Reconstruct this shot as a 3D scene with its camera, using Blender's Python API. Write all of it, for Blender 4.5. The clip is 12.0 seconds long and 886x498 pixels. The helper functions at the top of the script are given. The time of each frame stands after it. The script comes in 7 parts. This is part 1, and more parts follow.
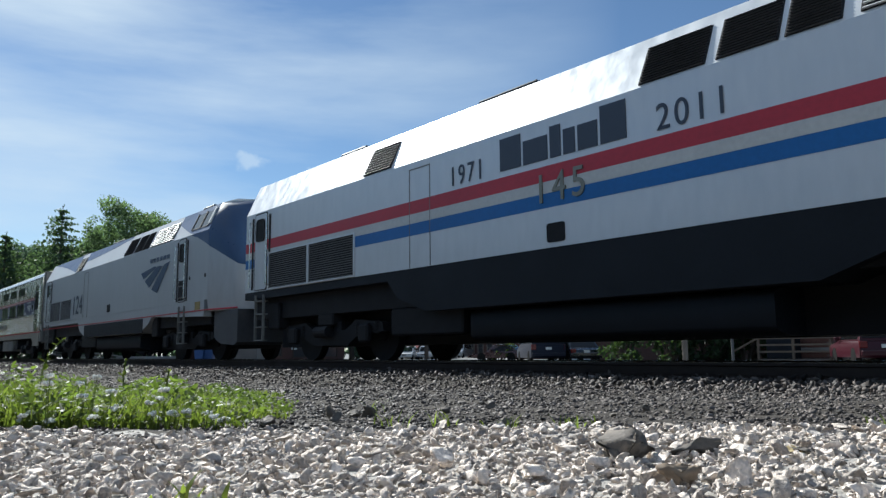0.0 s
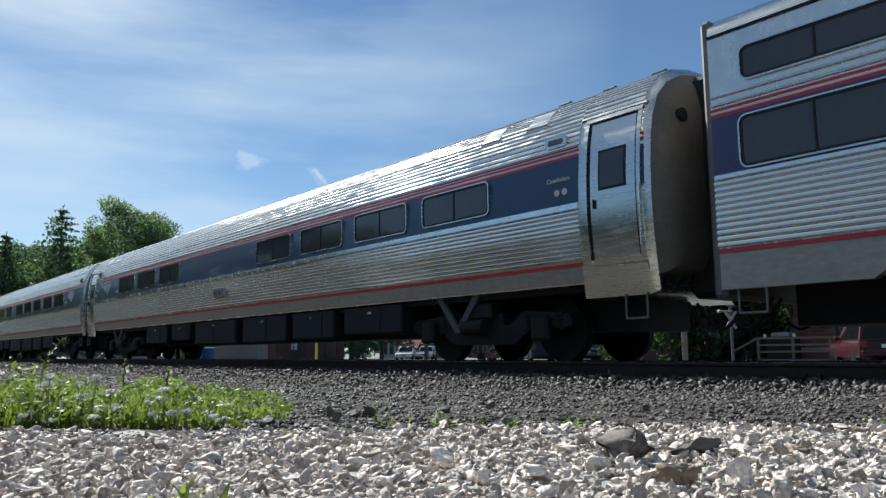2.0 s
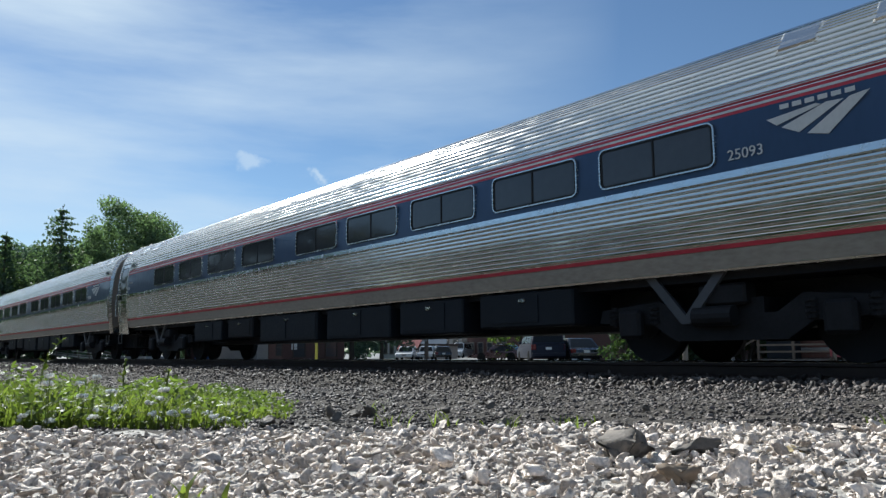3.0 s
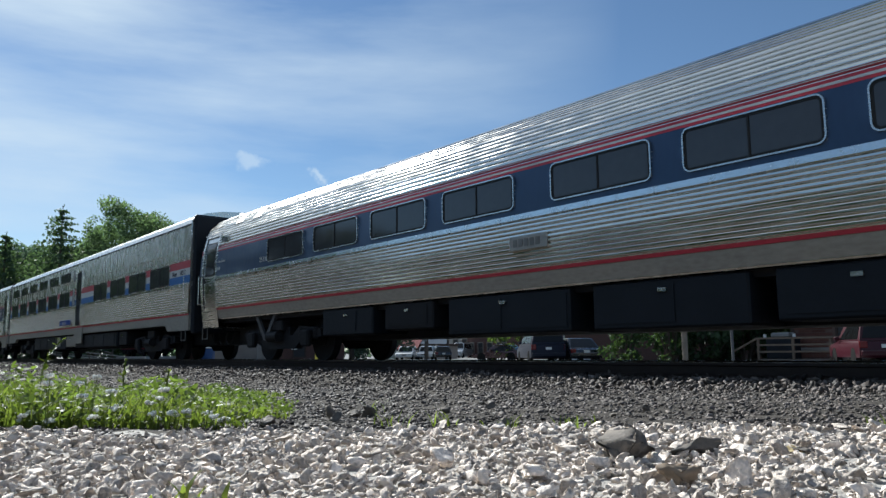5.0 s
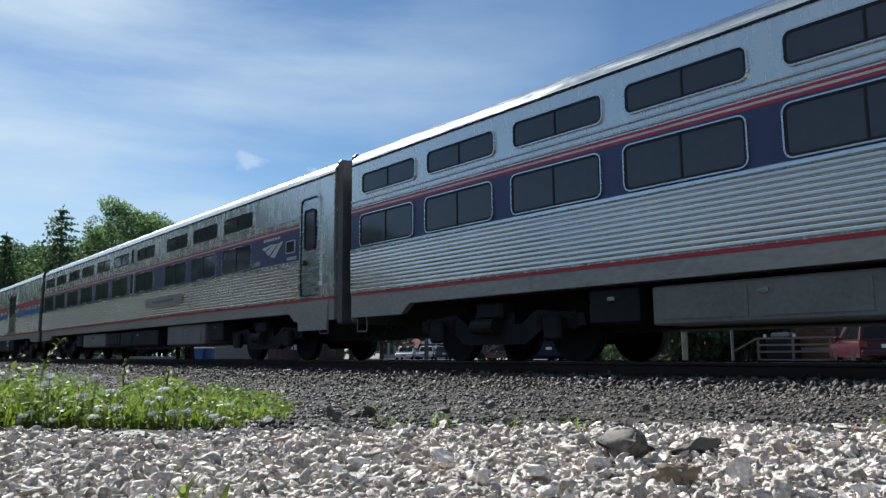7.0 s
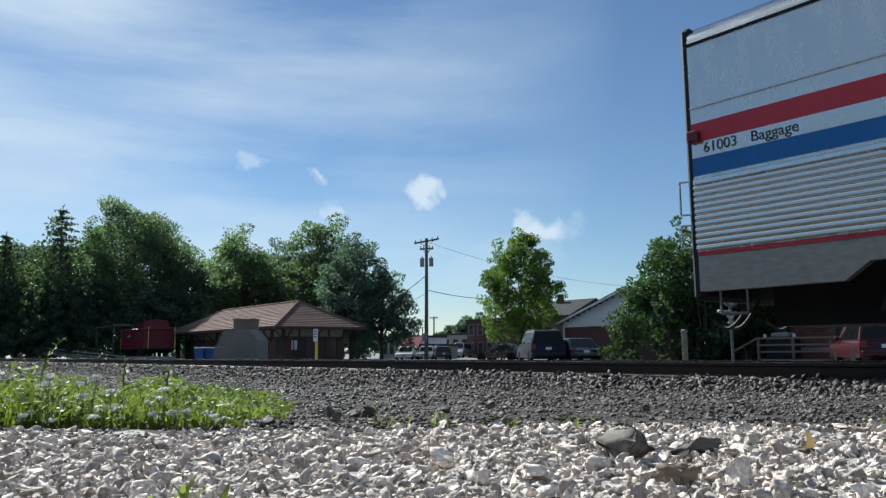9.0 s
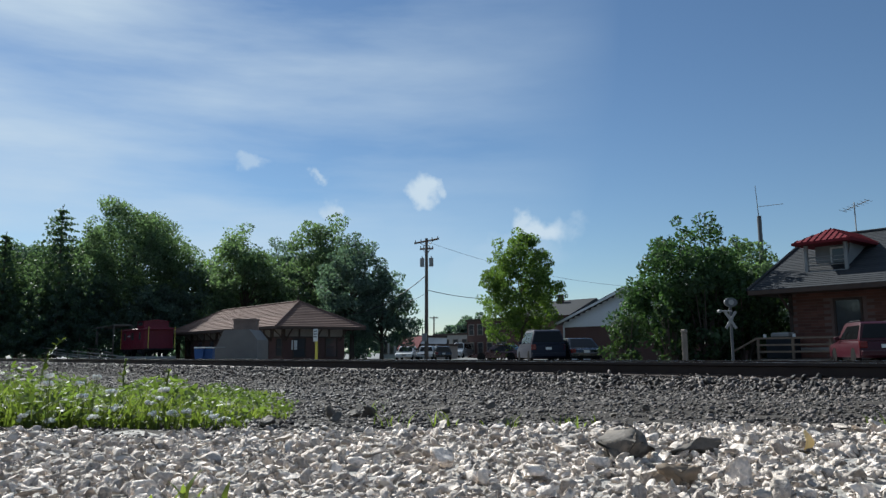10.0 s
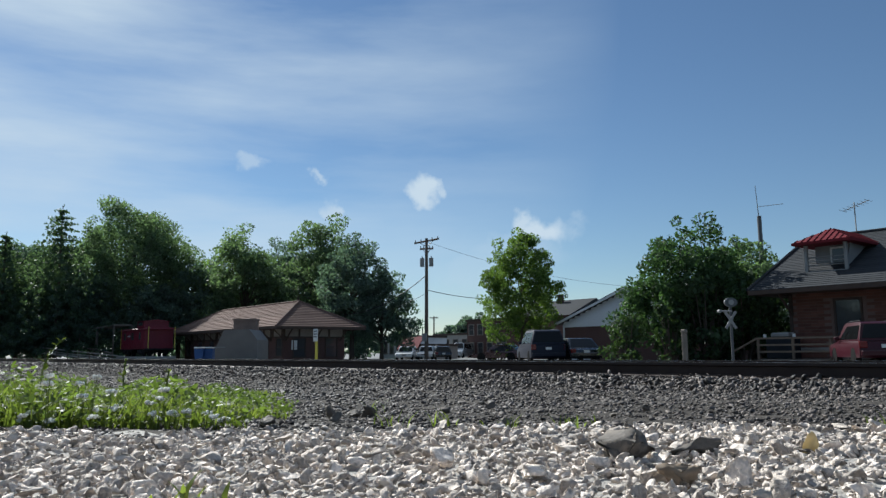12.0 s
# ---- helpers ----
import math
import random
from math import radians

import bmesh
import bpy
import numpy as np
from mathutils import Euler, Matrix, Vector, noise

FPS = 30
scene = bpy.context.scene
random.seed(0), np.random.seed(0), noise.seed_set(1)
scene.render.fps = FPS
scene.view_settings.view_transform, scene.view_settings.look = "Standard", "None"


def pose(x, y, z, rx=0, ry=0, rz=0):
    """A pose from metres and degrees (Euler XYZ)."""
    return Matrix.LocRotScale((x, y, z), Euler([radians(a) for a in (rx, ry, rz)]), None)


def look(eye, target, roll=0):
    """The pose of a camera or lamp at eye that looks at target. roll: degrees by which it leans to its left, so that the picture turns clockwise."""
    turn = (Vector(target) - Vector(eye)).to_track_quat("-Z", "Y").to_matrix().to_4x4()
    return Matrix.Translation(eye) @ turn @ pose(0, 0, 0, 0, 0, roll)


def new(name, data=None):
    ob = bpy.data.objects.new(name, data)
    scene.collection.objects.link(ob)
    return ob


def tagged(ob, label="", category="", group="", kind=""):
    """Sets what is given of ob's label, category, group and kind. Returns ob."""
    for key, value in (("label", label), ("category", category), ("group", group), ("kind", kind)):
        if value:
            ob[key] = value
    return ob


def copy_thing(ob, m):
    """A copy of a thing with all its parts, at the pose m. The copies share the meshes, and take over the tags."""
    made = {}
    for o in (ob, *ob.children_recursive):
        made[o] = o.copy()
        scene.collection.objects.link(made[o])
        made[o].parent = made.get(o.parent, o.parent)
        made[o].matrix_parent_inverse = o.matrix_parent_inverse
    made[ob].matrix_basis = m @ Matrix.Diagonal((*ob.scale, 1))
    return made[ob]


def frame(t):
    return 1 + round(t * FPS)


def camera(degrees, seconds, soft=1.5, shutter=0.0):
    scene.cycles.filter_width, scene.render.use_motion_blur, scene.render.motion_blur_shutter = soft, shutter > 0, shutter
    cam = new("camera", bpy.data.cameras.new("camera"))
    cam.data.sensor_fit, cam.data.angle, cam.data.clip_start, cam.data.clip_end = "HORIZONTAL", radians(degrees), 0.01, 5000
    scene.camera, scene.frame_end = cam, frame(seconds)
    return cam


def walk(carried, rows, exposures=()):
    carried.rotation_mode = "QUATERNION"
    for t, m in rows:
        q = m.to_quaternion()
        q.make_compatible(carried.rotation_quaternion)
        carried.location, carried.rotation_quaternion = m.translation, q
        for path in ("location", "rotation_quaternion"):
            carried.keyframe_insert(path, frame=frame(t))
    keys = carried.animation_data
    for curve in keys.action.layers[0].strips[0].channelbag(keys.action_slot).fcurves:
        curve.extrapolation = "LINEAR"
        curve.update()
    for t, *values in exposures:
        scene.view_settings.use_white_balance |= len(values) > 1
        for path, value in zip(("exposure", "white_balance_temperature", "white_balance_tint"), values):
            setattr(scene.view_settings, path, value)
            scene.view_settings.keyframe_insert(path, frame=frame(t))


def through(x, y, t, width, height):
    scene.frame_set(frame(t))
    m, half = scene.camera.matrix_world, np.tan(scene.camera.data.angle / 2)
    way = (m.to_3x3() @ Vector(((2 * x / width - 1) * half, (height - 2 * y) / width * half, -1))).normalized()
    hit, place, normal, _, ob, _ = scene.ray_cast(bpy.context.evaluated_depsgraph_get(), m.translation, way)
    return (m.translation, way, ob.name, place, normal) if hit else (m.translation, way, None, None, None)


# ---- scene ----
# ---- camera ----
EYE = Vector((0.0, 0.0, 0.156))
AIM = Vector((-0.76458, 0.63009, 0.13567))
cam = camera(61, 12.0, soft=1.4)
CAM_POSE = look(EYE, EYE + AIM, -0.54)
walk(cam, [(0.0, CAM_POSE), (12.0, CAM_POSE)], exposures=((0.0, 0.79, 5900, 5), (8.9, 0.77, 5900, 5), (9.5, 0.60, 5900, 5), (12.0, 0.60, 5900, 5)))

# ---- world, sun ----
SUN_DIR = Vector((-0.80, 0.06, 0.60)).normalized()
world = bpy.data.worlds.new("sky")
scene.world = world
world.use_nodes = True


def build_world():
    nt = world.node_tree
    nt.nodes.clear()
    N, L = nt.nodes.new, nt.links.new
    out, bg = N("ShaderNodeOutputWorld"), N("ShaderNodeBackground")
    sky = N("ShaderNodeTexSky")
    sky.sky_type, sky.sun_disc = "NISHITA", False
    sky.sun_elevation = math.asin(SUN_DIR.z)
    sky.sun_rotation = math.atan2(SUN_DIR.x, SUN_DIR.y)
    sky.air_density, sky.dust_density, sky.ozone_density = 1.0, 0.08, 3.0
    tc = N("ShaderNodeTexCoord")
    # thin cirrus veils and a few small cumulus, laid out on the dome
    mp = N("ShaderNodeMapping")
    mp.inputs["Scale"].default_value = (1.0, 1.0, 5.5)
    n1 = N("ShaderNodeTexNoise")
    n1.inputs["Scale"].default_value, n1.inputs["Detail"].default_value = 1.7, 7
    n1.inputs["Roughness"].default_value = 0.52
    r1 = N("ShaderNodeMapRange")
    r1.inputs[1].default_value, r1.inputs[2].default_value = 0.33, 0.66
    L(tc.outputs["Generated"], mp.inputs[0]), L(mp.outputs[0], n1.inputs[0]), L(n1.outputs[0], r1.inputs[0])
    total = r1.outputs[0]
    # veils thicken towards the sun's side
    dot = N("ShaderNodeVectorMath")
    dot.operation = "DOT_PRODUCT"
    dot.inputs[1].default_value = (-0.93, 0.12, 0.34)
    L(tc.outputs["Generated"], dot.inputs[0])
    r2 = N("ShaderNodeMapRange")
    r2.inputs[1].default_value, r2.inputs[2].default_value = 0.73, 1.0
    L(dot.outputs["Value"], r2.inputs[0])
    # and an added veil, high out of view, brightens reflections in roofs and panels
    dot2 = N("ShaderNodeVectorMath")
    dot2.operation = "DOT_PRODUCT"
    dot2.inputs[1].default_value = (0.05, -0.36, 0.93)
    L(tc.outputs["Generated"], dot2.inputs[0])
    r3 = N("ShaderNodeMapRange")
    r3.inputs[1].default_value, r3.inputs[2].default_value = 0.5, 0.9
    r3.inputs[4].default_value = 0.75
    L(dot2.outputs["Value"], r3.inputs[0])
    both = N("ShaderNodeMath")
    both.operation = "MAXIMUM"
    L(r2.outputs[0], both.inputs[0]), L(r3.outputs[0], both.inputs[1])
    mul = N("ShaderNodeMath")
    mul.operation = "MULTIPLY"
    L(total, mul.inputs[0]), L(both.outputs[0], mul.inputs[1])
    amount = mul.outputs[0]
    # cumulus puffs: direction, half width, half height, strength
    for (dx, dy, dz), sx, sz, k in CLOUDS:
        sub = N("ShaderNodeVectorMath")
        sub.operation = "SUBTRACT"
        sub.inputs[1].default_value = (dx, dy, dz)
        wob = N("ShaderNodeTexNoise")
        wob.inputs["Scale"].default_value, wob.inputs["Detail"].default_value = 26, 5
        wv = N("ShaderNodeVectorMath")
        wv.operation = "MULTIPLY_ADD"
        wv.inputs[1].default_value = (0.085, 0.085, 0.06)
        L(tc.outputs["Generated"], wob.inputs[0]), L(wob.outputs["Color"], wv.inputs[0]), L(tc.outputs["Generated"], wv.inputs[2])
        off = N("ShaderNodeVectorMath")
        off.operation = "ADD"
        off.inputs[1].default_value = (-0.0425, -0.0425, -0.030)
        L(wv.outputs[0], off.inputs[0]), L(off.outputs[0], sub.inputs[0])
        sc = N("ShaderNodeVectorMath")
        sc.operation = "MULTIPLY"
        sc.inputs[1].default_value = (1 / sx, 1 / sx, 1 / sz)
        L(sub.outputs[0], sc.inputs[0])
        ln = N("ShaderNodeVectorMath")
        ln.operation = "LENGTH"
        L(sc.outputs[0], ln.inputs[0])
        rr = N("ShaderNodeMapRange")
        rr.interpolation_type = "SMOOTHSTEP"
        rr.inputs[1].default_value, rr.inputs[2].default_value = 1.0, 0.25
        rr.inputs[3].default_value, rr.inputs[4].default_value = 0.0, k
        L(ln.outputs["Value"], rr.inputs[0])
        mx = N("ShaderNodeMath")
        mx.operation = "MAXIMUM"
        L(amount, mx.inputs[0]), L(rr.outputs[0], mx.inputs[1])
        amount = mx.outputs[0]
    mix = N("ShaderNodeMix")
    mix.data_type = "RGBA"
    mix.inputs[7].default_value = CLOUD_COLOUR
    L(amount, mix.inputs[0]), L(sky.outputs[0], mix.inputs[6])
    L(mix.outputs[2], bg.inputs[0])
    bg.inputs[1].default_value = SKY_STRENGTH
    L(bg.outputs[0], out.inputs[0])


SKY_STRENGTH = 0.051
CLOUD_COLOUR = (8.0, 8.9, 9.7, 1.0)
CLOUDS = [((-0.7697, 0.6023, 0.2119), 0.034, 0.026, 1.00),
          ((-0.7616, 0.6149, 0.2045), 0.020, 0.016, 0.75),
          ((-0.6702, 0.7243, 0.1619), 0.062, 0.024, 1.00),
          ((-0.6892, 0.7048, 0.1679), 0.030, 0.020, 0.90),
          ((-0.8452, 0.5011, 0.1861), 0.028, 0.022, 0.75),
          ((-0.8791, 0.4098, 0.2434), 0.026, 0.016, 0.5),
          ((-0.8451, 0.4835, 0.2283), 0.014, 0.010, 0.6),
          ((-0.7401, 0.6640, 0.1061), 0.090, 0.050, 0.35),
          ((-0.7065, 0.6947, 0.1351), 0.100, 0.030, 0.35)]
build_world()

sun_data = bpy.data.lights.new("sun", "SUN")
sun_data.energy, sun_data.angle, sun_data.color = 5.0, radians(0.5), (1.0, 0.95, 0.87)
sun = new("sun", sun_data)
sun.matrix_world = look(SUN_DIR * 50, (0, 0, 0))


# ---- materials ----
def material(name, colour, rough=0.6, metal=0.0, vary=0.25, scale=6.0, fine=60.0, bump=0.15, island=0.0, per_object=0.0, tint=None, stretch=(1, 1, 1), spec=0.5, coat=0.0, dist=0.01):
    """A surface with two scales of colour variation, roughness variation and fine relief."""
    m = bpy.data.materials.new(name)
    m.use_nodes = True
    nt = m.node_tree
    N, L = nt.nodes.new, nt.links.new
    b = nt.nodes["Principled BSDF"]
    tc = N("ShaderNodeTexCoord")
    mp = N("ShaderNodeMapping")
    mp.inputs["Scale"].default_value = stretch
    L(tc.outputs["Object"], mp.inputs[0])
    big, small = N("ShaderNodeTexNoise"), N("ShaderNodeTexNoise")
    for n, s, d in ((big, scale, 5), (small, fine, 4)):
        n.inputs["Scale"].default_value, n.inputs["Detail"].default_value = s, d
        L(mp.outputs[0], n.inputs[0])
    add = N("ShaderNodeMath")
    add.operation = "ADD"
    L(big.outputs[0], add.inputs[0]), L(small.outputs[0], add.inputs[1])
    value = add.outputs[0]
    ramp = N("ShaderNodeMapRange")
    ramp.inputs[1].default_value, ramp.inputs[2].default_value = 0.65, 1.35
    ramp.inputs[3].default_value, ramp.inputs[4].default_value = 1 - vary, 1 + vary
    L(value, ramp.inputs[0])
    factor = ramp.outputs[0]
    if island or per_object:
        src = N("ShaderNodeNewGeometry").outputs["Random Per Island"] if island else N("ShaderNodeObjectInfo").outputs["Random"]
        k = island or per_object
        rr = N("ShaderNodeMapRange")
        rr.inputs[3].default_value, rr.inputs[4].default_value = 1 - k, 1 + k
        L(src, rr.inputs[0])
        mu = N("ShaderNodeMath")
        mu.operation = "MULTIPLY"
        L(factor, mu.inputs[0]), L(rr.outputs[0], mu.inputs[1])
        factor = mu.outputs[0]
    base = N("ShaderNodeMix")
    base.data_type = "RGBA"
    base.inputs[6].default_value = (*colour, 1)
    base.inputs[7].default_value = (*(tint or colour), 1)
    L(big.outputs[0], base.inputs[0])
    mulc = N("ShaderNodeVectorMath")
    mulc.operation = "SCALE"
    L(base.outputs[2], mulc.inputs[0]), L(factor, mulc.inputs["Scale"])
    L(mulc.outputs[0], b.inputs["Base Color"])
    ro = N("ShaderNodeMapRange")
    ro.inputs[1].default_value, ro.inputs[2].default_value = 0.3, 0.7
    ro.inputs[3].default_value, ro.inputs[4].default_value = max(0.02, rough - 0.08), min(1, rough + 0.08)
    L(small.outputs[0], ro.inputs[0]), L(ro.outputs[0], b.inputs["Roughness"])
    b.inputs["Metallic"].default_value = metal
    b.inputs["Specular IOR Level"].default_value = spec
    b.inputs["Coat Weight"].default_value = coat
    if bump:
        bp = N("ShaderNodeBump")
        bp.inputs["Strength"].default_value, bp.inputs["Distance"].default_value = bump, dist
        L(value, bp.inputs["Height"]), L(bp.outputs[0], b.inputs["Normal"])
    return m


def leaf_material(name, colour, tint, through=0.5, glow=(1.5, 1.7, 0.6), spec=0.25):
    m = material(name, colour, 0.55, vary=0.3, scale=0.6, fine=5, bump=0, island=0.35, tint=tint, spec=spec)
    nt = m.node_tree
    b = nt.nodes["Principled BSDF"]
    tr, mixs = nt.nodes.new("ShaderNodeBsdfTranslucent"), nt.nodes.new("ShaderNodeMixShader")
    src = b.inputs["Base Color"].links[0].from_socket
    sc = nt.nodes.new("ShaderNodeVectorMath")
    sc.operation = "MULTIPLY"
    sc.inputs[1].default_value = glow
    nt.links.new(src, sc.inputs[0]), nt.links.new(sc.outputs[0], tr.inputs["Color"])
    mixs.inputs[0].default_value = through
    nt.links.new(b.outputs[0], mixs.inputs[1]), nt.links.new(tr.outputs[0], mixs.inputs[2])
    nt.links.new(mixs.outputs[0], nt.nodes["Material Output"].inputs["Surface"])
    return m


STEEL = material("stainless_steel", (0.78, 0.75, 0.70), 0.24, 1.0, 0.05, 0.8, 9, 0.0, stretch=(0.25, 1, 3), tint=(0.56, 0.55, 0.52))
FLUTE = material("fluted_stainless", (0.86, 0.82, 0.75), 0.15, 1.0, 0.08, 0.7, 12, 0.0, stretch=(0.2, 1, 1), tint=(0.66, 0.62, 0.55))
BELT = material("bright_belt_rail_steel", (0.82, 0.82, 0.80), 0.22, 1.0, 0.04, 0.8, 9, 0.0)
PANEL = material("silver_panel", (0.84, 0.80, 0.73), 0.25, 0.85, 0.07, 0.8, 7, 0.006, stretch=(1, 1, 0.25), tint=(0.72, 0.69, 0.63), dist=0.02)
LOCO_SILVER = material("silver_locomotive_paint", (0.74, 0.75, 0.76), 0.36, 0.3, 0.07, 0.7, 6, 0.006, stretch=(1, 1, 0.3), tint=(0.68, 0.69, 0.70), coat=0.0)
LOCO_GREY = material("dull_silver_locomotive_paint", (0.54, 0.55, 0.56), 0.42, 0.3, 0.10, 0.7, 6, 0.006, stretch=(1, 1, 0.3), tint=(0.48, 0.49, 0.50), coat=0.0)
LOCO_BLUE = material("dark_blue_paint", (0.017, 0.048, 0.12), 0.35, 0.0, 0.1, 1.5, 10, 0.0, coat=0.1)
SKIRT = material("dark_grey_underframe_paint", (0.012, 0.015, 0.020), 0.6, 0.0, 0.3, 1.5, 20, 0.1, spec=0.25)
BLACK = material("grimy_black_steel", (0.017, 0.017, 0.019), 0.65, 0.1, 0.4, 3, 25, 0.2, spec=0.25)
GREY_BOX = material("dusty_grey_equipment_paint", (0.20, 0.195, 0.18), 0.6, 0.05, 0.25, 1.5, 14, 0.1)
SILL = material("dusty_steel_sill", (0.44, 0.42, 0.38), 0.45, 0.5, 0.25, 1.2, 20, 0.1, stretch=(0.4, 1, 1), tint=(0.34, 0.31, 0.26))
GLASS = material("dark_tinted_window", (0.058, 0.060, 0.064), 0.07, 0.0, 0.1, 1.0, 6, 0.01, spec=0.6)
RUBBER = material("black_rubber_seal", (0.012, 0.012, 0.012), 0.7, 0, 0.2)
RED = material("red_stripe_paint", (0.50, 0.035, 0.055), 0.4, 0, 0.12, 1.0, 15, 0.02)
BLUE = material("blue_stripe_paint", (0.020, 0.145, 0.42), 0.4, 0, 0.12, 1.0, 15, 0.02)
WHITE = material("white_stripe_paint", (0.62, 0.62, 0.60), 0.45, 0, 0.1, 1.0, 15, 0.02)
NAVY = material("navy_band_paint", (0.020, 0.050, 0.115), 0.36, 0.1, 0.15, 0.8, 12, 0.03, stretch=(1, 1, 0.3), coat=0.3)
VIOLET = material("faded_violet_blue_band_paint", (0.050, 0.055, 0.135), 0.38, 0.1, 0.15, 0.8, 12, 0.03, stretch=(1, 1, 0.3), coat=0.2)
DARK_TEXT = material("dark_lettering", (0.03, 0.03, 0.04), 0.5, 0, 0.05)
NUMBER_GREY = material("slate_blue_number", (0.055, 0.07, 0.10), 0.5, 0, 0.05)
END_GREY = material("dusty_grey_car_end", (0.15, 0.145, 0.135), 0.55, 0.3, 0.25, 1.5, 15, 0.1)
SWEEP_BLUE = material("blue_sweep_paint", (0.03, 0.075, 0.18), 0.4, 0.1, 0.02, 0.5, 3, 0.0)
NAME_BLUE = material("deep_blue_name_board", (0.012, 0.055, 0.32), 0.4, 0, 0.08)
TAIL_RED = material("dark_red_marker_lens", (0.12, 0.012, 0.015), 0.3, 0, 0.1)
YELLOW_PLATE = material("worn_yellow_plate", (0.34, 0.26, 0.10), 0.6, 0, 0.3, 4, 30, 0.05)
ROAD_NUMBER = material("bronze_grey_number", (0.26, 0.24, 0.19), 0.35, 0.5, 0.1)
LOCO_PILOT = material("grey_pilot_paint", (0.075, 0.078, 0.085), 0.5, 0.0, 0.2, 1.5, 10, 0.03)
RUST_DOOR = material("dusty_vestibule_end", (0.14, 0.115, 0.09), 0.7, 0.1, 0.3, 2, 20, 0.1)


# ---- mesh helpers ----
def finish(bm, name, mat, smooth=None):
    me = bpy.data.meshes.new(name)
    bmesh.ops.recalc_face_normals(bm, faces=bm.faces)
    bm.to_mesh(me)
    bm.free()
    me.materials.append(mat)
    if smooth is not None:
        me.shade_smooth()
        me.set_sharp_from_angle(angle=radians(smooth))
    return me


def part(name, bm, mat, parent, label="", smooth=None):
    me = bm if isinstance(bm, bpy.types.Mesh) else finish(bm, name, mat, smooth)
    ob = new(name, me)
    ob.parent = parent
    if label:
        tagged(ob, label)
    return ob


def thing(name, label, category, group="", kind="", m=None):
    ob = new(name)
    tagged(ob, label, category, group, kind)
    if m is not None:
        ob.matrix_world = m
    return ob


def solid(name, bm, mat, label, category, group="", kind="", m=None, smooth=None):
    ob = new(name, finish(bm, name, mat, smooth))
    tagged(ob, label, category, group, kind)
    if m is not None:
        ob.matrix_world = m
    return ob


def box(bm, x0, x1, y0, y1, z0, z1, bevel=0.0):
    r = bmesh.ops.create_cube(bm, size=1.0, matrix=Matrix.LocRotScale(((x0 + x1) / 2, (y0 + y1) / 2, (z0 + z1) / 2), None, (abs(x1 - x0), abs(y1 - y0), abs(z1 - z0))))
    if bevel:
        es = list({e for v in r["verts"] for e in v.link_edges})
        bmesh.ops.bevel(bm, geom=es, offset=bevel, segments=1, affect="EDGES", profile=0.5)
    return bm


def bx(*a, **k):
    return box(bmesh.new(), *a, **k)


def rod(bm, a, b, r0, r1=None, n=10):
    a, b = Vector(a), Vector(b)
    d = b - a
    m = Matrix.Translation((a + b) / 2) @ d.to_track_quat("Z", "Y").to_matrix().to_4x4()
    bmesh.ops.create_cone(bm, cap_ends=True, segments=n, radius1=r0, radius2=r0 if r1 is None else r1, depth=d.length, matrix=m)
    return bm


def prism(bm, pts, x0, x1, axis="x", cap=True):
    """Extrude a closed outline; pts are (y, z) for axis x, (x, z) for axis y, (x, y) for axis z."""
    def at(u, v, w):
        return {"x": (w, u, v), "y": (u, w, v), "z": (u, v, w)}[axis]
    A = [bm.verts.new(at(u, v, x0)) for u, v in pts]
    B = [bm.verts.new(at(u, v, x1)) for u, v in pts]
    n = len(pts)
    for i in range(n):
        bm.faces.new((A[i], A[(i + 1) % n], B[(i + 1) % n], B[i]))
    if cap:
        bm.faces.new(A), bm.faces.new(B)
    return bm


def rounded(w0, w1, h0, h1, r, n=4):
    pts = []
    for cx, cy, a0 in ((w1 - r, h1 - r, 0), (w0 + r, h1 - r, 90), (w0 + r, h0 + r, 180), (w1 - r, h0 + r, 270)):
        for i in range(n + 1):
            a = radians(a0 + 90 * i / n)
            pts.append((cx + r * math.cos(a), cy + r * math.sin(a)))
    return pts


def ring(bm, outer, inner, y0, y1):
    """A frame between two outlines of equal count in x and z, from y0 (front) to y1."""
    n = len(outer)
    O0, I0 = [bm.verts.new((x, y0, z)) for x, z in outer], [bm.verts.new((x, y0, z)) for x, z in inner]
    O1, I1 = [bm.verts.new((x, y1, z)) for x, z in outer], [bm.verts.new((x, y1, z)) for x, z in inner]
    for i in range(n):
        j = (i + 1) % n
        bm.faces.new((O0[i], O0[j], I0[j], I0[i])), bm.faces.new((O0[i], O0[j], O1[j], O1[i])), bm.faces.new((I0[i], I0[j], I1[j], I1[i]))
    return bm


def words(text, size, x, y, z, mat, parent, name="lettering", label="", depth=0.004, squeeze=1.0, tilt=0.0):
    """Lettering on the near side of a thing, starting at x, reading towards +x."""
    cu = bpy.data.curves.new(name, "FONT")
    cu.body, cu.size, cu.extrude = text, size, depth
    tmp = bpy.data.objects.new(name, cu)
    me = bpy.data.meshes.new_from_object(tmp)
    bpy.data.objects.remove(tmp)
    me.transform(pose(x, y, z, 90 + tilt, 0, 0) @ Matrix.Diagonal((squeeze, 1, 1, 1)))
    me.materials.append(mat)
    ob = new(name, me)
    ob.parent = parent
    if label:
        tagged(ob, label)
    return ob


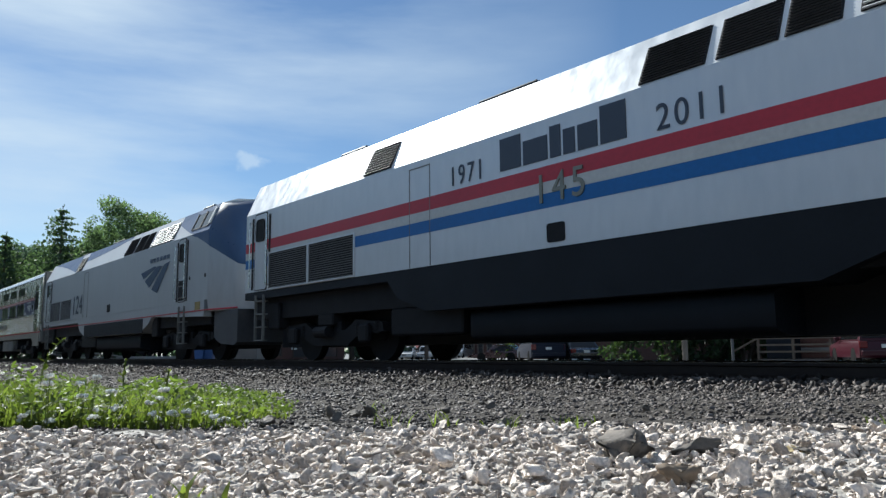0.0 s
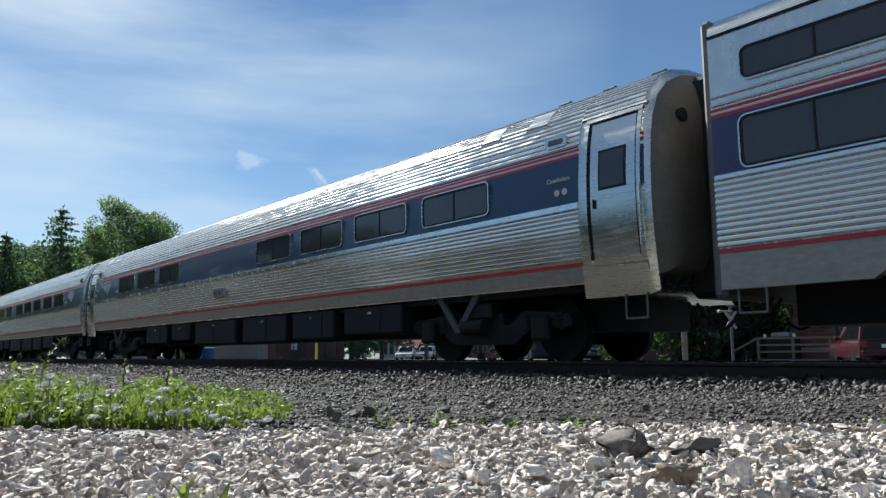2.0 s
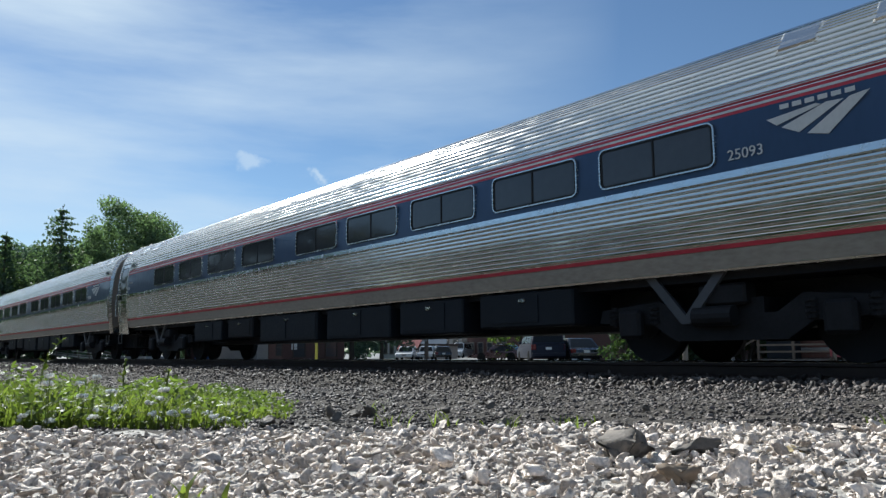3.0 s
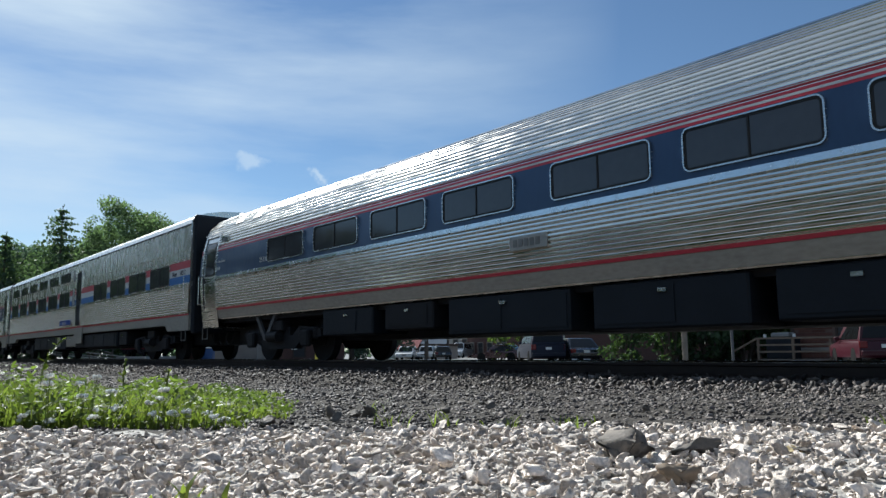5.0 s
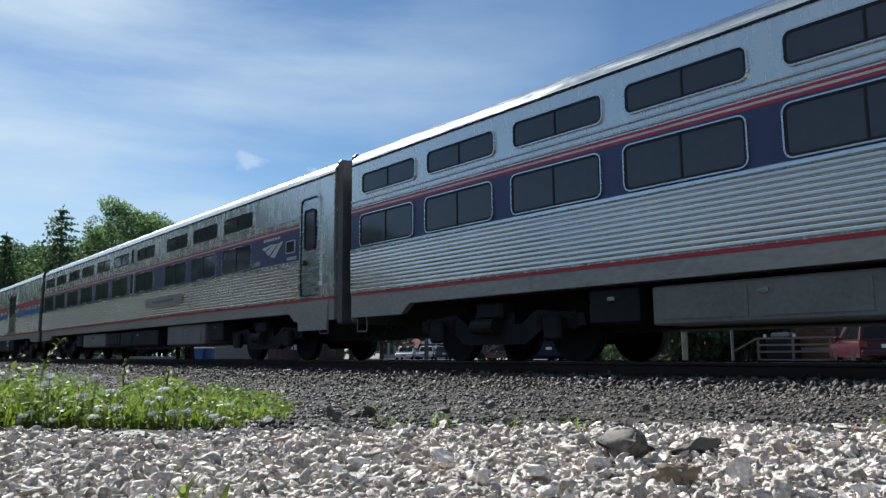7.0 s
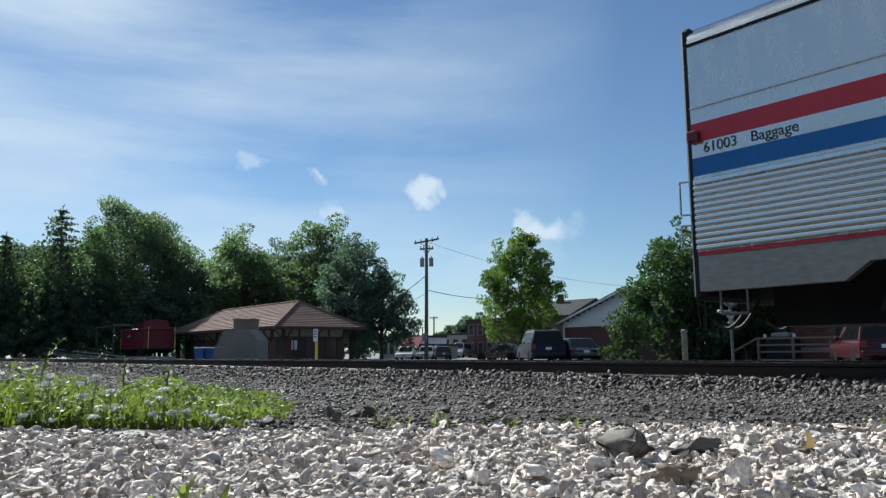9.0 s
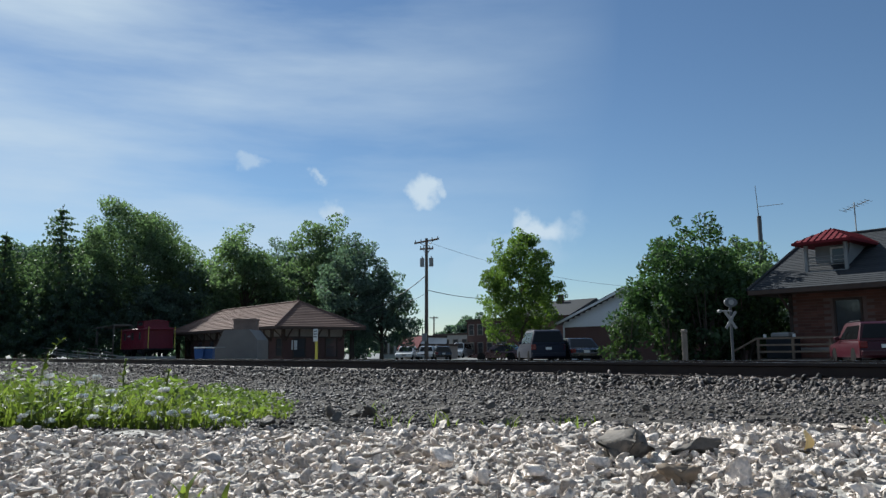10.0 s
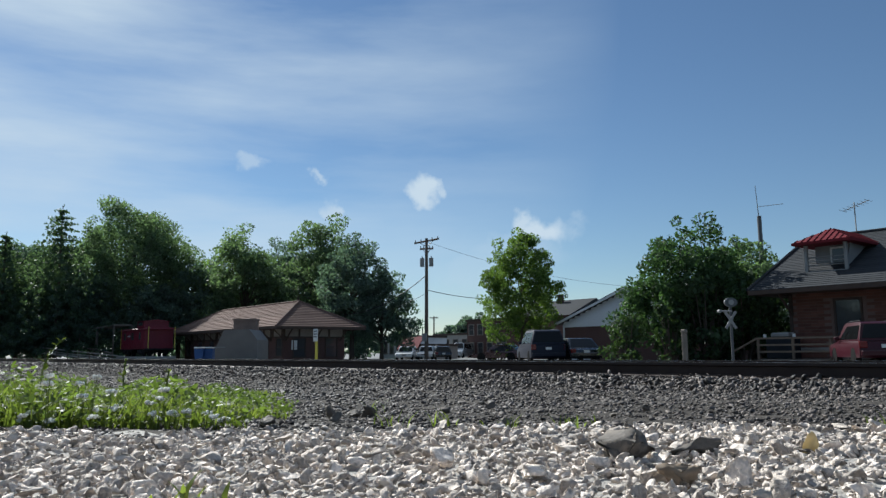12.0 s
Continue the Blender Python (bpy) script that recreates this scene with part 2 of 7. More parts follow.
def big_mesh(name, V, F, mat, smooth=False):
    """A mesh from arrays of vertices and equal-sided faces."""
    me = bpy.data.meshes.new(name)
    V, F = np.asarray(V, np.float32), np.asarray(F, np.int32)
    n, k = F.shape
    me.vertices.add(len(V)), me.loops.add(n * k), me.polygons.add(n)
    me.vertices.foreach_set("co", V.ravel())
    me.loops.foreach_set("vertex_index", F.ravel())
    me.polygons.foreach_set("loop_start", np.arange(0, n * k, k, dtype=np.int32))
    me.polygons.foreach_set("loop_total", np.full(n, k, np.int32))
    if smooth:
        me.polygons.foreach_set("use_smooth", np.ones(n, bool))
    me.materials.append(mat)
    me.update(calc_edges=True)
    return me


# ---- track levels and ground shape ----
TRACK_Y = 9.31
NEAR = -1.525
FLAT = Vector((AIM.x, AIM.y, 0)).normalized()
SIDEWAYS = Vector((FLAT.y, -FLAT.x, 0))


def smooth_step(a, b, v):
    t = np.clip((v - a) / (b - a), 0, 1)
    return t * t * (3 - 2 * t)


def ground_z(x, y):
    """Height of the ground: a gravel verge falling gently to the foot of the ballast, the ballast bank, and the level town beyond."""
    x, y = np.asarray(x, float), np.asarray(y, float)
    s = x * FLAT.x + y * FLAT.y
    verge = 0.156 - 0.195 - 0.034 * np.clip(s - 1.8, 0, 9)
    verge = verge + 0.012 * np.sin(2.1 * x + 0.7 * y) * np.sin(1.3 * y - 0.4 * x) * smooth_step(1.0, 3.0, s)
    bank = smooth_step(5.7, 7.45, y)
    near = verge * (1 - bank) + (-0.215) * bank
    far = smooth_step(11.0, 13.6, y)
    z = near * (1 - far) + (-0.42) * far
    fall = smooth_step(16, 60, y)
    return z * (1 - fall) + (-0.72) * fall


# ---- the train: running gear ----
def make_bogie(parent, x, wheel_r=0.46, base=2.6, heavy=False):
    bm = bmesh.new()
    w = base / 2
    zc = wheel_r + 0.1
    for sy in (-1, 1):
        y = sy * 1.12
        prism(bm, [(x - w - 0.55, zc - 0.05), (x - w - 0.5, zc + 0.12), (x - w + 0.4, zc + 0.2), (x - 0.6, zc + 0.0), (x + 0.6, zc + 0.0), (x + w - 0.4, zc + 0.2), (x + w + 0.5, zc + 0.12),
                   (x + w + 0.55, zc - 0.05), (x + w - 0.3, zc - 0.1), (x + 0.7, zc - 0.3), (x - 0.7, zc - 0.3), (x - w + 0.3, zc - 0.1)], y - 0.09, y + 0.09, "y")
    box(bm, x - 0.45, x + 0.45, -1.2, 1.2, zc - 0.1, zc + 0.18)
    box(bm, x - 0.3, x + 0.3, -1.32, -1.05, zc + 0.1, zc + 0.35, 0.03)
    truck = part("truck", bm, BLACK, parent, "grimy black steel bogie frame")
    for sx in (-w, w):
        part("axle_box", box(bmesh.new(), x + sx - 0.17, x + sx + 0.17, -1.34, -1.2, wheel_r - 0.16, wheel_r + 0.2, 0.04), BLACK, truck)
        for k in (-0.32, 0.32):
            sp = rod(bmesh.new(), (x + sx + k, -1.17, wheel_r), (x + sx + k, -1.17, wheel_r + 0.26), 0.05, n=10)
            for i in range(4):
                rod(sp, (x + sx + k, -1.17, wheel_r + 0.02 + i * 0.06), (x + sx + k, -1.17, wheel_r + 0.05 + i * 0.06), 0.085, n=10)
            part("coil_spring", sp, BLACK, truck)
        for sy in (-1, 1):
            wb = bmesh.new()
            rod(wb, (x + sx, sy * 0.69, wheel_r), (x + sx, sy * 0.82, wheel_r), wheel_r, n=28)
            rod(wb, (x + sx, sy * 0.665, wheel_r), (x + sx, sy * 0.692, wheel_r), wheel_r + 0.028, n=28)
            rod(wb, (x + sx, sy * 0.8, wheel_r), (x + sx, sy * 0.86, wheel_r), 0.14, n=14)
            part("wheel", wb, BLACK, truck, "worn steel wheel", 40)
        part("axle", rod(bmesh.new(), (x + sx, -0.7, wheel_r), (x + sx, 0.7, wheel_r), 0.085), BLACK, truck)
    part("brake_cylinder", rod(bmesh.new(), (x - 0.35, -1.3, zc - 0.02), (x + 0.15, -1.3, zc - 0.02), 0.12, n=14), BLACK, truck, "grimy black cylinder")
    return truck


# one corrugation: share of the pitch and share of the depth, a flat face under a narrow sloping top
FLUTE_FORM = ((0.0, 0.0), (0.10, 0.0), (0.16, 0.85), (0.30, 1.0), (0.66, 0.94), (0.80, 0.70), (0.93, 0.1))


def fluted(bm, z0, z1, y, x0, x1, pitch=0.068, depth=0.026):
    """A strip of horizontal corrugations standing proud of the side at y."""
    n = max(2, round((z1 - z0) / pitch))
    pts = []
    for i in range(n):
        a = z0 + (z1 - z0) * i / n
        p = (z1 - z0) / n
        pts += [(y - depth * d, a + p * f) for f, d in FLUTE_FORM]
    pts += [(y, z1), (y + 0.02, z1), (y + 0.02, z0)]
    return prism(bm, pts, x0, x1)


WINDOW_MESH = {}


def window_at(parent, x0, x1, z0, z1, y, frame_mat, split=True, r=0.11, name="window"):
    """A framed window with two panes; its meshes are shared between windows of one size."""
    w, h = round(x1 - x0, 2), round(z1 - z0, 2)
    key = (w, h, frame_mat.name, split, r)
    if key not in WINDOW_MESH:
        o, i = rounded(-w / 2, w / 2, -h / 2, h / 2, r), rounded(-w / 2 + 0.02, w / 2 - 0.02, -h / 2 + 0.02, h / 2 - 0.02, max(0.02, r - 0.02))
        i2 = rounded(-w / 2 + 0.05, w / 2 - 0.05, -h / 2 + 0.05, h / 2 - 0.05, max(0.02, r - 0.05))
        fr = finish(ring(bmesh.new(), o, i, -0.024, 0.02), "window_frame", frame_mat)
        seal = finish(ring(bmesh.new(), i, i2, -0.016, 0.01), "seal", RUBBER)
        gb = prism(bmesh.new(), i, -0.008, 0.004, "y")
        pane = finish(gb, "pane", GLASS)
        mull = finish(bx(-0.012, 0.012, -0.02, 0.0, -h / 2 + 0.03, h / 2 - 0.03), "mullion", RUBBER) if split else None
        WINDOW_MESH[key] = fr, seal, pane, mull
    fr, seal, pane, mull = WINDOW_MESH[key]
    ob = part(name, fr, None, parent)
    ob.location = ((x0 + x1) / 2, y, (z0 + z1) / 2)
    part("pane", pane, None, ob), part("seal", seal, None, ob)
    if mull:
        part("mullion", mull, None, ob)
    return ob


def underfloor(parent, boxes):
    for x0, x1, z0, z1, mat in boxes:
        bm = bx(x0, x1, -1.42, -0.35, z0, z1, bevel=0.025)
        b = part("equipment_box", bm, mat, parent, "dusty grey box" if mat is GREY_BOX else "dark box")
        for k in range(int((x1 - x0) / 1.3)):
            a = x0 + 0.1 + k * 1.3
            if a + 1.15 < x1:
                part("access_panel", bx(a, a + 1.15, -1.432, -1.41, z0 + 0.07, z1 - 0.07), mat, b)
        part("latch", bx((x0 + x1) / 2 - 0.06, (x0 + x1) / 2 + 0.06, -1.46, -1.42, z1 - 0.16, z1 - 0.11), STEEL, b)


def grab_rail(parent, x, z0, z1, y=NEAR):
    bm = rod(bmesh.new(), (x, y - 0.07, z0), (x, y - 0.07, z1), 0.014, n=8)
    for z in (z0 + 0.02, z1 - 0.02):
        rod(bm, (x, y - 0.07, z), (x, y + 0.01, z), 0.012, n=8)
    part("grab_rail", bm, STEEL, parent, "steel handrail")


def stirrup(parent, x, z0=0.55, w=0.32):
    bm = bmesh.new()
    rod(bm, (x - w / 2, NEAR + 0.03, z0), (x + w / 2, NEAR + 0.03, z0), 0.016, n=8)
    for s in (-w / 2, w / 2):
        rod(bm, (x + s, NEAR + 0.03, z0), (x + s, NEAR + 0.03, 0.86), 0.014, n=8)
    part("step", bm, END_GREY, parent, "dull steel stirrup step")


def tube(points, rad, mat):
    """One smooth tube along the points."""
    cu = bpy.data.curves.new("tube", "CURVE")
    cu.dimensions, cu.bevel_depth, cu.bevel_resolution = "3D", rad, 1
    sp = cu.splines.new("POLY")
    sp.points.add(len(points) - 1)
    for q, p in zip(sp.points, points):
        q.co = (*p, 1)
    tmp = bpy.data.objects.new("tube", cu)
    me = bpy.data.meshes.new_from_object(tmp)
    bpy.data.objects.remove(tmp)
    me.materials.append(mat)
    return me


def coupler(parent, end):
    bm = bx(end * 12.75, end * 13.0, -0.16, 0.16, 0.72, 0.98, bevel=0.04)
    part("coupler", bm, BLACK, parent)
    for y in (-0.75, -0.55, 0.6):
        part("hose", tube([(end * (12.5 + 0.05 * i), y, 0.75 - 0.34 * math.sin(i / 10 * math.pi * 0.75)) for i in range(11)], 0.022, RUBBER), None, parent, "black brake hose")


def end_gangway(parent, end, top=4.05, mat=None):
    bm = bx(min(end * 12.68, end * 12.84), max(end * 12.68, end * 12.84), -1.46, 1.46, 0.72, top, bevel=0.05)
    part("end_wall", bm, mat or END_GREY, parent, "dusty grey car end")
    bm = bx(min(end * 12.84, end * 13.0), max(end * 12.84, end * 13.0), -0.62, 0.62, 0.9, 3.55, bevel=0.05)
    part("diaphragm", bm, RUBBER, parent, "black rubber gangway diaphragm")
    bm = rod(bmesh.new(), (end * 12.83, -1.05, 3.05), (end * 12.88, -1.05, 3.05), 0.1, n=14)
    part("marker_lamp", bm, RUST_DOOR, parent)


ROOF = [(-1.525, 3.78), (-1.50, 3.90), (-1.36, 4.03), (-1.1, 4.13), (-0.6, 4.23), (0, 4.27), (0.6, 4.23), (1.1, 4.13), (1.36, 4.03), (1.50, 3.90), (1.525, 3.78)]
UP, LOW = (3.14, 3.56), (2.14, 2.76)
SLOTS = [7.35, 5.27, 3.20, 0.50, -2.03, -4.12, -6.20, -8.24, -10.32, -12.32]


def car_body(c, core_mat, end_mat=None):
    part("body", prism(bmesh.new(), [(-1.52, 1.28), (-1.52, 3.78), (1.52, 3.78), (1.52, 1.28)], -12.7, 12.7), core_mat, c, "silver upper side")
    part("roof", prism(bmesh.new(), ROOF, -12.7, 12.7), STEEL, c, "smooth silver roof", 50)
    part("gutter", bx(-12.7, 12.7, -1.545, -1.52, 3.765, 3.79), SKIRT, c)
    sb = prism(bmesh.new(), [(-12.7, 0.82), (-11.1, 0.82), (-10.85, 1.0), (10.85, 1.0), (11.1, 0.82), (12.7, 0.82), (12.7, 1.275), (-12.7, 1.275)], -1.515, -1.40, "y")
    part("sill", sb, SILL, c, "dusty steel side sill")
    part("underframe", bx(-12.6, 12.6, -1.38, 1.5, 0.98, 1.27), BLACK, c)
    # black block added to keep the open space under the floor dark
    part("underfloor_dark_fill", bx(-12.3, 12.3, -0.6, 0.6, 0.42, 0.98), BLACK, c)
    part("red_line", bx(-12.7, 12.7, -1.53, -1.51, 1.23, 1.275), RED, c, "thin red line")
    for x in (-9.07, 9.07):
        make_bogie(c, x)
    for e in (-1, 1):
        end_gangway(c, e, 4.05, end_mat)
        coupler(c, e)


def vestibule_door(c, x0, x1, z0=1.33, z1=3.38, leaf=None):
    o, i = rounded(x0 - 0.03, x1 + 0.03, z0, z1 + 0.035, 0.13), rounded(x0, x1, z0 + 0.02, z1, 0.11)
    part("door_surround", ring(bmesh.new(), o, i, NEAR - 0.015, NEAR + 0.02), BLACK, c, "black rubber door surround")
    part("door_moulding", ring(bmesh.new(), rounded(x0 - 0.075, x1 + 0.075, z0 - 0.02, z1 + 0.085, 0.16), o, NEAR - 0.032, NEAR + 0.02), STEEL, c, "polished steel door moulding")
    d = part("door", prism(bmesh.new(), i, NEAR - 0.008, NEAR + 0.01, "y"), leaf or STEEL, c, "plain steel sliding door")
    window_at(d, x0 + 0.12, x1 - 0.12, 2.3, 3.16, NEAR - 0.012, RUBBER, False, 0.1, "door_window")
    part("handle", bx(x0 + 0.1, x0 + 0.2, NEAR - 0.04, NEAR, 1.98, 2.08), BLACK, d)
    grab_rail(c, x1 + 0.2, 1.5, 2.2)
    part("door_apron", prism(bmesh.new(), [(x0 - 0.1, 0.62), (x1 + 0.35, 0.62), (x1 + 0.4, 1.22), (x0 - 0.18, 1.22)], NEAR - 0.02, NEAR + 0.03, "y"), SILL, c, "dusty step apron")


def arrow_mark(c, x, z, s, mat, y):
    """The slanted fan-shaped emblem as three tapering vanes."""
    for q in (((0, 0.27), (0.10, 0.19), (0.55, 0.30), (0.5, 0.32)), ((0.15, 0.16), (0.32, 0.07), (0.76, 0.30), (0.6, 0.31)), ((0.40, 0.04), (0.60, -0.01), (1.0, 0.33), (0.82, 0.31))):
        part("emblem_vane", prism(bmesh.new(), [(x + a * s, z + b * s) for a, b in q], y - 0.006, y, "y"), mat, c, "tapering emblem vane")


def bars(c, x0, x1, z, h, mat, y, n, name="writing_bar"):
    """Unreadable or brand lettering as plain bars."""
    w = (x1 - x0) / n
    for i in range(n):
        part(name, bx(x0 + i * w, x0 + (i + 0.72) * w, y - 0.005, y, z, z + h), mat, c, "plain bar of lettering")


def fluted_lower(c, x0, x1, z1=2.06):
    part("fluted_panel", fluted(bmesh.new(), 1.29, z1, -1.522, x0, x1), FLUTE, c, "corrugated stainless steel lower side")
    part("belt_rail", bx(x0, x1, -1.55, -1.515, z1 + 0.005, z1 + 0.065, bevel=0.008), BELT, c, "bright steel belt rail")


SLEEPER_BOXES = [(3.2, 6.0, 0.42, 0.97, GREY_BOX), (-1.3, 2.4, 0.44, 0.92, SKIRT), (-2.9, -1.4, 0.5, 0.9, BLACK), (-6.0, -3.1, 0.45, 0.93, GREY_BOX), (-7.0, -6.2, 0.5, 0.95, BLACK), (6.3, 7.2, 0.5, 0.97, SKIRT)]


def sleeper(label, number, band=VIOLET):
    c = thing("sleeping_car", label, "train car", "cars of the passenger train")
    car_body(c, PANEL)
    fluted_lower(c, -12.7, 11.28)
    part("band", bx(-12.7, 11.28, -1.528, -1.515, 2.13, 2.80), band, c, "violet-blue window band")
    for z, h, m in ((2.80, 0.035, RED), (2.84, 0.03, WHITE), (2.875, 0.03, RED)):
        part("pinstripe", bx(-12.7, 11.28, -1.529, -1.515, z, z + h), m, c)
    for z in (2.93, 3.03):
        part("moulding", bx(-12.7, 11.28, -1.545, -1.515, z, z + 0.03, bevel=0.008), STEEL, c)
    for x in SLOTS:
        window_at(c, x, x + 1.69, *UP, -1.527, STEEL)
        window_at(c, x - 0.05, x + 1.64, *LOW, -1.536, STEEL)
    for z in (UP, LOW):
        window_at(c, -0.1, 0.24, z[0] - 0.02, z[1] + 0.05, -1.536, WHITE, False, 0.03, "vent_window")
    vestibule_door(c, 11.42, 12.12)
    arrow_mark(c, 9.55, 2.30, 1.0, WHITE, -1.53)
    bars(c, 9.6, 10.45, 2.70, 0.06, WHITE, -1.53, 6)
    window_at(c, 10.72, 11.12, 2.32, 2.60, -1.53, WHITE, False, 0.03, "number_box")
    words(number, 0.17, 9.0, -1.53, 2.17, WHITE, c, "car_number")
    bars(c, 10.75, 11.2, 2.17, 0.07, WHITE, -1.53, 5)
    part("name_board", bx(1.6, 4.6, -1.562, -1.53, 1.60, 1.84), SILL, c, "bare steel name board")
    bars(c, 2.2, 4.0, 1.68, 0.09, GREY_BOX, -1.563, 11)
    underfloor(c, SLEEPER_BOXES)
    stirrup(c, -12.35), stirrup(c, 12.3)
    return c


def phase_stripes(c, spans, y=-1.528):
    for x0, x1 in spans:
        part("red_stripe", bx(x0, x1, y, -1.515, 2.56, 2.77), RED, c, "red stripe")
        part("white_stripe", bx(x0, x1, y, -1.515, 2.36, 2.558), WHITE, c, "off-white stripe")
        part("blue_stripe", bx(x0, x1, y, -1.515, 2.15, 2.358), BLUE, c, "blue stripe")


def diner():
    c = thing("dining_car", "stainless dining car with tricolour window stripes", "train car", "cars of the passenger train")
    car_body(c, PANEL, SKIRT)
    fluted_lower(c, 1.5, 12.7), fluted_lower(c, -12.7, 0.72)
    phase_stripes(c, [(1.5, 12.7), (-12.7, 0.72)])
    for z in (2.83, 3.06):
        part("moulding", bx(-12.7, 0.72, -1.54, -1.515, z, z + 0.025), STEEL, c)
        part("moulding", bx(1.5, 12.7, -1.54, -1.515, z, z + 0.025), STEEL, c)
    for x in (9.5, 7.42, 5.33, 3.25):
        window_at(c, x, x + 1.69, *LOW, -1.536, STEEL)
    for i in range(6):
        x = -1.93 - i * 2.06
        window_at(c, x, x + 1.69, *UP, -1.527, STEEL)
        window_at(c, x - 0.05, x + 1.66, *LOW, -1.536, STEEL)
    for z0, z1 in ((2.12, 2.80), (3.10, 3.56)):
        slatted(c, 0.25, 0.51, ((-1.536, z0), (-1.536, z1)), 15, GREY_BOX, WHITE, "side_vent")
        part("vent_frame", ring(bmesh.new(), [(0.21, z0 - 0.04), (0.55, z0 - 0.04), (0.55, z1 + 0.04), (0.21, z1 + 0.04)], [(0.25, z0), (0.51, z0), (0.51, z1), (0.25, z1)], -1.57, -1.51), STEEL, c)
    # dark leaf colour stands in for the shade of the recessed doorway
    vestibule_door(c, 0.82, 1.42, leaf=SKIRT)
    for tx, x in (("Diner", 11.35), ("68013", 11.97)):
        words(tx, 0.2, x, -1.531, 2.385, DARK_TEXT, c, "car_lettering", squeeze=0.85)
    part("name_board", bx(-1.61, -0.08, -1.575, -1.53, 1.385, 1.575), NAME_BLUE, c, "blue name board")
    words("Hartford", 0.165, -1.19, -1.578, 1.42, WHITE, c, "car_name")
    part("access_plate", bx(-2.38, -1.88, -1.46, -1.3, 0.54, 0.92), SILL, c, "bare steel access plate")
    underfloor(c, [(-6.9, -1.1, 0.42, 0.97, SKIRT), (-1.0, 0.4, 0.5, 0.95, SILL), (0.5, 5.9, 0.45, 0.95, SKIRT), (6.2, 7.0, 0.5, 0.95, BLACK)])
    grab_rail(c, 12.45, 1.4, 2.3), stirrup(c, 12.3), stirrup(c, -12.3)
    return c


def baggage():
    c = thing("baggage_car", "stainless baggage car with tricolour stripes and double doors", "train car", "cars of the passenger train")
    car_body(c, PANEL, SKIRT)
    for x0, x1 in ((-12.7, -7.35), (-5.1, 5.1), (7.35, 12.7)):
        fluted_lower(c, x0, x1)
        part("red_stripe", bx(x0, x1, -1.528, -1.515, 2.57, 2.80), RED, c, "red stripe")
        part("white_stripe", bx(x0, x1, -1.5275, -1.515, 2.385, 2.568), PANEL, c)
        part("blue_stripe", bx(x0, x1, -1.528, -1.515, 2.17, 2.382), BLUE, c, "blue stripe")
        part("moulding", bx(x0, x1, -1.54, -1.515, 2.98, 3.0), STEEL, c)
    for xc in (-6.22, 6.22):
        o, i = rounded(xc - 1.1, xc + 1.1, 1.33, 3.47, 0.12), rounded(xc - 1.02, xc + 1.02, 1.39, 3.40, 0.09)
        part("door_surround", ring(bmesh.new(), o, i, -1.56, -1.51), STEEL, c)
        for s in (-1, 1):
            d = part("baggage_door", bx(xc + (s - 1) * 0.5 + 0.006, xc + (s + 1) * 0.5 - 0.006, -1.535, -1.515, 1.40, 3.39, bevel=0.006), STEEL, c, "scuffed steel door leaf")
            window_at(d, xc + s * 0.5 - 0.28, xc + s * 0.5 + 0.28, 2.38, 3.30, -1.54, RUBBER, False, 0.14, "door_window")
            part("handle", bx(xc + s * 0.1 - 0.05, xc + s * 0.1 + 0.05, -1.57, -1.53, 2.28, 2.33), BLACK, d)
            part("warning_sticker", bx(xc + s * 0.35 - 0.1, xc + s * 0.35 + 0.1, -1.54, -1.53, 1.45, 1.62), RED, d, "faded red sticker")
        grab_rail(c, xc - 1.16, 1.3, 3.0), grab_rail(c, xc + 1.16, 2.35, 3.1)
        st = bmesh.new()
        for z in (0.48, 0.72, 0.95):
            rod(st, (xc - 1.0, -1.5, z), (xc - 0.6, -1.5, z), 0.014, n=8)
        for x in (xc - 1.0, xc - 0.6):
            rod(st, (x, -1.5, 0.48), (x, -1.5, 1.25), 0.014, n=8)
        part("ladder", st, STEEL, c)
        part("threshold", bx(xc - 1.15, xc + 1.15, -1.57, -1.5, 1.29, 1.335), SILL, c)
    for tx, x in (("61003", -12.55), ("Baggage", -11.97)):
        words(tx, 0.17, x, -1.531, 2.43, DARK_TEXT, c, "lettering")
    part("tail_marker", bx(-12.72, -12.58, -1.62, -1.5, 2.56, 2.70, bevel=0.02), TAIL_RED, c, "dark red tail marker lamp")
    for zz0, zz1 in ((1.75, 2.15), (1.35, 1.62)):
        gb = rod(bmesh.new(), (-12.94, -1.45, zz0), (-12.94, -1.45, zz1), 0.014, n=8)
        for zz in (zz0, zz1):
            rod(gb, (-12.94, -1.45, zz), (-12.8, -1.4, zz), 0.012, n=8)
        part("grab_rail", gb, STEEL, c, "steel end handrail")
    underfloor(c, [(-6.5, -2.2, 0.45, 1.0, SKIRT), (-1.4, 1.6, 0.5, 0.95, SKIRT), (2.4, 6.5, 0.45, 1.0, SKIRT)])
    stirrup(c, -12.3), stirrup(c, 12.3)
    return c


# tubular coach: half outline of the side, from the sill to the roof
TUBE = [(1.47, 1.05), (1.53, 1.30), (1.575, 1.75), (1.585, 2.06), (1.575, 2.45), (1.535, 2.88), (1.47, 3.18), (1.33, 3.48), (1.10, 3.71), (0.76, 3.88), (0.37, 3.96), (0.0, 3.98)]


def tube_at(z):
    return float(np.interp(z, [q[1] for q in TUBE], [q[0] for q in TUBE]))


def tube_strip(bm, za, zb, x0, x1, out=0.0, steps=6, back=0.03):
    """A curved strip of the coach side between two heights."""
    zs = [za + (zb - za) * i / steps for i in range(steps + 1)]
    pts = [(-tube_at(z) - out, z) for z in zs] + [(-tube_at(z) + back, z) for z in reversed(zs)]
    return prism(bm, pts, x0, x1)


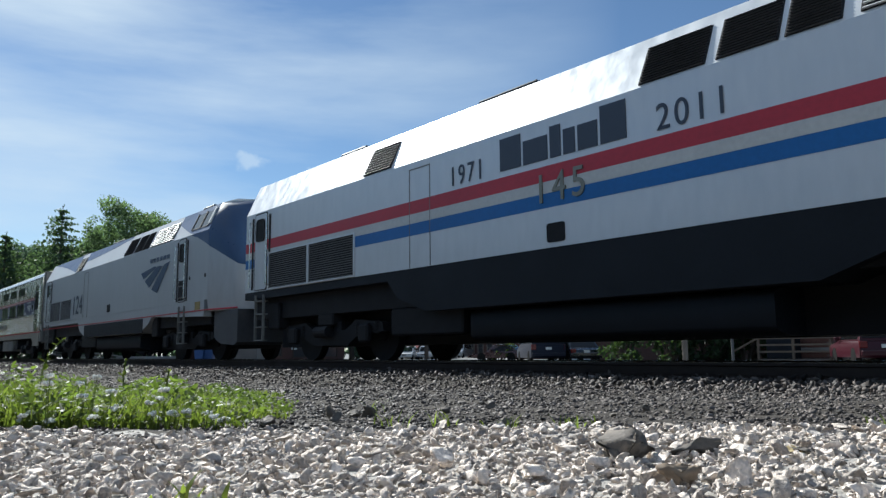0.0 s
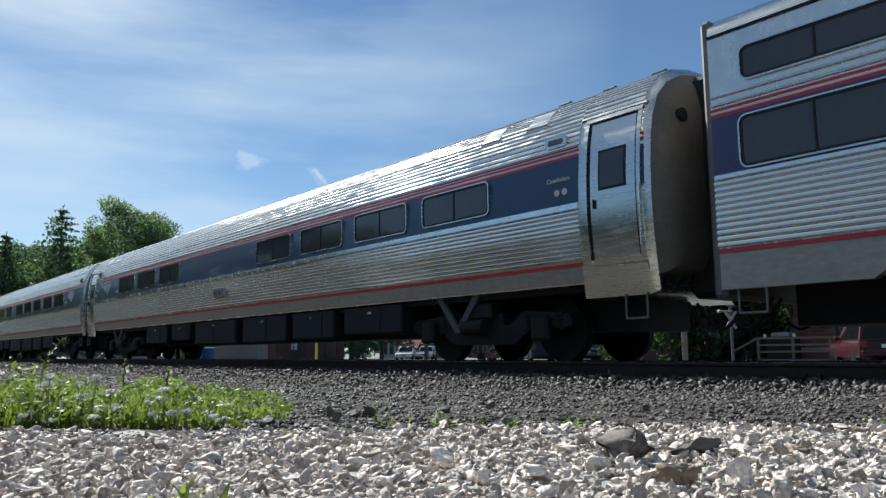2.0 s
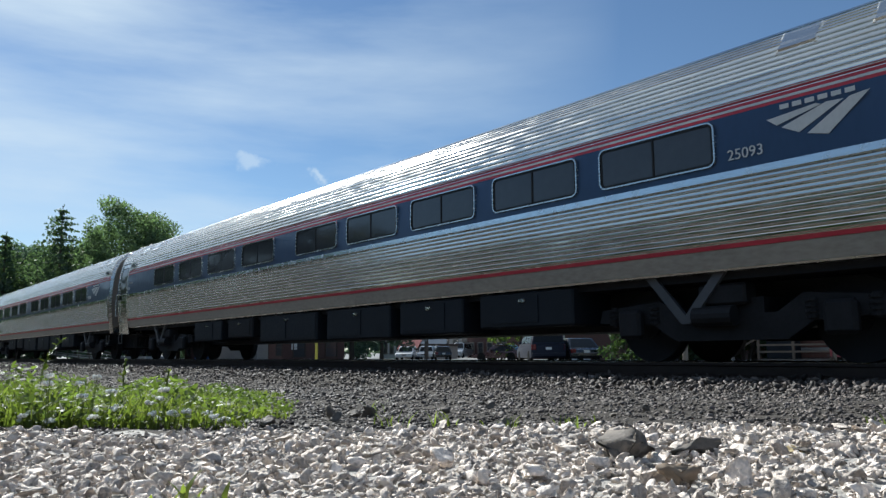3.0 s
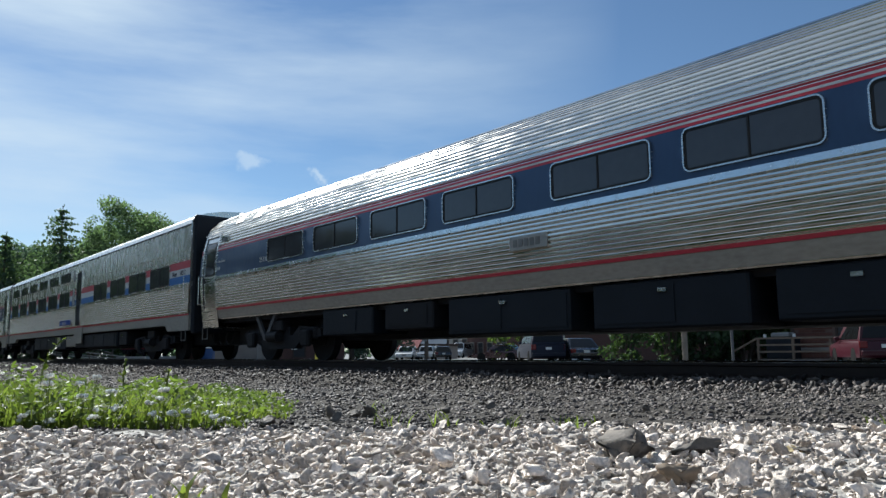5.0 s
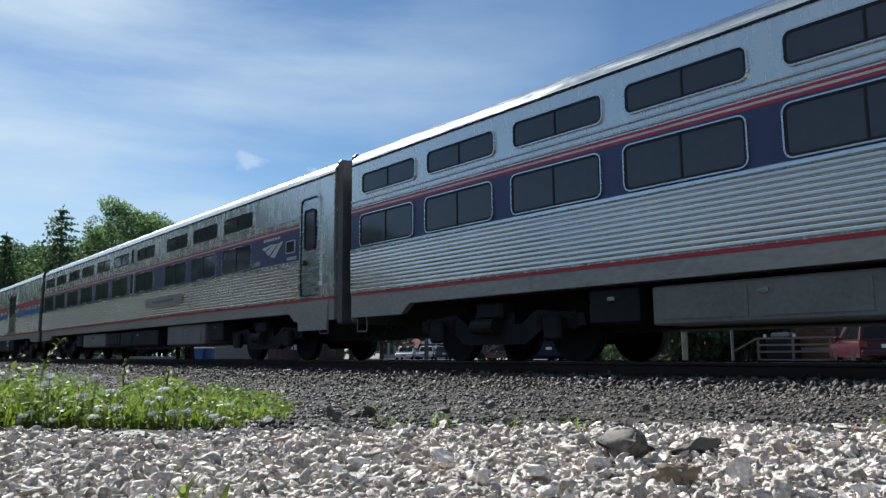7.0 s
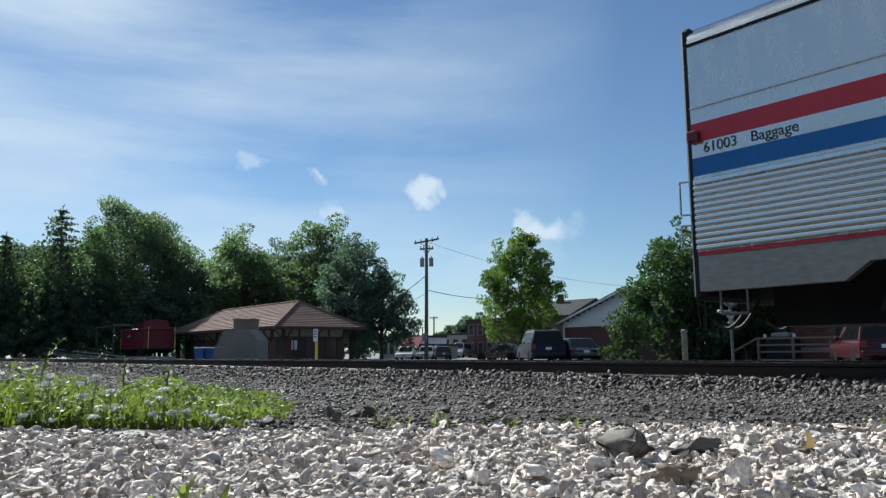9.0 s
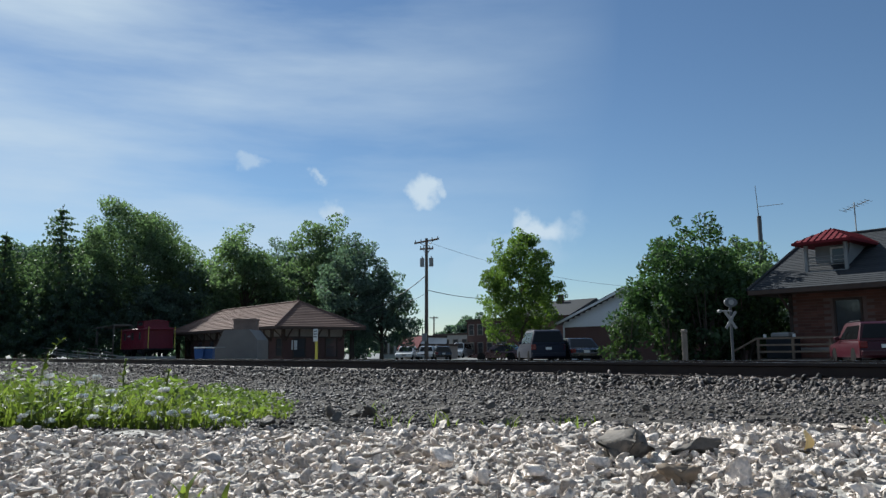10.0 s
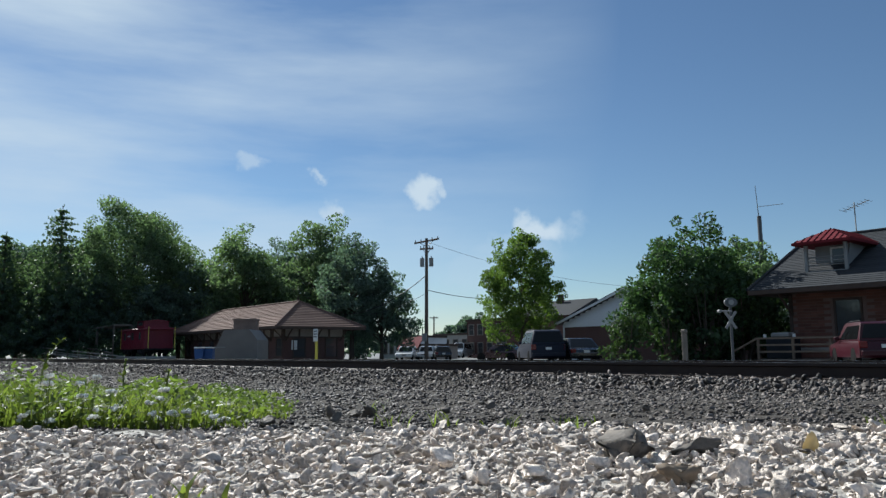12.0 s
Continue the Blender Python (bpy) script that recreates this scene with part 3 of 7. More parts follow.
def tube_flutes(bm, i0, pitch, x0, x1, sides=(-1, 1), depth=0.018):
    """Corrugations along the roof curve, walking the outline from height i0 to the crown."""
    yz = np.array([q for q in TUBE])
    seg = np.concatenate([[0], np.cumsum(np.linalg.norm(np.diff(yz, axis=0), axis=1))])
    s0 = np.interp(i0, yz[:, 1], seg)
    n = round((seg[-1] - s0) / pitch)
    for sd in sides:
        pts = []
        for k in range(n):
            for f, d in FLUTE_FORM:
                d = d * depth
                s = s0 + (seg[-1] - s0) * (k + f) / n
                y, z = np.interp(s, seg, yz[:, 0]), np.interp(s, seg, yz[:, 1])
                y2, z2 = np.interp(s + 0.01, seg, yz[:, 0]), np.interp(s + 0.01, seg, yz[:, 1])
                t = Vector((y2 - y, z2 - z)).normalized() if s + 0.01 < seg[-1] else Vector((-1, 0))
                pts.append((sd * (y + t.y * d), z - t.x * d))
        pts.append((0, TUBE[-1][1] + 0.004))
        inner = [(sd * (np.interp(s, seg, yz[:, 0]) - 0.05), np.interp(s, seg, yz[:, 1]) - 0.05) for s in np.linspace(seg[-1], s0, 12)]
        prism(bm, pts + inner, x0, x1)
    return bm


def coach_end(c, full, e, end, doored, small_pane):
    """One end of a coach: rounded corner and dusty end wall, with or without a side vestibule. Gives where the corrugated side stops."""
    stop = end - e * (1.05 if doored else 0.06)
    bm = bmesh.new()
    rings = []
    for x, k in ((stop - e * 0.02, 1.002), (end - e * 0.06, 1.0), (end, 0.985), (end + e * 0.05, 0.955)):
        low = 0.84 if doored else 0.9
        rings.append([bm.verts.new((x, y * k, 2.0 + (z - 2.0) * k)) for y, z in [(y, z if i not in (0, len(full) - 1) else low) for i, (y, z) in enumerate(full)]])
    for A, B in zip(rings, rings[1:]):
        for i in range(len(A)):
            bm.faces.new((A[i], A[(i + 1) % len(A)], B[(i + 1) % len(A)], B[i]))
    bm.faces.new(rings[-1])
    part("vestibule", bm, STEEL, c, "smooth steel car end", 35)
    # the end wall bows out towards the gangway
    bm = bmesh.new()
    rings = [[bm.verts.new((end + e * x, y * k, 2.0 + (z - 2.0) * k)) for y, z in full] for x, k in ((0.03, 0.955), (0.16, 0.93), (0.26, 0.84), (0.32, 0.7))]
    for A, B in zip(rings, rings[1:]):
        for i in range(len(A)):
            bm.faces.new((A[i], A[(i + 1) % len(A)], B[(i + 1) % len(A)], B[i]))
    bm.faces.new(rings[-1])
    w = part("end_wall", bm, RUST_DOOR, c, "dusty brown bowed car end", 50)
    part("marker_lamp", rod(bmesh.new(), (end + e * 0.22, -1.12, 3.1), (end + e * 0.31, -1.12, 3.1), 0.09, n=14), BLACK, w)
    part("diaphragm", bx(min(end, end + e * 0.46), max(end, end + e * 0.46), -0.72, 0.72, 0.8, 3.72, bevel=0.08), RUBBER, c, "black rubber gangway diaphragm")
    grab_rail(c, end - e * 0.04, 1.45, 2.2, -1.56)
    shift = Matrix.Translation((end - e * 12.5, 0, 0))
    before = set(c.children)
    coupler(c, e), stirrup(c, e * 12.25)
    for ob in set(c.children) - before:
        ob.matrix_local = shift
    if not doored:
        return stop
    xd = end - e * (0.49 if e > 0 else 0.66)
    d = part("door", tube_strip(bmesh.new(), 1.35, 3.17, xd - 0.37, xd + 0.37, 0.006, 12), STEEL, c, "plain steel sliding door", 30)
    for a in (xd - 0.375, xd + 0.375):
        part("door_seal", tube_strip(bmesh.new(), 1.33, 3.18, a - 0.014, a + 0.014, 0.010, 12), BLACK, d)
    part("door_seal", tube_strip(bmesh.new(), 3.165, 3.19, xd - 0.37, xd + 0.37, 0.010, 2), BLACK, d)
    for a in (xd - 0.425, xd + 0.425):
        part("door_surround", tube_strip(bmesh.new(), 1.28, 3.24, a - 0.03, a + 0.03, 0.035, 12), STEEL, d, "polished steel door surround", 30)
    part("door_surround", tube_strip(bmesh.new(), 3.2, 3.255, xd - 0.455, xd + 0.455, 0.035, 3), STEEL, d, "polished steel door surround", 30)
    w0, z0, z1 = (0.19, 2.26, 2.74) if small_pane else (0.27, 2.2, 3.02)
    part("window_seal", tube_strip(bmesh.new(), z0 - 0.03, z1 + 0.03, xd - w0 - 0.03, xd + w0 + 0.03, 0.012, 5), RUBBER, d, "", 30)
    part("door_window", tube_strip(bmesh.new(), z0, z1, xd - w0, xd + w0, 0.016, 5), GLASS, d, "dark door window", 30)
    part("handle", bx(xd - 0.3, xd - 0.28, -1.62, -1.57, 2.0, 2.12), BLACK, d)
    part("step_apron", tube_strip(bmesh.new(), 1.06, 1.26, xd - 0.46, xd + 0.46, 0.008, 2), SILL, c, "rust-streaked step apron")
    part("drip_rail", tube_strip(bmesh.new(), 3.28, 3.31, min(stop, end), max(stop, end), 0.03, 1), STEEL, c)
    part("fluted_roof", tube_flutes(bmesh.new(), 3.33, 0.075, min(stop, end - e * 0.05), max(stop, end - e * 0.05)), FLUTE, c, "corrugated stainless steel roof")
    m0, m1 = sorted((end - e * 0.07, end - e * 0.01))
    part("side_marker", tube_strip(bmesh.new(), 2.2, 2.72, m0, m1, 0.004, 3), NAVY, c)
    for z in (2.78, 2.85):
        part("side_marker", tube_strip(bmesh.new(), z, z + 0.035, m0, m1, 0.004, 1), RED, c)
    words("Coachclass", 0.095, stop - e * 0.36 - 0.2, -1.592, 2.47, WHITE, c, "class_lettering")
    for k in (0, 1):
        xs = stop - e * 0.23 - 0.15 + k * 0.14
        part("access_symbol", rod(bmesh.new(), (xs, -1.575, 2.32), (xs, -1.592, 2.32), 0.048, n=14), WHITE, c)
    return stop


def coach(label, starts, ends, front_door, number="", number_x=0.0, cafe=False, emblem_x=9.4, plate_x=None):
    c = thing("cafe_car" if cafe else "coach_car", label, "train car", "cars of the passenger train")
    full = [(-y, z) for y, z in TUBE] + [(y, z) for y, z in reversed(TUBE[:-1])]
    core = [(y * 0.985, z - 0.012) for y, z in full]
    x1, x0 = coach_end(c, full, 1, ends[0], front_door, cafe), coach_end(c, full, -1, ends[1], True, cafe)
    part("body", prism(bmesh.new(), core, x0, x1), STEEL, c, "tubular stainless steel shell", 40)
    part("fluted_roof", tube_flutes(bmesh.new(), 2.93, 0.075, x0, x1), FLUTE, c, "corrugated stainless steel roof")
    part("fluted_panel", fluted_tube(bmesh.new(), 1.34, 2.04, x0, x1), FLUTE, c, "corrugated stainless steel lower side")
    part("belt_rail", tube_strip(bmesh.new(), 2.05, 2.13, x0, x1, 0.03, 2), BELT, c, "bright steel belt rail", 30)
    part("band", tube_strip(bmesh.new(), 2.135, 2.78, x0, x1, 0.006), NAVY, c, "navy window band", 30)
    for z, h, m in ((2.78, 0.035, RED), (2.818, 0.03, WHITE), (2.85, 0.035, RED)):
        part("pinstripe", tube_strip(bmesh.new(), z, z + h, x0, x1, 0.008, 1), m, c)
    part("red_line", tube_strip(bmesh.new(), 1.275, 1.325, x0, x1, 0.01, 1), RED, c, "thin red line")
    part("sill", tube_strip(bmesh.new(), 1.06, 1.272, x0, x1, 0.0, 1), SILL, c, "dusty steel side sill")
    part("underframe", bx(x0 - 0.7, x1 + 0.3, -1.3, 1.3, 0.95, 1.1), BLACK, c)
    # added black filler, for the darkness beneath the coach
    part("underfloor_dark_fill", bx(x0 - 0.6, x1 + 0.2, -0.6, 0.6, 0.42, 0.95), BLACK, c)
    for x in starts:
        window_at(c, x, x + 1.66, 2.215, 2.75, -1.592, STEEL, True, 0.1)
    arrow_mark(c, emblem_x, 2.32, 1.05, WHITE, -1.592)
    bars(c, emblem_x + 0.15, emblem_x + 0.95, 2.685, 0.05, WHITE, -1.592, 6)
    if number:
        words(number, 0.17, number_x, -1.597, 2.25, WHITE, c, "car_number")
    if plate_x is not None:
        part("number_panel", bx(plate_x, plate_x + 0.74, -1.612, -1.575, 1.60, 1.81, bevel=0.006), SILL, c, "bare steel number panel")
        if cafe:
            words(number, 0.18, plate_x + 0.05, -1.614, 1.64, DARK_TEXT, c, "car_number", squeeze=1.25)
        else:
            bars(c, plate_x + 0.08, plate_x + 0.64, 1.65, 0.11, GREY_BOX, -1.614, 5)
    for e, x in ((1, x1), (-1, x0)):
        part("sign_box", prism(bmesh.new(), rounded(x - e * 0.42 - 0.2, x - e * 0.42 + 0.2, 2.98, 3.14, 0.06), -1.545, -1.3, "y"), STEEL, c, "steel framed sign slot")
        part("sign_slot", prism(bmesh.new(), rounded(x - e * 0.42 - 0.14, x - e * 0.42 + 0.14, 3.02, 3.10, 0.035), -1.549, -1.5, "y"), END_GREY, c)
        for k in (0.9, 1.9):
            h = part("roof_hatch", prism(bmesh.new(), [(-1.37, 3.36), (-1.395, 3.43), (-1.20, 3.66), (-1.08, 3.67)], x - e * k - 0.2, x - e * k + 0.2), STEEL, c, "small steel roof hatch")
            for q in (-0.21, 0.21):
                part("hatch_rim", rod(bmesh.new(), (x - e * k + q, -1.39, 3.38), (x - e * k + q, -1.16, 3.67), 0.022, n=6), STEEL, h)
        for k in ((-0.75, 0.1, 0.95) if e > 0 and front_door else (-0.5,)):
            part("roof_vent", bx(x - e * k - 0.13, x - e * k + 0.13, -0.72, -0.4, 3.84, 3.965, bevel=0.03), LOCO_PILOT, c, "dark roof fitting")
    for x in (-9.07, 9.07):
        x = x + (x0 + x1) / 2 * 0.6
        t = make_bogie(c, x)
        part("brace", prism(bmesh.new(), [(x - 1.0, 1.05), (x - 0.86, 1.05), (x - 0.45, 0.56), (x - 0.04, 1.05), (x + 0.1, 1.05), (x - 0.39, 0.46), (x - 0.51, 0.46)], -1.36, -1.3, "y"), LOCO_PILOT, t)
    underfloor(c, [(5.0, 6.9, 0.5, 1.02, SKIRT), (2.9, 4.6, 0.45, 1.02, SKIRT), (0.4, 2.6, 0.42, 1.02, SKIRT), (-2.6, 0.0, 0.42, 1.02, SKIRT), (-4.4, -3.0, 0.55, 1.02, BLACK), (-6.6, -4.8, 0.5, 1.02, SKIRT)])
    return c


def fluted_tube(bm, z0, z1, x0, x1, pitch=0.066, depth=0.026):
    n = round((z1 - z0) / pitch)
    p = (z1 - z0) / n
    pts = []
    for k in range(n):
        for f, d in FLUTE_FORM:
            z = z0 + (k + f) * p
            pts.append((-tube_at(z) - d * depth, z))
    pts += [(-tube_at(z1), z1), (-tube_at(z1) + 0.04, z1), (-tube_at(1.7) + 0.04, 1.7), (-tube_at(z0) + 0.04, z0)]
    return prism(bm, pts, x0, x1)


# ---- locomotives ----
LOCO_SIDE = [(-1.52, 1.59), (-1.52, 3.46), (-1.18, 4.22), (-0.75, 4.39), (0, 4.45)]


def slatted(parent, x0, x1, quad, n, mat_back, mat_slat, name="grille"):
    """A louvred opening on a side given by two (y, z) corners: a dark backing, a rim and n slats."""
    (ya, za), (yb, zb) = quad
    d = Vector((yb - ya, zb - za)).normalized()
    nrm = Vector((-d.y, d.x))
    def q(s, o):
        p = Vector((ya, za)).lerp(Vector((yb, zb)), s) + nrm * o
        return p.x, p.y
    g = part(name, prism(bmesh.new(), [q(0, 0.006), q(1, 0.006), q(1, -0.02), q(0, -0.02)], x0, x1), mat_back, parent)
    bm = bmesh.new()
    for i in range(n):
        a, b = (i + 0.15) / n, (i + 0.6) / n
        prism(bm, [q(a, 0.03), q(b, 0.012), q(b, 0.006), q(a, 0.006)], x0 + 0.02, x1 - 0.02)
    part("slats", bm, mat_slat, g)
    return g


def on_slope(pts, out):
    """A plate on the sloping upper side, its outline in (x, share of the slope)."""
    bm = bmesh.new()
    A, B = [[bm.verts.new((x, -1.52 + 0.34 * s - o * 0.913, 3.46 + 0.76 * s + o * 0.408)) for x, s in pts] for o in (out, -0.01)]
    bm.faces.new(A), bm.faces.new(list(reversed(B)))
    for i in range(len(A)):
        bm.faces.new((A[i], A[(i + 1) % len(A)], B[(i + 1) % len(A)], B[i]))
    return bm


def blue_sweep(c):
    """The dark blue paint sweep along the upper slope, deep at the cab and before the rear grille."""
    for pts in ([(-9.9, 0.97), (-8.6, 0.78), (-7.4, 0.55), (-6.3, 0.31), (-5.26, 0.06), (-5.26, 0.99), (-9.9, 0.99)],
                [(-4.25, 0.50), (-3.0, 0.56), (-1.6, 0.66), (0.0, 0.80), (1.1, 0.92), (1.1, 0.99), (-4.25, 0.99)],
                [(5.85, 0.62), (6.5, 0.34), (7.1, 0.09), (7.5, 0.0), (8.5, 0.0), (8.5, 0.99), (5.85, 0.99)]):
        part("blue_sweep", on_slope(pts, 0.006), SWEEP_BLUE, c, "dark blue paint sweep")
    part("blue_sweep", prism(bmesh.new(), [(7.2, 3.455), (7.7, 3.34), (8.1, 3.20), (8.5, 3.04), (8.5, 3.455)], -1.527, -1.5, "y"), SWEEP_BLUE, c, "dark blue paint sweep")


def locomotive(label, paint, anniversary):
    c = thing("locomotive", label, "locomotive", "locomotives of the passenger train")
    prof = LOCO_SIDE + [(-y, z) for y, z in reversed(LOCO_SIDE[:-1])]
    bm = prism(bmesh.new(), prof, -10.3, 8.5)
    part("body", bm, paint, c, "silver painted body")
    # nose: rings from the cab to the front
    lo, hi = bmesh.new(), bmesh.new()
    R = []
    for x, w, zb, zm, zs, wt, zt, zc in ((8.5, 1.52, 1.28, 3.03, 3.46, 1.18, 4.22, 4.45), (8.9, 1.46, 1.28, 2.86, 3.30, 1.10, 4.05, 4.36), (9.3, 1.39, 1.28, 2.68, 3.02, 1.02, 3.62, 3.85), (9.7, 1.32, 1.28, 2.50, 2.70, 0.98, 3.08, 3.24),
                                         (9.82, 1.28, 1.28, 2.44, 2.56, 0.95, 2.85, 2.95), (10.12, 1.0, 1.28, 2.36, 2.44, 0.78, 2.62, 2.68), (10.3, 0.65, 1.3, 2.3, 2.36, 0.5, 2.46, 2.5)):
        R.append((x, w, zb, zm, zs, wt, zt, zc))
    L0 = [[lo.verts.new(p) for p in ((x, -w * 0.97, zb), (x, -w, zb + 0.3), (x, -w, zm), (x, w, zm), (x, w, zb + 0.3), (x, w * 0.97, zb))] for x, w, zb, zm, zs, wt, zt, zc in R]
    H0 = [[hi.verts.new(p) for p in ((x, -w - 0.002, zm), (x, -w, zs), (x, -wt, zt), (x, 0, zc), (x, wt, zt), (x, w, zs), (x, w + 0.002, zm))] for x, w, zb, zm, zs, wt, zt, zc in R]
    for bmm, S in ((lo, L0), (hi, H0)):
        for A, B in zip(S, S[1:]):
            for i in range(len(A)):
                bmm.faces.new((A[i], A[(i + 1) % len(A)], B[(i + 1) % len(A)], B[i]))
        bmm.faces.new(S[-1]), bmm.faces.new(S[0])
    part("nose", lo, paint, c, "silver painted nose", 50)
    part("windshield_hood", hi, LOCO_BLUE, c, "dark blue hood with dark windshield", 50)
    part("pilot", prism(bmesh.new(), [(8.56, 0.59), (9.0, 0.42), (9.8, 0.38), (10.0, 0.45), (10.0, 1.275), (8.56, 1.275)], -1.33, 1.33, "y"), LOCO_PILOT, c, "grey snow pilot")
    # black block in place of a shaded step cut into the nose
    part("nose_shade_block", bx(10.0, 10.22, -0.85, -0.25, 1.35, 1.85), BLACK, c, "black block for the nose step's shade")
    part("headlight", rod(bmesh.new(), (10.1, -0.5, 2.05), (10.36, -0.5, 2.05), 0.14, n=18), GREY_BOX, c, "nose lamp")
    part("coupler", bx(9.9, 10.5, -0.18, 0.18, 0.75, 1.02, bevel=0.04), BLACK, c)
    # skirt, deeper amidships
    sk = [(-10.3, 1.42), (-4.4, 1.42), (-4.1, 1.1), (-3.3, 0.84), (3.2, 0.84), (3.9, 1.1), (4.2, 1.3), (8.3, 1.15), (8.3, 1.588), (-10.3, 1.588)]
    part("skirt", prism(bmesh.new(), sk, -1.515, 1.515, "y"), SKIRT if anniversary else LOCO_GREY, c, "dark skirt" if anniversary else "dull silver skirt")
    if not anniversary:
        part("red_line", bx(-10.3, 8.5, -1.528, -1.5, 1.305, 1.335), RED, c)
        part("red_line", rod(bmesh.new(), (8.5, -1.512, 1.32), (9.82, -1.272, 1.32), 0.022, n=8), RED, c)
        part("rating_plate", bx(7.68, 8.02, -1.53, -1.5, 1.345, 1.56), YELLOW_PLATE, c, "worn yellow plate")
        # black plate on the side, painting the dark of a step opening
        part("step_shade_plate", bx(6.44, 6.86, -1.545, -1.5, 1.66, 2.22), BLACK, c, "flat black plate for the step recess's shade")
        for z in (1.72, 2.05):
            part("rung", bx(6.46, 6.84, -1.56, -1.54, z, z + 0.03), GREY_BOX, c)
        for x in (7.23, 8.32):
            part("lifting_hole", rod(bmesh.new(), (x, -1.526, 2.25), (x, -1.5, 2.25), 0.055, n=14), BLACK, c)
        part("lower_skirt", bx(-3.4, 3.4, -1.53, -1.5, 0.84, 1.28), SKIRT, c)
    part("underframe", bx(-10.2, 8.3, -1.3, 1.3, 0.95, 1.41), BLACK, c)
    # added black filler, blocks the light beneath the locomotive
    part("underfloor_dark_fill", bx(-10.1, 8.4, -0.6, 0.6, 0.3, 0.95), BLACK, c)
    part("equipment_cabinet", bx(-4.6, -2.6, -1.3, 1.3, 0.45, 0.95, bevel=0.03), BLACK, c)
    part("fuel_tank", prism(bmesh.new(), [(y * 1.3, 0.30 + (z + 1) * 0.28) for y, z in rounded(-1, 1, -1, 1, 0.4, 5)], -2.4, 2.6), SKIRT, c, "dark rounded fuel tank", 40)
    for x in (-6.9, 6.3):
        make_bogie(c, x, 0.508, 2.8, True)
        part("sand_box", bx(x - 2.4, x - 1.9, -1.4, -1.1, 0.7, 1.3, bevel=0.03), BLACK, c)
    slope = ((-1.515, 3.50), (-1.24, 4.07))
    for a, b in ((1.12, 2.06), (2.2, 2.95), (3.02, 3.62)):
        slatted(c, a, b, slope, 14, BLACK, LOCO_PILOT, "radiator_grille")
    for a, b in ((3.8, 4.75), (4.8, 5.78)):
        slatted(c, a, b, slope, 9, BLACK, paint, "radiator_grille")
    slatted(c, -5.2, -4.3, slope, 10, BLACK, LOCO_PILOT, "air_grille")
    for a, b in ((-9.05, -7.3), (-7.22, -5.5)):
        slatted(c, a, b, ((-1.523, 1.63), (-1.523, 2.42)), 17, BLACK, END_GREY, "air_grille")
        part("grille_frame", ring(bmesh.new(), [(a - 0.04, 1.60), (b + 0.04, 1.60), (b + 0.04, 2.45), (a - 0.04, 2.45)], [(a, 1.63), (b, 1.63), (b, 2.42), (a, 2.42)], -1.55, -1.51), paint, c)
    for x0, x1 in ((-9.78, -9.2), (6.42, 6.88)):
        z1 = 3.4
        d = part("cab_door", prism(bmesh.new(), rounded(x0, x1, 1.63, z1, 0.05), -1.535, -1.51, "y"), paint, c, "cab side door")
        part("door_gap", ring(bmesh.new(), rounded(x0 - 0.03, x1 + 0.03, 1.61, z1 + 0.03, 0.06), rounded(x0, x1, 1.63, z1, 0.05), -1.53, -1.51), RUBBER, d)
        window_at(d, x0 + 0.08, x1 - 0.08, 2.75, 3.28, -1.54, RUBBER, False, 0.09, "door_window")
        grab_rail(c, x0 - 0.14, 1.7, 3.25, -1.54), grab_rail(c, x1 + 0.14, 1.7, 3.3, -1.54)
        for xx in (x0 - 0.14, x1 + 0.14):
            # flat black strips paint the shaded gaps behind the handrails
            part("rail_shade_strip", bx(xx - 0.05, xx + 0.05, -1.5265, -1.50, 1.64, 3.35), BLACK, c, "flat black strip for the handrail recess's shade")
        st = bmesh.new()
        for z in (0.46, 0.76, 1.06, 1.36):
            box(st, x0 + 0.1, x0 + 0.5, -1.56, -1.42, z - 0.012, z + 0.012)
        for x in (x0 + 0.1, x0 + 0.5):
            box(st, x - 0.015, x + 0.015, -1.56, -1.5, 0.44, 1.5)
        part("ladder", st, GREY_BOX, c, "steel cab steps")
    for a, b in ((7.14, 7.68), (7.76, 8.26)):
        w = part("cab_window", on_slope([(a, 0.2), (b, 0.2), (b, 0.80), (a, 0.80)], 0.012), GLASS, c, "side cab window")
        for p in (a - 0.03, b):
            part("window_post", on_slope([(p, 0.17), (p + 0.03, 0.17), (p + 0.03, 0.83), (p, 0.83)], 0.03), RUBBER, w)
        part("window_rail", on_slope([(a, 0.17), (b, 0.17), (b, 0.2), (a, 0.2)], 0.02), RUBBER, w)
    part("wind_deflector", on_slope([(8.30, 0.24), (8.40, 0.24), (8.40, 0.86), (8.30, 0.86)], 0.05), WHITE, c, "pale wind deflector")
    # black plate painting the dark inside of the port
    part("side_port", prism(bmesh.new(), rounded(-0.5, -0.17, 1.66, 1.93, 0.04), -1.535, -1.51, "y"), BLACK, c, "flat black plate for the filler port's shaded recess")
    for x in (-3.72, -3.15):
        part("panel_seam", bx(x - 0.008, x + 0.008, -1.527, -1.51, 1.6, 3.34), GREY_BOX, c)
    part("panel_seam", bx(-3.72, -3.15, -1.527, -1.51, 3.32, 3.34), GREY_BOX, c)
    for x, w in ((-6.7, 0.5), (-2.0, 0.7), (6.6, 0.4)):
        part("roof_fitting", bx(x - w, x + w, -0.8, 0.2, 4.3, 4.475, bevel=0.03), SKIRT, c)
    if anniversary:
        part("red_stripe", bx(-10.3, 8.3, -1.526, -1.51, 2.54, 2.765), RED, c, "red stripe")
        part("white_stripe", bx(-10.3, 8.3, -1.5255, -1.51, 2.37, 2.538), WHITE, c, "white stripe")
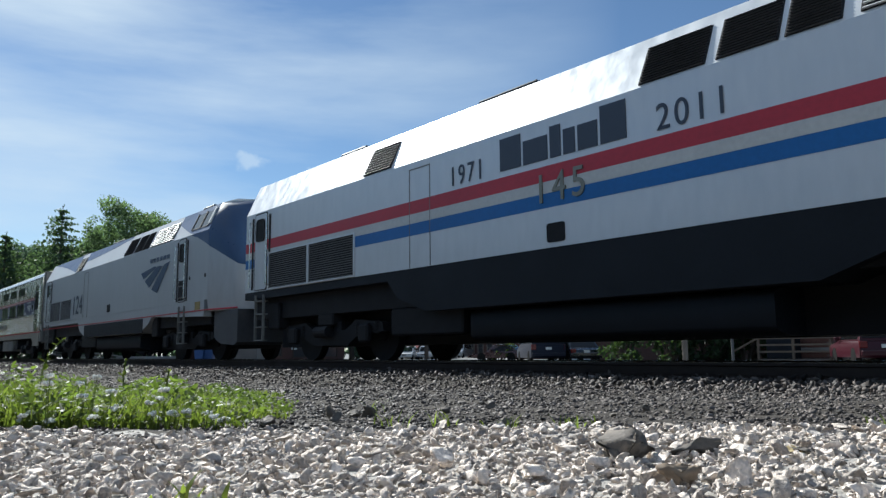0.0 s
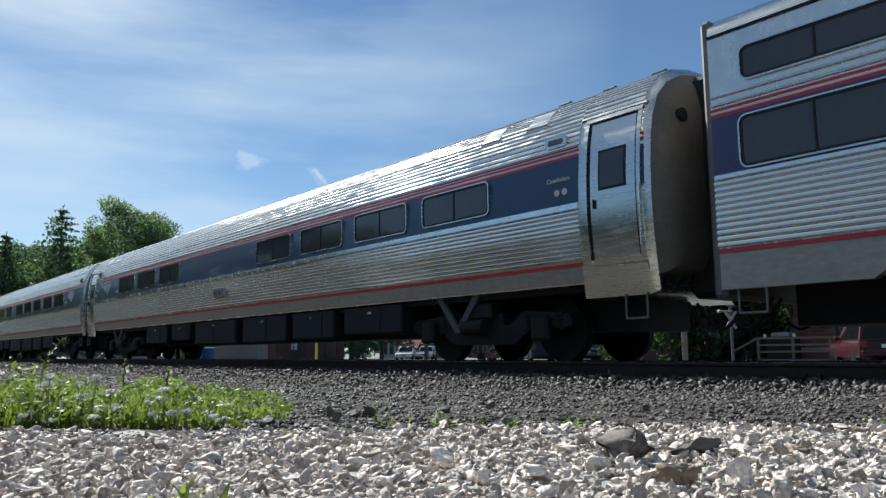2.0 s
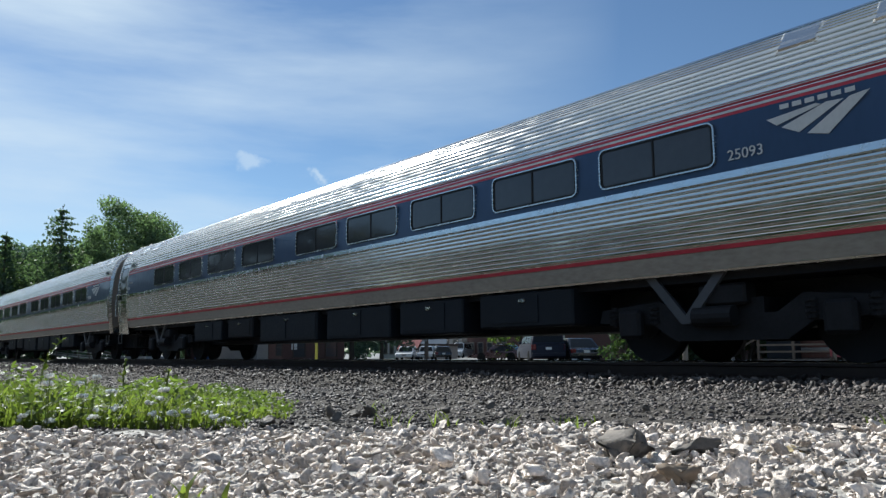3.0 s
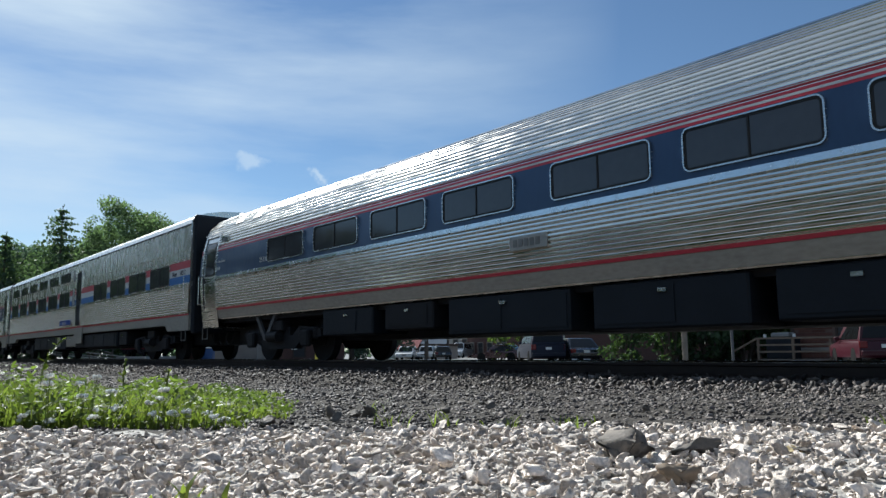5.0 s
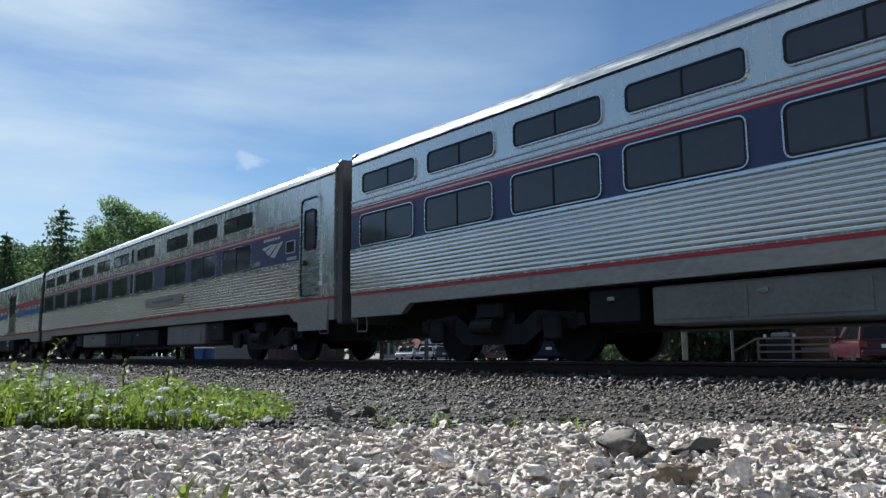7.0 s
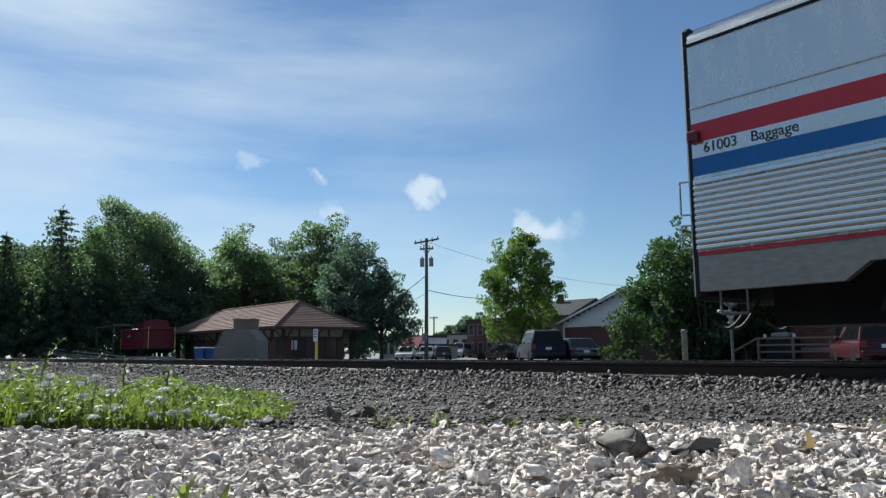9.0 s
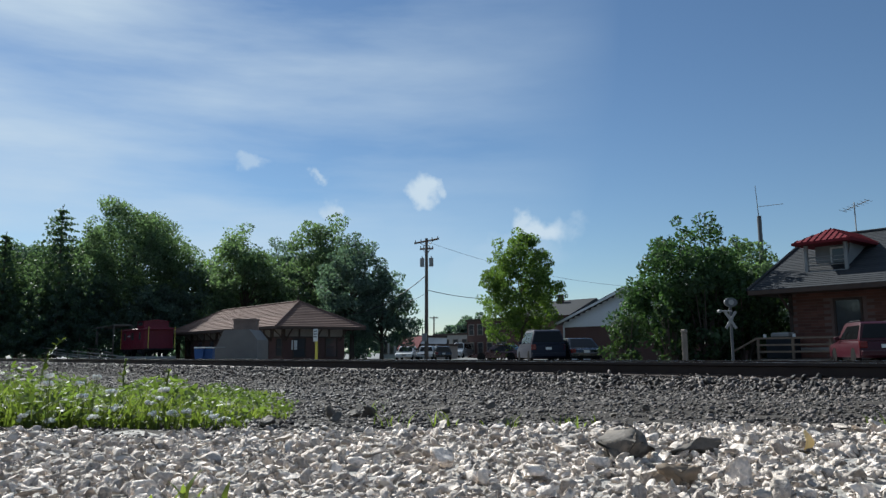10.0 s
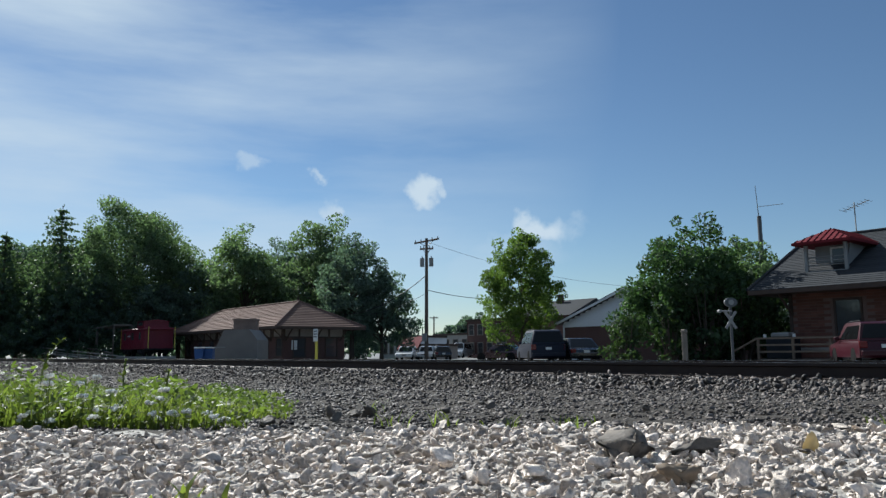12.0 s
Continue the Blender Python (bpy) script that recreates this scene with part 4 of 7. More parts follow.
        part("blue_stripe", bx(-10.3, 8.3, -1.526, -1.51, 2.16, 2.368), BLUE, c, "blue stripe")
        for k, ch in enumerate("1971"):
            words(ch, 0.46, -2.62 + k * 0.22, -1.53, 2.84, NUMBER_GREY, c, "year_digit", squeeze=0.75)
        for k, ch in enumerate("2011"):
            words(ch, 0.48, 1.36 + k * 0.262, -1.53, 2.84, NUMBER_GREY, c, "year_digit", squeeze=0.9)
        # the operator's word mark as a row of plain bars
        for x0, x1, h in ((-1.42, -0.98, 0.5), (-0.93, -0.45, 0.36), (-0.40, -0.2, 0.46), (-0.15, 0.06, 0.36), (0.11, 0.45, 0.36), (0.5, 0.92, 0.52)):
            part("word_mark", bx(x0, x1, -1.531, -1.522, 2.86, 2.86 + h), NUMBER_GREY, c, "plain dark bar of a word mark")
        for k, ch in enumerate("145"):
            words(ch, 0.60, -0.72 + k * 0.345, -1.534, 2.24, ROAD_NUMBER, c, "road_number", squeeze=0.9, depth=0.012)
    else:
        arrow_mark(c, 3.1, 2.04, 2.55, LOCO_BLUE, -1.53)
        bars(c, 3.9, 5.7, 2.98, 0.12, LOCO_BLUE, -1.53, 6, "word_mark")
        words("124", 1.06, -5.36, -1.53, 1.78, NUMBER_GREY, c, "road_number", squeeze=0.98)
        blue_sweep(c)
    return c


# ---- ground, ballast, track ----
EARTH = material("dark_cinder_and_soil", (0.055, 0.050, 0.045), 0.95, 0, 0.35, 3.0, 45, 0.9, tint=(0.085, 0.074, 0.064), dist=0.02, spec=0.08)
FINES = material("pale_limestone_fines", (0.38, 0.35, 0.31), 0.95, 0, 0.25, 8, 90, 0.8, tint=(0.28, 0.26, 0.24))
ASPHALT = material("worn_asphalt", (0.11, 0.11, 0.11), 0.9, 0, 0.2, 0.4, 30, 0.3, tint=(0.15, 0.15, 0.145))
RAIL_STEEL = material("brown_weathered_rail", (0.055, 0.040, 0.034), 0.6, 0.5, 0.25, 4, 40, 0.15)
RAIL_TOP = material("polished_rail_head", (0.50, 0.48, 0.46), 0.25, 0.95, 0.1, 3, 30, 0.02, stretch=(0.2, 1, 1))
TIE = material("creosoted_timber", (0.05, 0.040, 0.032), 0.9, 0, 0.35, 5, 60, 0.5, stretch=(1, 0.2, 1))


def build_ground():
    def axis(lo, hi, fine_lo, fine_hi, step):
        inner = np.arange(fine_lo, fine_hi + step / 2, step)
        n = 26
        a = fine_lo - np.geomspace(step, fine_lo - lo, n)[::-1]
        b = fine_hi + np.geomspace(step, hi - fine_hi, n)
        return np.concatenate([a, inner, b])
    xs, ys = axis(-2500, 2500, -34, 8, 0.16), axis(-2500, 2500, -2, 15, 0.12)
    X, Y = np.meshgrid(xs, ys)
    Z = ground_z(X, Y)
    rng = np.random.default_rng(3)
    Z = Z + rng.normal(0, 0.004, Z.shape) * ((Y > -1) & (Y < 14))
    ny, nx = X.shape
    idx = np.arange(ny * nx).reshape(ny, nx)
    F = np.stack([idx[:-1, :-1], idx[:-1, 1:], idx[1:, 1:], idx[1:, :-1]], -1).reshape(-1, 4)
    me = big_mesh("ground", np.stack([X, Y, Z], -1).reshape(-1, 3), F, EARTH, True)
    me.materials.append(ASPHALT), me.materials.append(FINES)
    cx, cy = X[:-1, :-1].ravel(), Y[:-1, :-1].ravel()
    out = cx * FLAT.x + cy * FLAT.y
    # fines stop unseen at y -12; dark soil beyond cuts bounce onto the train
    me.polygons.foreach_set("material_index", np.where(cy > 15, 1, np.where((out < 1.9) & (cy > -12), 2, 0)).astype(np.int32))
    tagged(new("ground", me), "dark cinder verge running out to worn asphalt", "ground", kind="structure")


def build_track():
    head = [(-0.036, 0.0), (0.036, 0.0), (0.037, -0.035), (0.012, -0.05), (0.009, -0.145), (0.07, -0.172), (0.07, -0.186), (-0.07, -0.186), (-0.07, -0.172), (-0.009, -0.145), (-0.012, -0.05), (-0.037, -0.035)]
    for y in (TRACK_Y - 0.755, TRACK_Y + 0.755):
        r = solid("rail", prism(bmesh.new(), [(y + a, b - 0.003) for a, b in head], -600, 600), RAIL_STEEL, "brown weathered steel rail with a polished head", "rail", "rails of the track", "structure")
        part("running_surface", prism(bmesh.new(), [(y - 0.03, -0.006), (y + 0.03, -0.006), (y + 0.03, 0.0), (y - 0.03, 0.0)], -600, 600), RAIL_TOP, r, "polished running surface")
    tie = finish(bx(-0.115, 0.115, -1.3, 1.3, -0.36, -0.19, bevel=0.012), "tie", TIE)
    plate = finish(bx(-0.09, 0.09, -0.2, 0.2, -0.192, -0.184), "tie_plate", RAIL_STEEL)
    spike = finish(box(bx(-0.012, 0.012, -0.105, -0.075, -0.19, -0.155), -0.02, 0.02, -0.11, -0.06, -0.165, -0.15), "spike", RAIL_STEEL)
    track = thing("track_bed", "creosoted timber ties under the rails", "track", kind="structure")
    k = 0
    for i in range(150):
        x = 14 - i * 0.53
        t = new("tie", tie)
        t.parent, t.location = track, (x, TRACK_Y + random.uniform(-0.03, 0.03), random.uniform(-0.006, 0.0))
        if i < 60:
            for y in (-0.755, 0.755):
                p = new("tie_plate", plate)
                p.parent, p.location = t, (0, y, 0)
            sp = new("spike", spike)
            sp.parent, sp.location = t, (0.05, -0.755, 0)


build_ground()
build_track()


# ---- loose stone, grass and weeds by the track ----
WHITE_STONE = material("pale_limestone_gravel", (0.70, 0.61, 0.535), 0.9, 0, 0.30, 30, 190, 0.8, island=0.45, spec=0.15, tint=(0.52, 0.455, 0.40), dist=0.005)
DARK_STONE = material("grey_brown_ballast_stone", (0.128, 0.100, 0.084), 0.7, 0, 0.3, 12, 110, 0.6, spec=0.35, island=0.9, tint=(0.062, 0.057, 0.055), dist=0.004)
ROCK = material("dark_grey_brown_rock", (0.125, 0.105, 0.088), 0.85, 0, 0.3, 18, 120, 0.7, tint=(0.14, 0.12, 0.10), dist=0.004)
TAN_ROCK = material("tan_stone", (0.22, 0.165, 0.115), 0.85, 0, 0.25, 18, 120, 0.5, dist=0.004)
GRASS = leaf_material("sunlit_grass", (0.098, 0.130, 0.036), (0.165, 0.175, 0.062), 0.5, (1.35, 1.55, 0.6))
WEED = leaf_material("small_weed_leaves", (0.072, 0.108, 0.034), (0.130, 0.155, 0.055), 0.5, (1.35, 1.55, 0.6))
STALK = leaf_material("weed_stem", (0.085, 0.125, 0.035), (0.15, 0.165, 0.06))
PETAL = leaf_material("white_petal", (0.88, 0.88, 0.84), (0.90, 0.90, 0.86), 0.3, (1.08, 1.05, 0.98))


def at_rd(r, d):
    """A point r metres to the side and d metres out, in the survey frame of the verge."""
    return SIDEWAYS.x * r + FLAT.x * d, SIDEWAYS.y * r + FLAT.y * d


def stone_shapes(n, level, seed, cuts=11, slim=0.65, depth=(0.26, 0.66)):
    rng = np.random.default_rng(seed)
    out = []
    for _ in range(n):
        bm = bmesh.new()
        bmesh.ops.create_icosphere(bm, subdivisions=level, radius=1.0)
        V = np.array([v.co[:] for v in bm.verts])
        F = np.array([[v.index for v in f.verts] for f in bm.faces])
        bm.free()
        # cut by random planes to get facets and corners
        for _ in range(cuts):
            nrm = rng.normal(size=3)
            nrm /= np.linalg.norm(nrm)
            h = rng.uniform(*depth)
            over = np.clip(V @ nrm - h, 0, None)
            V = V - over[:, None] * nrm
        V *= rng.uniform(slim, 1.15, 3)
        V += rng.normal(0, 0.045, V.shape)
        out.append((V, F))
    return out


def scatter_stones(name, mat, x, y, z, size, shapes, rng, flatten=0.75):
    Vs, Fs, off = [], [], 0
    which = rng.integers(0, len(shapes), len(x))
    for k, (V, F) in enumerate(shapes):
        i = np.where(which == k)[0]
        if not len(i):
            continue
        q = rng.normal(size=(len(i), 4))
        q /= np.linalg.norm(q, axis=1)[:, None]
        a, b, c, d = q.T
        R = np.stack([1 - 2 * (c * c + d * d), 2 * (b * c - a * d), 2 * (b * d + a * c), 2 * (b * c + a * d), 1 - 2 * (b * b + d * d), 2 * (c * d - a * b),
                      2 * (b * d - a * c), 2 * (c * d + a * b), 1 - 2 * (b * b + c * c)], -1).reshape(-1, 3, 3)
        W = np.einsum("nij,vj->nvi", R, V) * size[i][:, None, None]
        W[..., 2] *= flatten
        W += np.stack([x[i], y[i], z[i]], -1)[:, None, :]
        n, nv = len(i), len(V)
        Vs.append(W.reshape(-1, 3))
        Fs.append((F[None] + (np.arange(n) * nv)[:, None, None] + off).reshape(-1, 3))
        off += n * nv
    return big_mesh(name, np.concatenate(Vs), np.concatenate(Fs), mat)


def edge_of_gravel(r):
    return 1.92 + 0.10 * np.sin(r * 3.1 + 0.6) + 0.05 * np.sin(r * 11)


def loose_stone():
    rng = np.random.default_rng(11)
    big, small = stone_shapes(20, 2, 5, 15, 0.55, (0.2, 0.58)), stone_shapes(20, 1, 6, 9, 0.4, (0.2, 0.6))
    # pale gravel: a filling layer and a top layer of larger stones
    for n, lo, hi, lift, shp, tag in ((19000, 0.005, 0.013, 0.001, small, "small"), (7000, 0.011, 0.023, 0.004, big, "large")):
        d = np.sqrt(rng.uniform(0.25 ** 2, 2.25 ** 2, n))
        r = rng.uniform(-0.8, 0.8, n) * (d + 0.15)
        keep = d < edge_of_gravel(r) + rng.normal(0, 0.05, n)
        d, r = d[keep], r[keep]
        x, y = SIDEWAYS.x * r + FLAT.x * d, SIDEWAYS.y * r + FLAT.y * d
        s = rng.uniform(lo, hi, len(d)) * rng.choice([0.7, 0.9, 1.1, 1.5], len(d))
        tagged(new("gravel", scatter_stones("gravel", WHITE_STONE, x, y, ground_z(x, y) + lift + s * 0.25, s, shp, rng)), "loose pale crushed limestone gravel", "gravel", kind="stuff")
    # the same gravel strewn thinner over the rest of the lot
    n = 9000
    d, r = rng.uniform(-1.6, 1.85, n), rng.uniform(-3.2, 3.2, n)
    keep = ((d < 0.2) | (np.abs(r) > 0.78 * (d + 0.15))) & (np.hypot(d, r) > 0.35)
    x, y = at_rd(r[keep], d[keep])
    s = rng.uniform(0.010, 0.022, len(x))
    tagged(new("gravel", scatter_stones("gravel", WHITE_STONE, x, y, ground_z(x, y) + s * 0.25, s, small, rng)), "loose pale crushed limestone gravel", "gravel", kind="stuff")
    # dark cinders and stones of the verge
    n = 36000
    d = np.exp(rng.uniform(np.log(1.75), np.log(13), n))
    r = rng.uniform(-0.85, 0.72, n) * d
    x, y = SIDEWAYS.x * r + FLAT.x * d, SIDEWAYS.y * r + FLAT.y * d
    keep = (d > edge_of_gravel(r) - 0.1 + rng.normal(0, 0.06, n)) & (y < 6.1)
    x, y, d = x[keep], y[keep], d[keep]
    s = rng.uniform(0.006, 0.02, len(x)) * rng.choice([0.7, 1, 1, 1.5], len(x)) * np.clip(d / 3.5, 0.8, 1.6)
    tagged(new("cinders", scatter_stones("cinders", DARK_STONE, x, y, ground_z(x, y) + s * 0.15, s, small, rng, 0.6)), "dark cinders and broken stone on the verge", "cinders", kind="stuff")
    n = 9000
    x = -7 - 45 * rng.uniform(0, 1, n) ** 1.5
    y = rng.uniform(1.2, 5.8, n)
    s = rng.uniform(0.024, 0.055, n)
    tagged(new("cinders", scatter_stones("cinders", DARK_STONE, x, y, ground_z(x, y) + s * 0.2, s, small, rng, 0.7)), "dark broken stone along the verge", "cinders", kind="stuff")
    # ballast on the bank and between the ties
    n = 47000
    y = rng.uniform(5.55, 8.9, n)
    x = 9 - 62 * rng.uniform(0, 1, n) ** 1.6
    keep = rng.uniform(0, 1, n) < np.clip((y - 5.3) / 0.7, 0.25, 1)
    x, y = x[keep], y[keep]
    s = rng.uniform(0.018, 0.04, len(x)) * rng.choice([0.7, 1.0, 1.0, 1.3, 1.7], len(x)) * np.interp(y, [5.6, 7.2], [0.8, 1.15])
    tagged(new("ballast", scatter_stones("ballast", DARK_STONE, x, y, ground_z(x, y) + s * rng.uniform(-0.1, 0.9, len(x)), s, small, rng, 0.85)), "grey-brown crushed ballast under the track", "ballast", kind="stuff")


def rock(label, r, d, size, mat, flat=0.7, seed=1, lift=0.3):
    (V, F), = stone_shapes(1, 3, seed)
    x, y = at_rd(r, d)
    V = V * np.array(size) * 0.5
    me = big_mesh("rock", V, F, mat)
    ob = new("rock", me)
    ob.location = (x, y, float(ground_z(x, y)) + size[2] * lift)
    ob.rotation_euler = (0, 0, math.atan2(SIDEWAYS.y, SIDEWAYS.x))
    tagged(ob, label, "rock", "larger rocks on the verge")


def rocks():
    rock("dark angular rock lying on pale gravel", 0.307, 1.35, (0.20, 0.15, 0.165), ROCK, seed=4, lift=0.16)
    rock("flat dark slab of rock on pale gravel", 0.452, 1.40, (0.15, 0.08, 0.042), ROCK, seed=21, lift=0.4)
    rock("thin dark stone on pale gravel", 0.92, 1.55, (0.09, 0.05, 0.03), ROCK, seed=8, lift=0.4)
    rock("dark chip of rock on pale gravel", 0.66, 1.42, (0.05, 0.04, 0.02), ROCK, seed=9, lift=0.5)
    rock("tan-brown stone among pale gravel", 0.335, 1.1, (0.09, 0.06, 0.05), TAN_ROCK, seed=12, lift=0.35)
    rock("large pale stone in the gravel", 0.0, 1.22, (0.055, 0.05, 0.06), WHITE_STONE, seed=14, lift=0.5)
    rock("large pale stone in the gravel", 0.42, 1.10, (0.06, 0.05, 0.055), WHITE_STONE, seed=15, lift=0.45)
    rock("large pale stone in the gravel", 0.13, 1.14, (0.06, 0.05, 0.055), WHITE_STONE, seed=16, lift=0.4)
    rock("black lump of cinder on the verge", 0.70, 2.65, (0.06, 0.05, 0.045), ROCK, seed=17, lift=0.4)
    for i, (r, d, s) in enumerate(((-0.36, 2.45, 0.08), (-0.27, 2.7, 0.085), (-0.29, 2.5, 0.07), (-0.33, 2.35, 0.06), (0.01, 2.9, 0.06), (0.17, 2.2, 0.06), (-0.5, 2.15, 0.07), (0.2, 3.3, 0.05), (-0.37, 5.2, 0.09), (0.55, 2.5, 0.04))):
        rock("dark lump of stone on the cinder verge", r, d, (s, s * 0.8, s * 0.75), ROCK, seed=30 + i, lift=0.35)


DRY_LEAF = leaf_material("dry_yellow_leaf", (0.80, 0.70, 0.42), (0.72, 0.56, 0.30), 0.4, (1.0, 0.95, 0.8))
LEAF_FOOT = Vector((*at_rd(0.662, 1.42), 0.0))
LEAF_FOOT.z = float(ground_z(LEAF_FOOT.x, LEAF_FOOT.y)) + 0.004


def dry_leaf():
    """A curled dry leaf: its stalk at the origin, its length along x, its face along z."""
    t = thing("dry_leaf", "curled dry yellow leaf caught between pale stones", "leaf")
    bm = bmesh.new()
    rows = []
    for i in range(9):
        f = i / 8
        w = 0.0135 * math.sin(math.pi * min(1, 0.12 + 0.86 * f)) ** 0.7
        rows.append([bm.verts.new((0.043 * f, w * k, 0.006 * math.sin(f * 3.1) + 0.22 * w * abs(k) + 0.0015 * math.sin(9 * f + 3 * k))) for k in (-1, -0.5, 0, 0.5, 1)])
    for A, B in zip(rows, rows[1:]):
        for i in range(4):
            bm.faces.new((A[i], A[i + 1], B[i + 1], B[i]))
    g = bmesh.ops.extrude_face_region(bm, geom=list(bm.faces))
    bmesh.ops.translate(bm, verts=[v for v in g["geom"] if isinstance(v, bmesh.types.BMVert)], vec=(0, 0, 0.0006))
    part("blade", bm, DRY_LEAF, t, "", 60)
    part("midrib", rod(bmesh.new(), (-0.012, 0, 0), (0.038, 0, 0.004), 0.0011, 0.0005, 6), TAN_ROCK, t, "brown stalk and midrib")
    return t


def leaf_pose(rise, twist=0.0):
    """Lying towards the left at rise 0, standing at 90 with its face to the gravel's edge."""
    e, k = radians(rise), min(1, max(0, rise / 90))
    along = -SIDEWAYS * math.cos(e) + Vector((0, 0, 1)) * math.sin(e)
    face = (Vector((0, 0, 1)) * (1 - k) - FLAT * (k + 0.25) + SIDEWAYS * k * math.tan(radians(twist))).normalized()
    side = face.cross(along).normalized()
    face = along.cross(side)
    m = Matrix((along, side, face)).transposed().to_4x4()
    m.translation = LEAF_FOOT
    return m


def blades(name, x, y, z, h, lean, width, mat, rng):
    """Bent, tapering grass blades as one mesh."""
    n = len(x)
    az = rng.uniform(0, 2 * np.pi, n)
    dx, dy = np.cos(az), np.sin(az)
    wx, wy = -dy * width, dx * width
    V = []
    for f, w in ((0, 1), (0.4, 0.9), (0.75, 0.6)):
        off = lean * f * f
        cx, cy, cz = x + dx * off, y + dy * off, z + h * f * (1 - 0.18 * f)
        V += [np.stack([cx - wx * w, cy - wy * w, cz], -1), np.stack([cx + wx * w, cy + wy * w, cz], -1)]
    V.append(np.stack([x + dx * lean, y + dy * lean, z + h * 0.85], -1))
    V = np.stack(V, 1)
    base = (np.arange(n) * 7)[:, None]
    F = np.concatenate([base + np.array(t) for t in ((0, 1, 3), (0, 3, 2), (2, 3, 5), (2, 5, 4), (4, 5, 6))])
    return big_mesh(name, V.reshape(-1, 3), F, mat)


def grass_patch():
    rng = np.random.default_rng(21)
    n = 34000
    d = rng.uniform(2.05, 6.2, n)
    limit = -0.228 * d - 0.01 + 0.10 * np.sin(d * 5) + 0.06 * np.sin(d * 13)
    r = limit - np.abs(rng.gamma(1.6, 0.75, n))
    keep = r > -0.85 * d
    r, d = r[keep], d[keep]
    x, y = SIDEWAYS.x * r + FLAT.x * d, SIDEWAYS.y * r + FLAT.y * d
    u = -r / d
    tall = np.interp(u, [0.22, 0.32, 0.45, 0.7], [0.05, 0.09, 0.13, 0.15])
    h = tall * np.clip(rng.gamma(5, 0.17, len(x)), 0.2, 1.3) * (0.62 + 0.5 * (0.5 + 0.5 * np.sin(x * 7.3 + 2 * np.sin(y * 5.1))) * (0.5 + 0.5 * np.sin(y * 9.1 + x * 3)) ** 0.5)
    tagged(new("grass", blades("grass", x, y, ground_z(x, y) - 0.005, h, h * rng.uniform(0.05, 0.75, len(x)), rng.uniform(0.001, 0.0028, len(x)), GRASS, rng)), "sunlit green grass and low weeds on the verge", "grass", kind="stuff")
    k = rng.choice(len(x), 7000, replace=False)
    hb = tall[k] * rng.uniform(0.25, 0.75, len(k))
    tagged(new("clover", blades("clover", x[k], y[k], ground_z(x[k], y[k]), hb, hb * rng.uniform(0.3, 1.2, len(k)), rng.uniform(0.004, 0.009, len(k)), STALK, rng)), "low broad-leaved weeds among the grass", "weeds", kind="stuff")
    # small broad leaves held at all heights through the patch
    k = rng.choice(len(x), 30000)
    m = len(k)
    lx, ly = x[k] + rng.normal(0, 0.012, m), y[k] + rng.normal(0, 0.012, m)
    lump = 0.55 + 0.75 * (0.5 + 0.5 * np.sin(lx * 11 + 3 * np.sin(ly * 8))) * (0.5 + 0.5 * np.sin(ly * 13 + lx * 4))
    lz = ground_z(lx, ly) + tall[k] * lump * rng.uniform(0.15, 1.12, m)
    nr = rng.normal(0, 0.55, (m, 3)) + np.array((0, 0, 0.9))
    nr /= np.linalg.norm(nr, axis=1)[:, None]
    ta = np.cross(nr, rng.normal(size=(m, 3)))
    ta /= np.linalg.norm(ta, axis=1)[:, None]
    tb = np.cross(nr, ta)
    sz = rng.uniform(0.006, 0.016, m)[:, None]
    P = np.stack([lx, ly, lz], -1)
    V = np.stack([P - ta * sz, P - ta * sz * 0.2 + tb * sz * 0.45, P + ta * sz * 0.6 + tb * sz * 0.3, P + ta * sz, P + ta * sz * 0.6 - tb * sz * 0.3, P - ta * sz * 0.2 - tb * sz * 0.45], 1)
    tagged(new("weed_leaves", big_mesh("weed_leaves", V.reshape(-1, 3), np.arange(m * 6).reshape(-1, 6), WEED)), "small broad weed leaves all through the grass", "weeds", kind="stuff")
    # sparse sprouts on the cinders and a tuft among the pale stones
    spots = [(0.0, 2.2, 0.07), (0.17, 2.05, 0.06), (-0.15, 2.2, 0.06), (0.33, 2.0, 0.05), (1.15, 2.0, 0.06), (-0.28, 3.2, 0.08), (0.35, 2.1, 0.05)]
    X, Y, H = [], [], []
    for r0, d0, s in spots:
        for _ in range(13):
            a, b = at_rd(r0 + rng.normal(0, 0.03), d0 + rng.normal(0, 0.03))
            X.append(a), Y.append(b), H.append(s * rng.uniform(0.3, 1))
    X, Y, H = np.array(X), np.array(Y), np.array(H)
    tagged(new("sprouts", blades("sprouts", X, Y, ground_z(X, Y), H, H * 0.7, np.full(len(X), 0.0022), STALK, rng)), "sparse small sprouts growing through cinders", "weeds", kind="stuff")
    n = 9
    a, b = at_rd(-0.335, 0.98)
    X, Y = a + rng.normal(0, 0.02, n), b + rng.normal(0, 0.02, n)
    H = rng.uniform(0.022, 0.05, n)
    tuft = thing("grass_tuft", "small bright green grass tuft in the gravel", "grass")
    for i in range(n):
        k = slice(i, i + 1)
        part("blade", blades("blade", X[k], Y[k], ground_z(X[k], Y[k]) + 0.005, H[k], H[k] * 0.6, np.full(1, 0.0045), GRASS, rng), None, tuft)


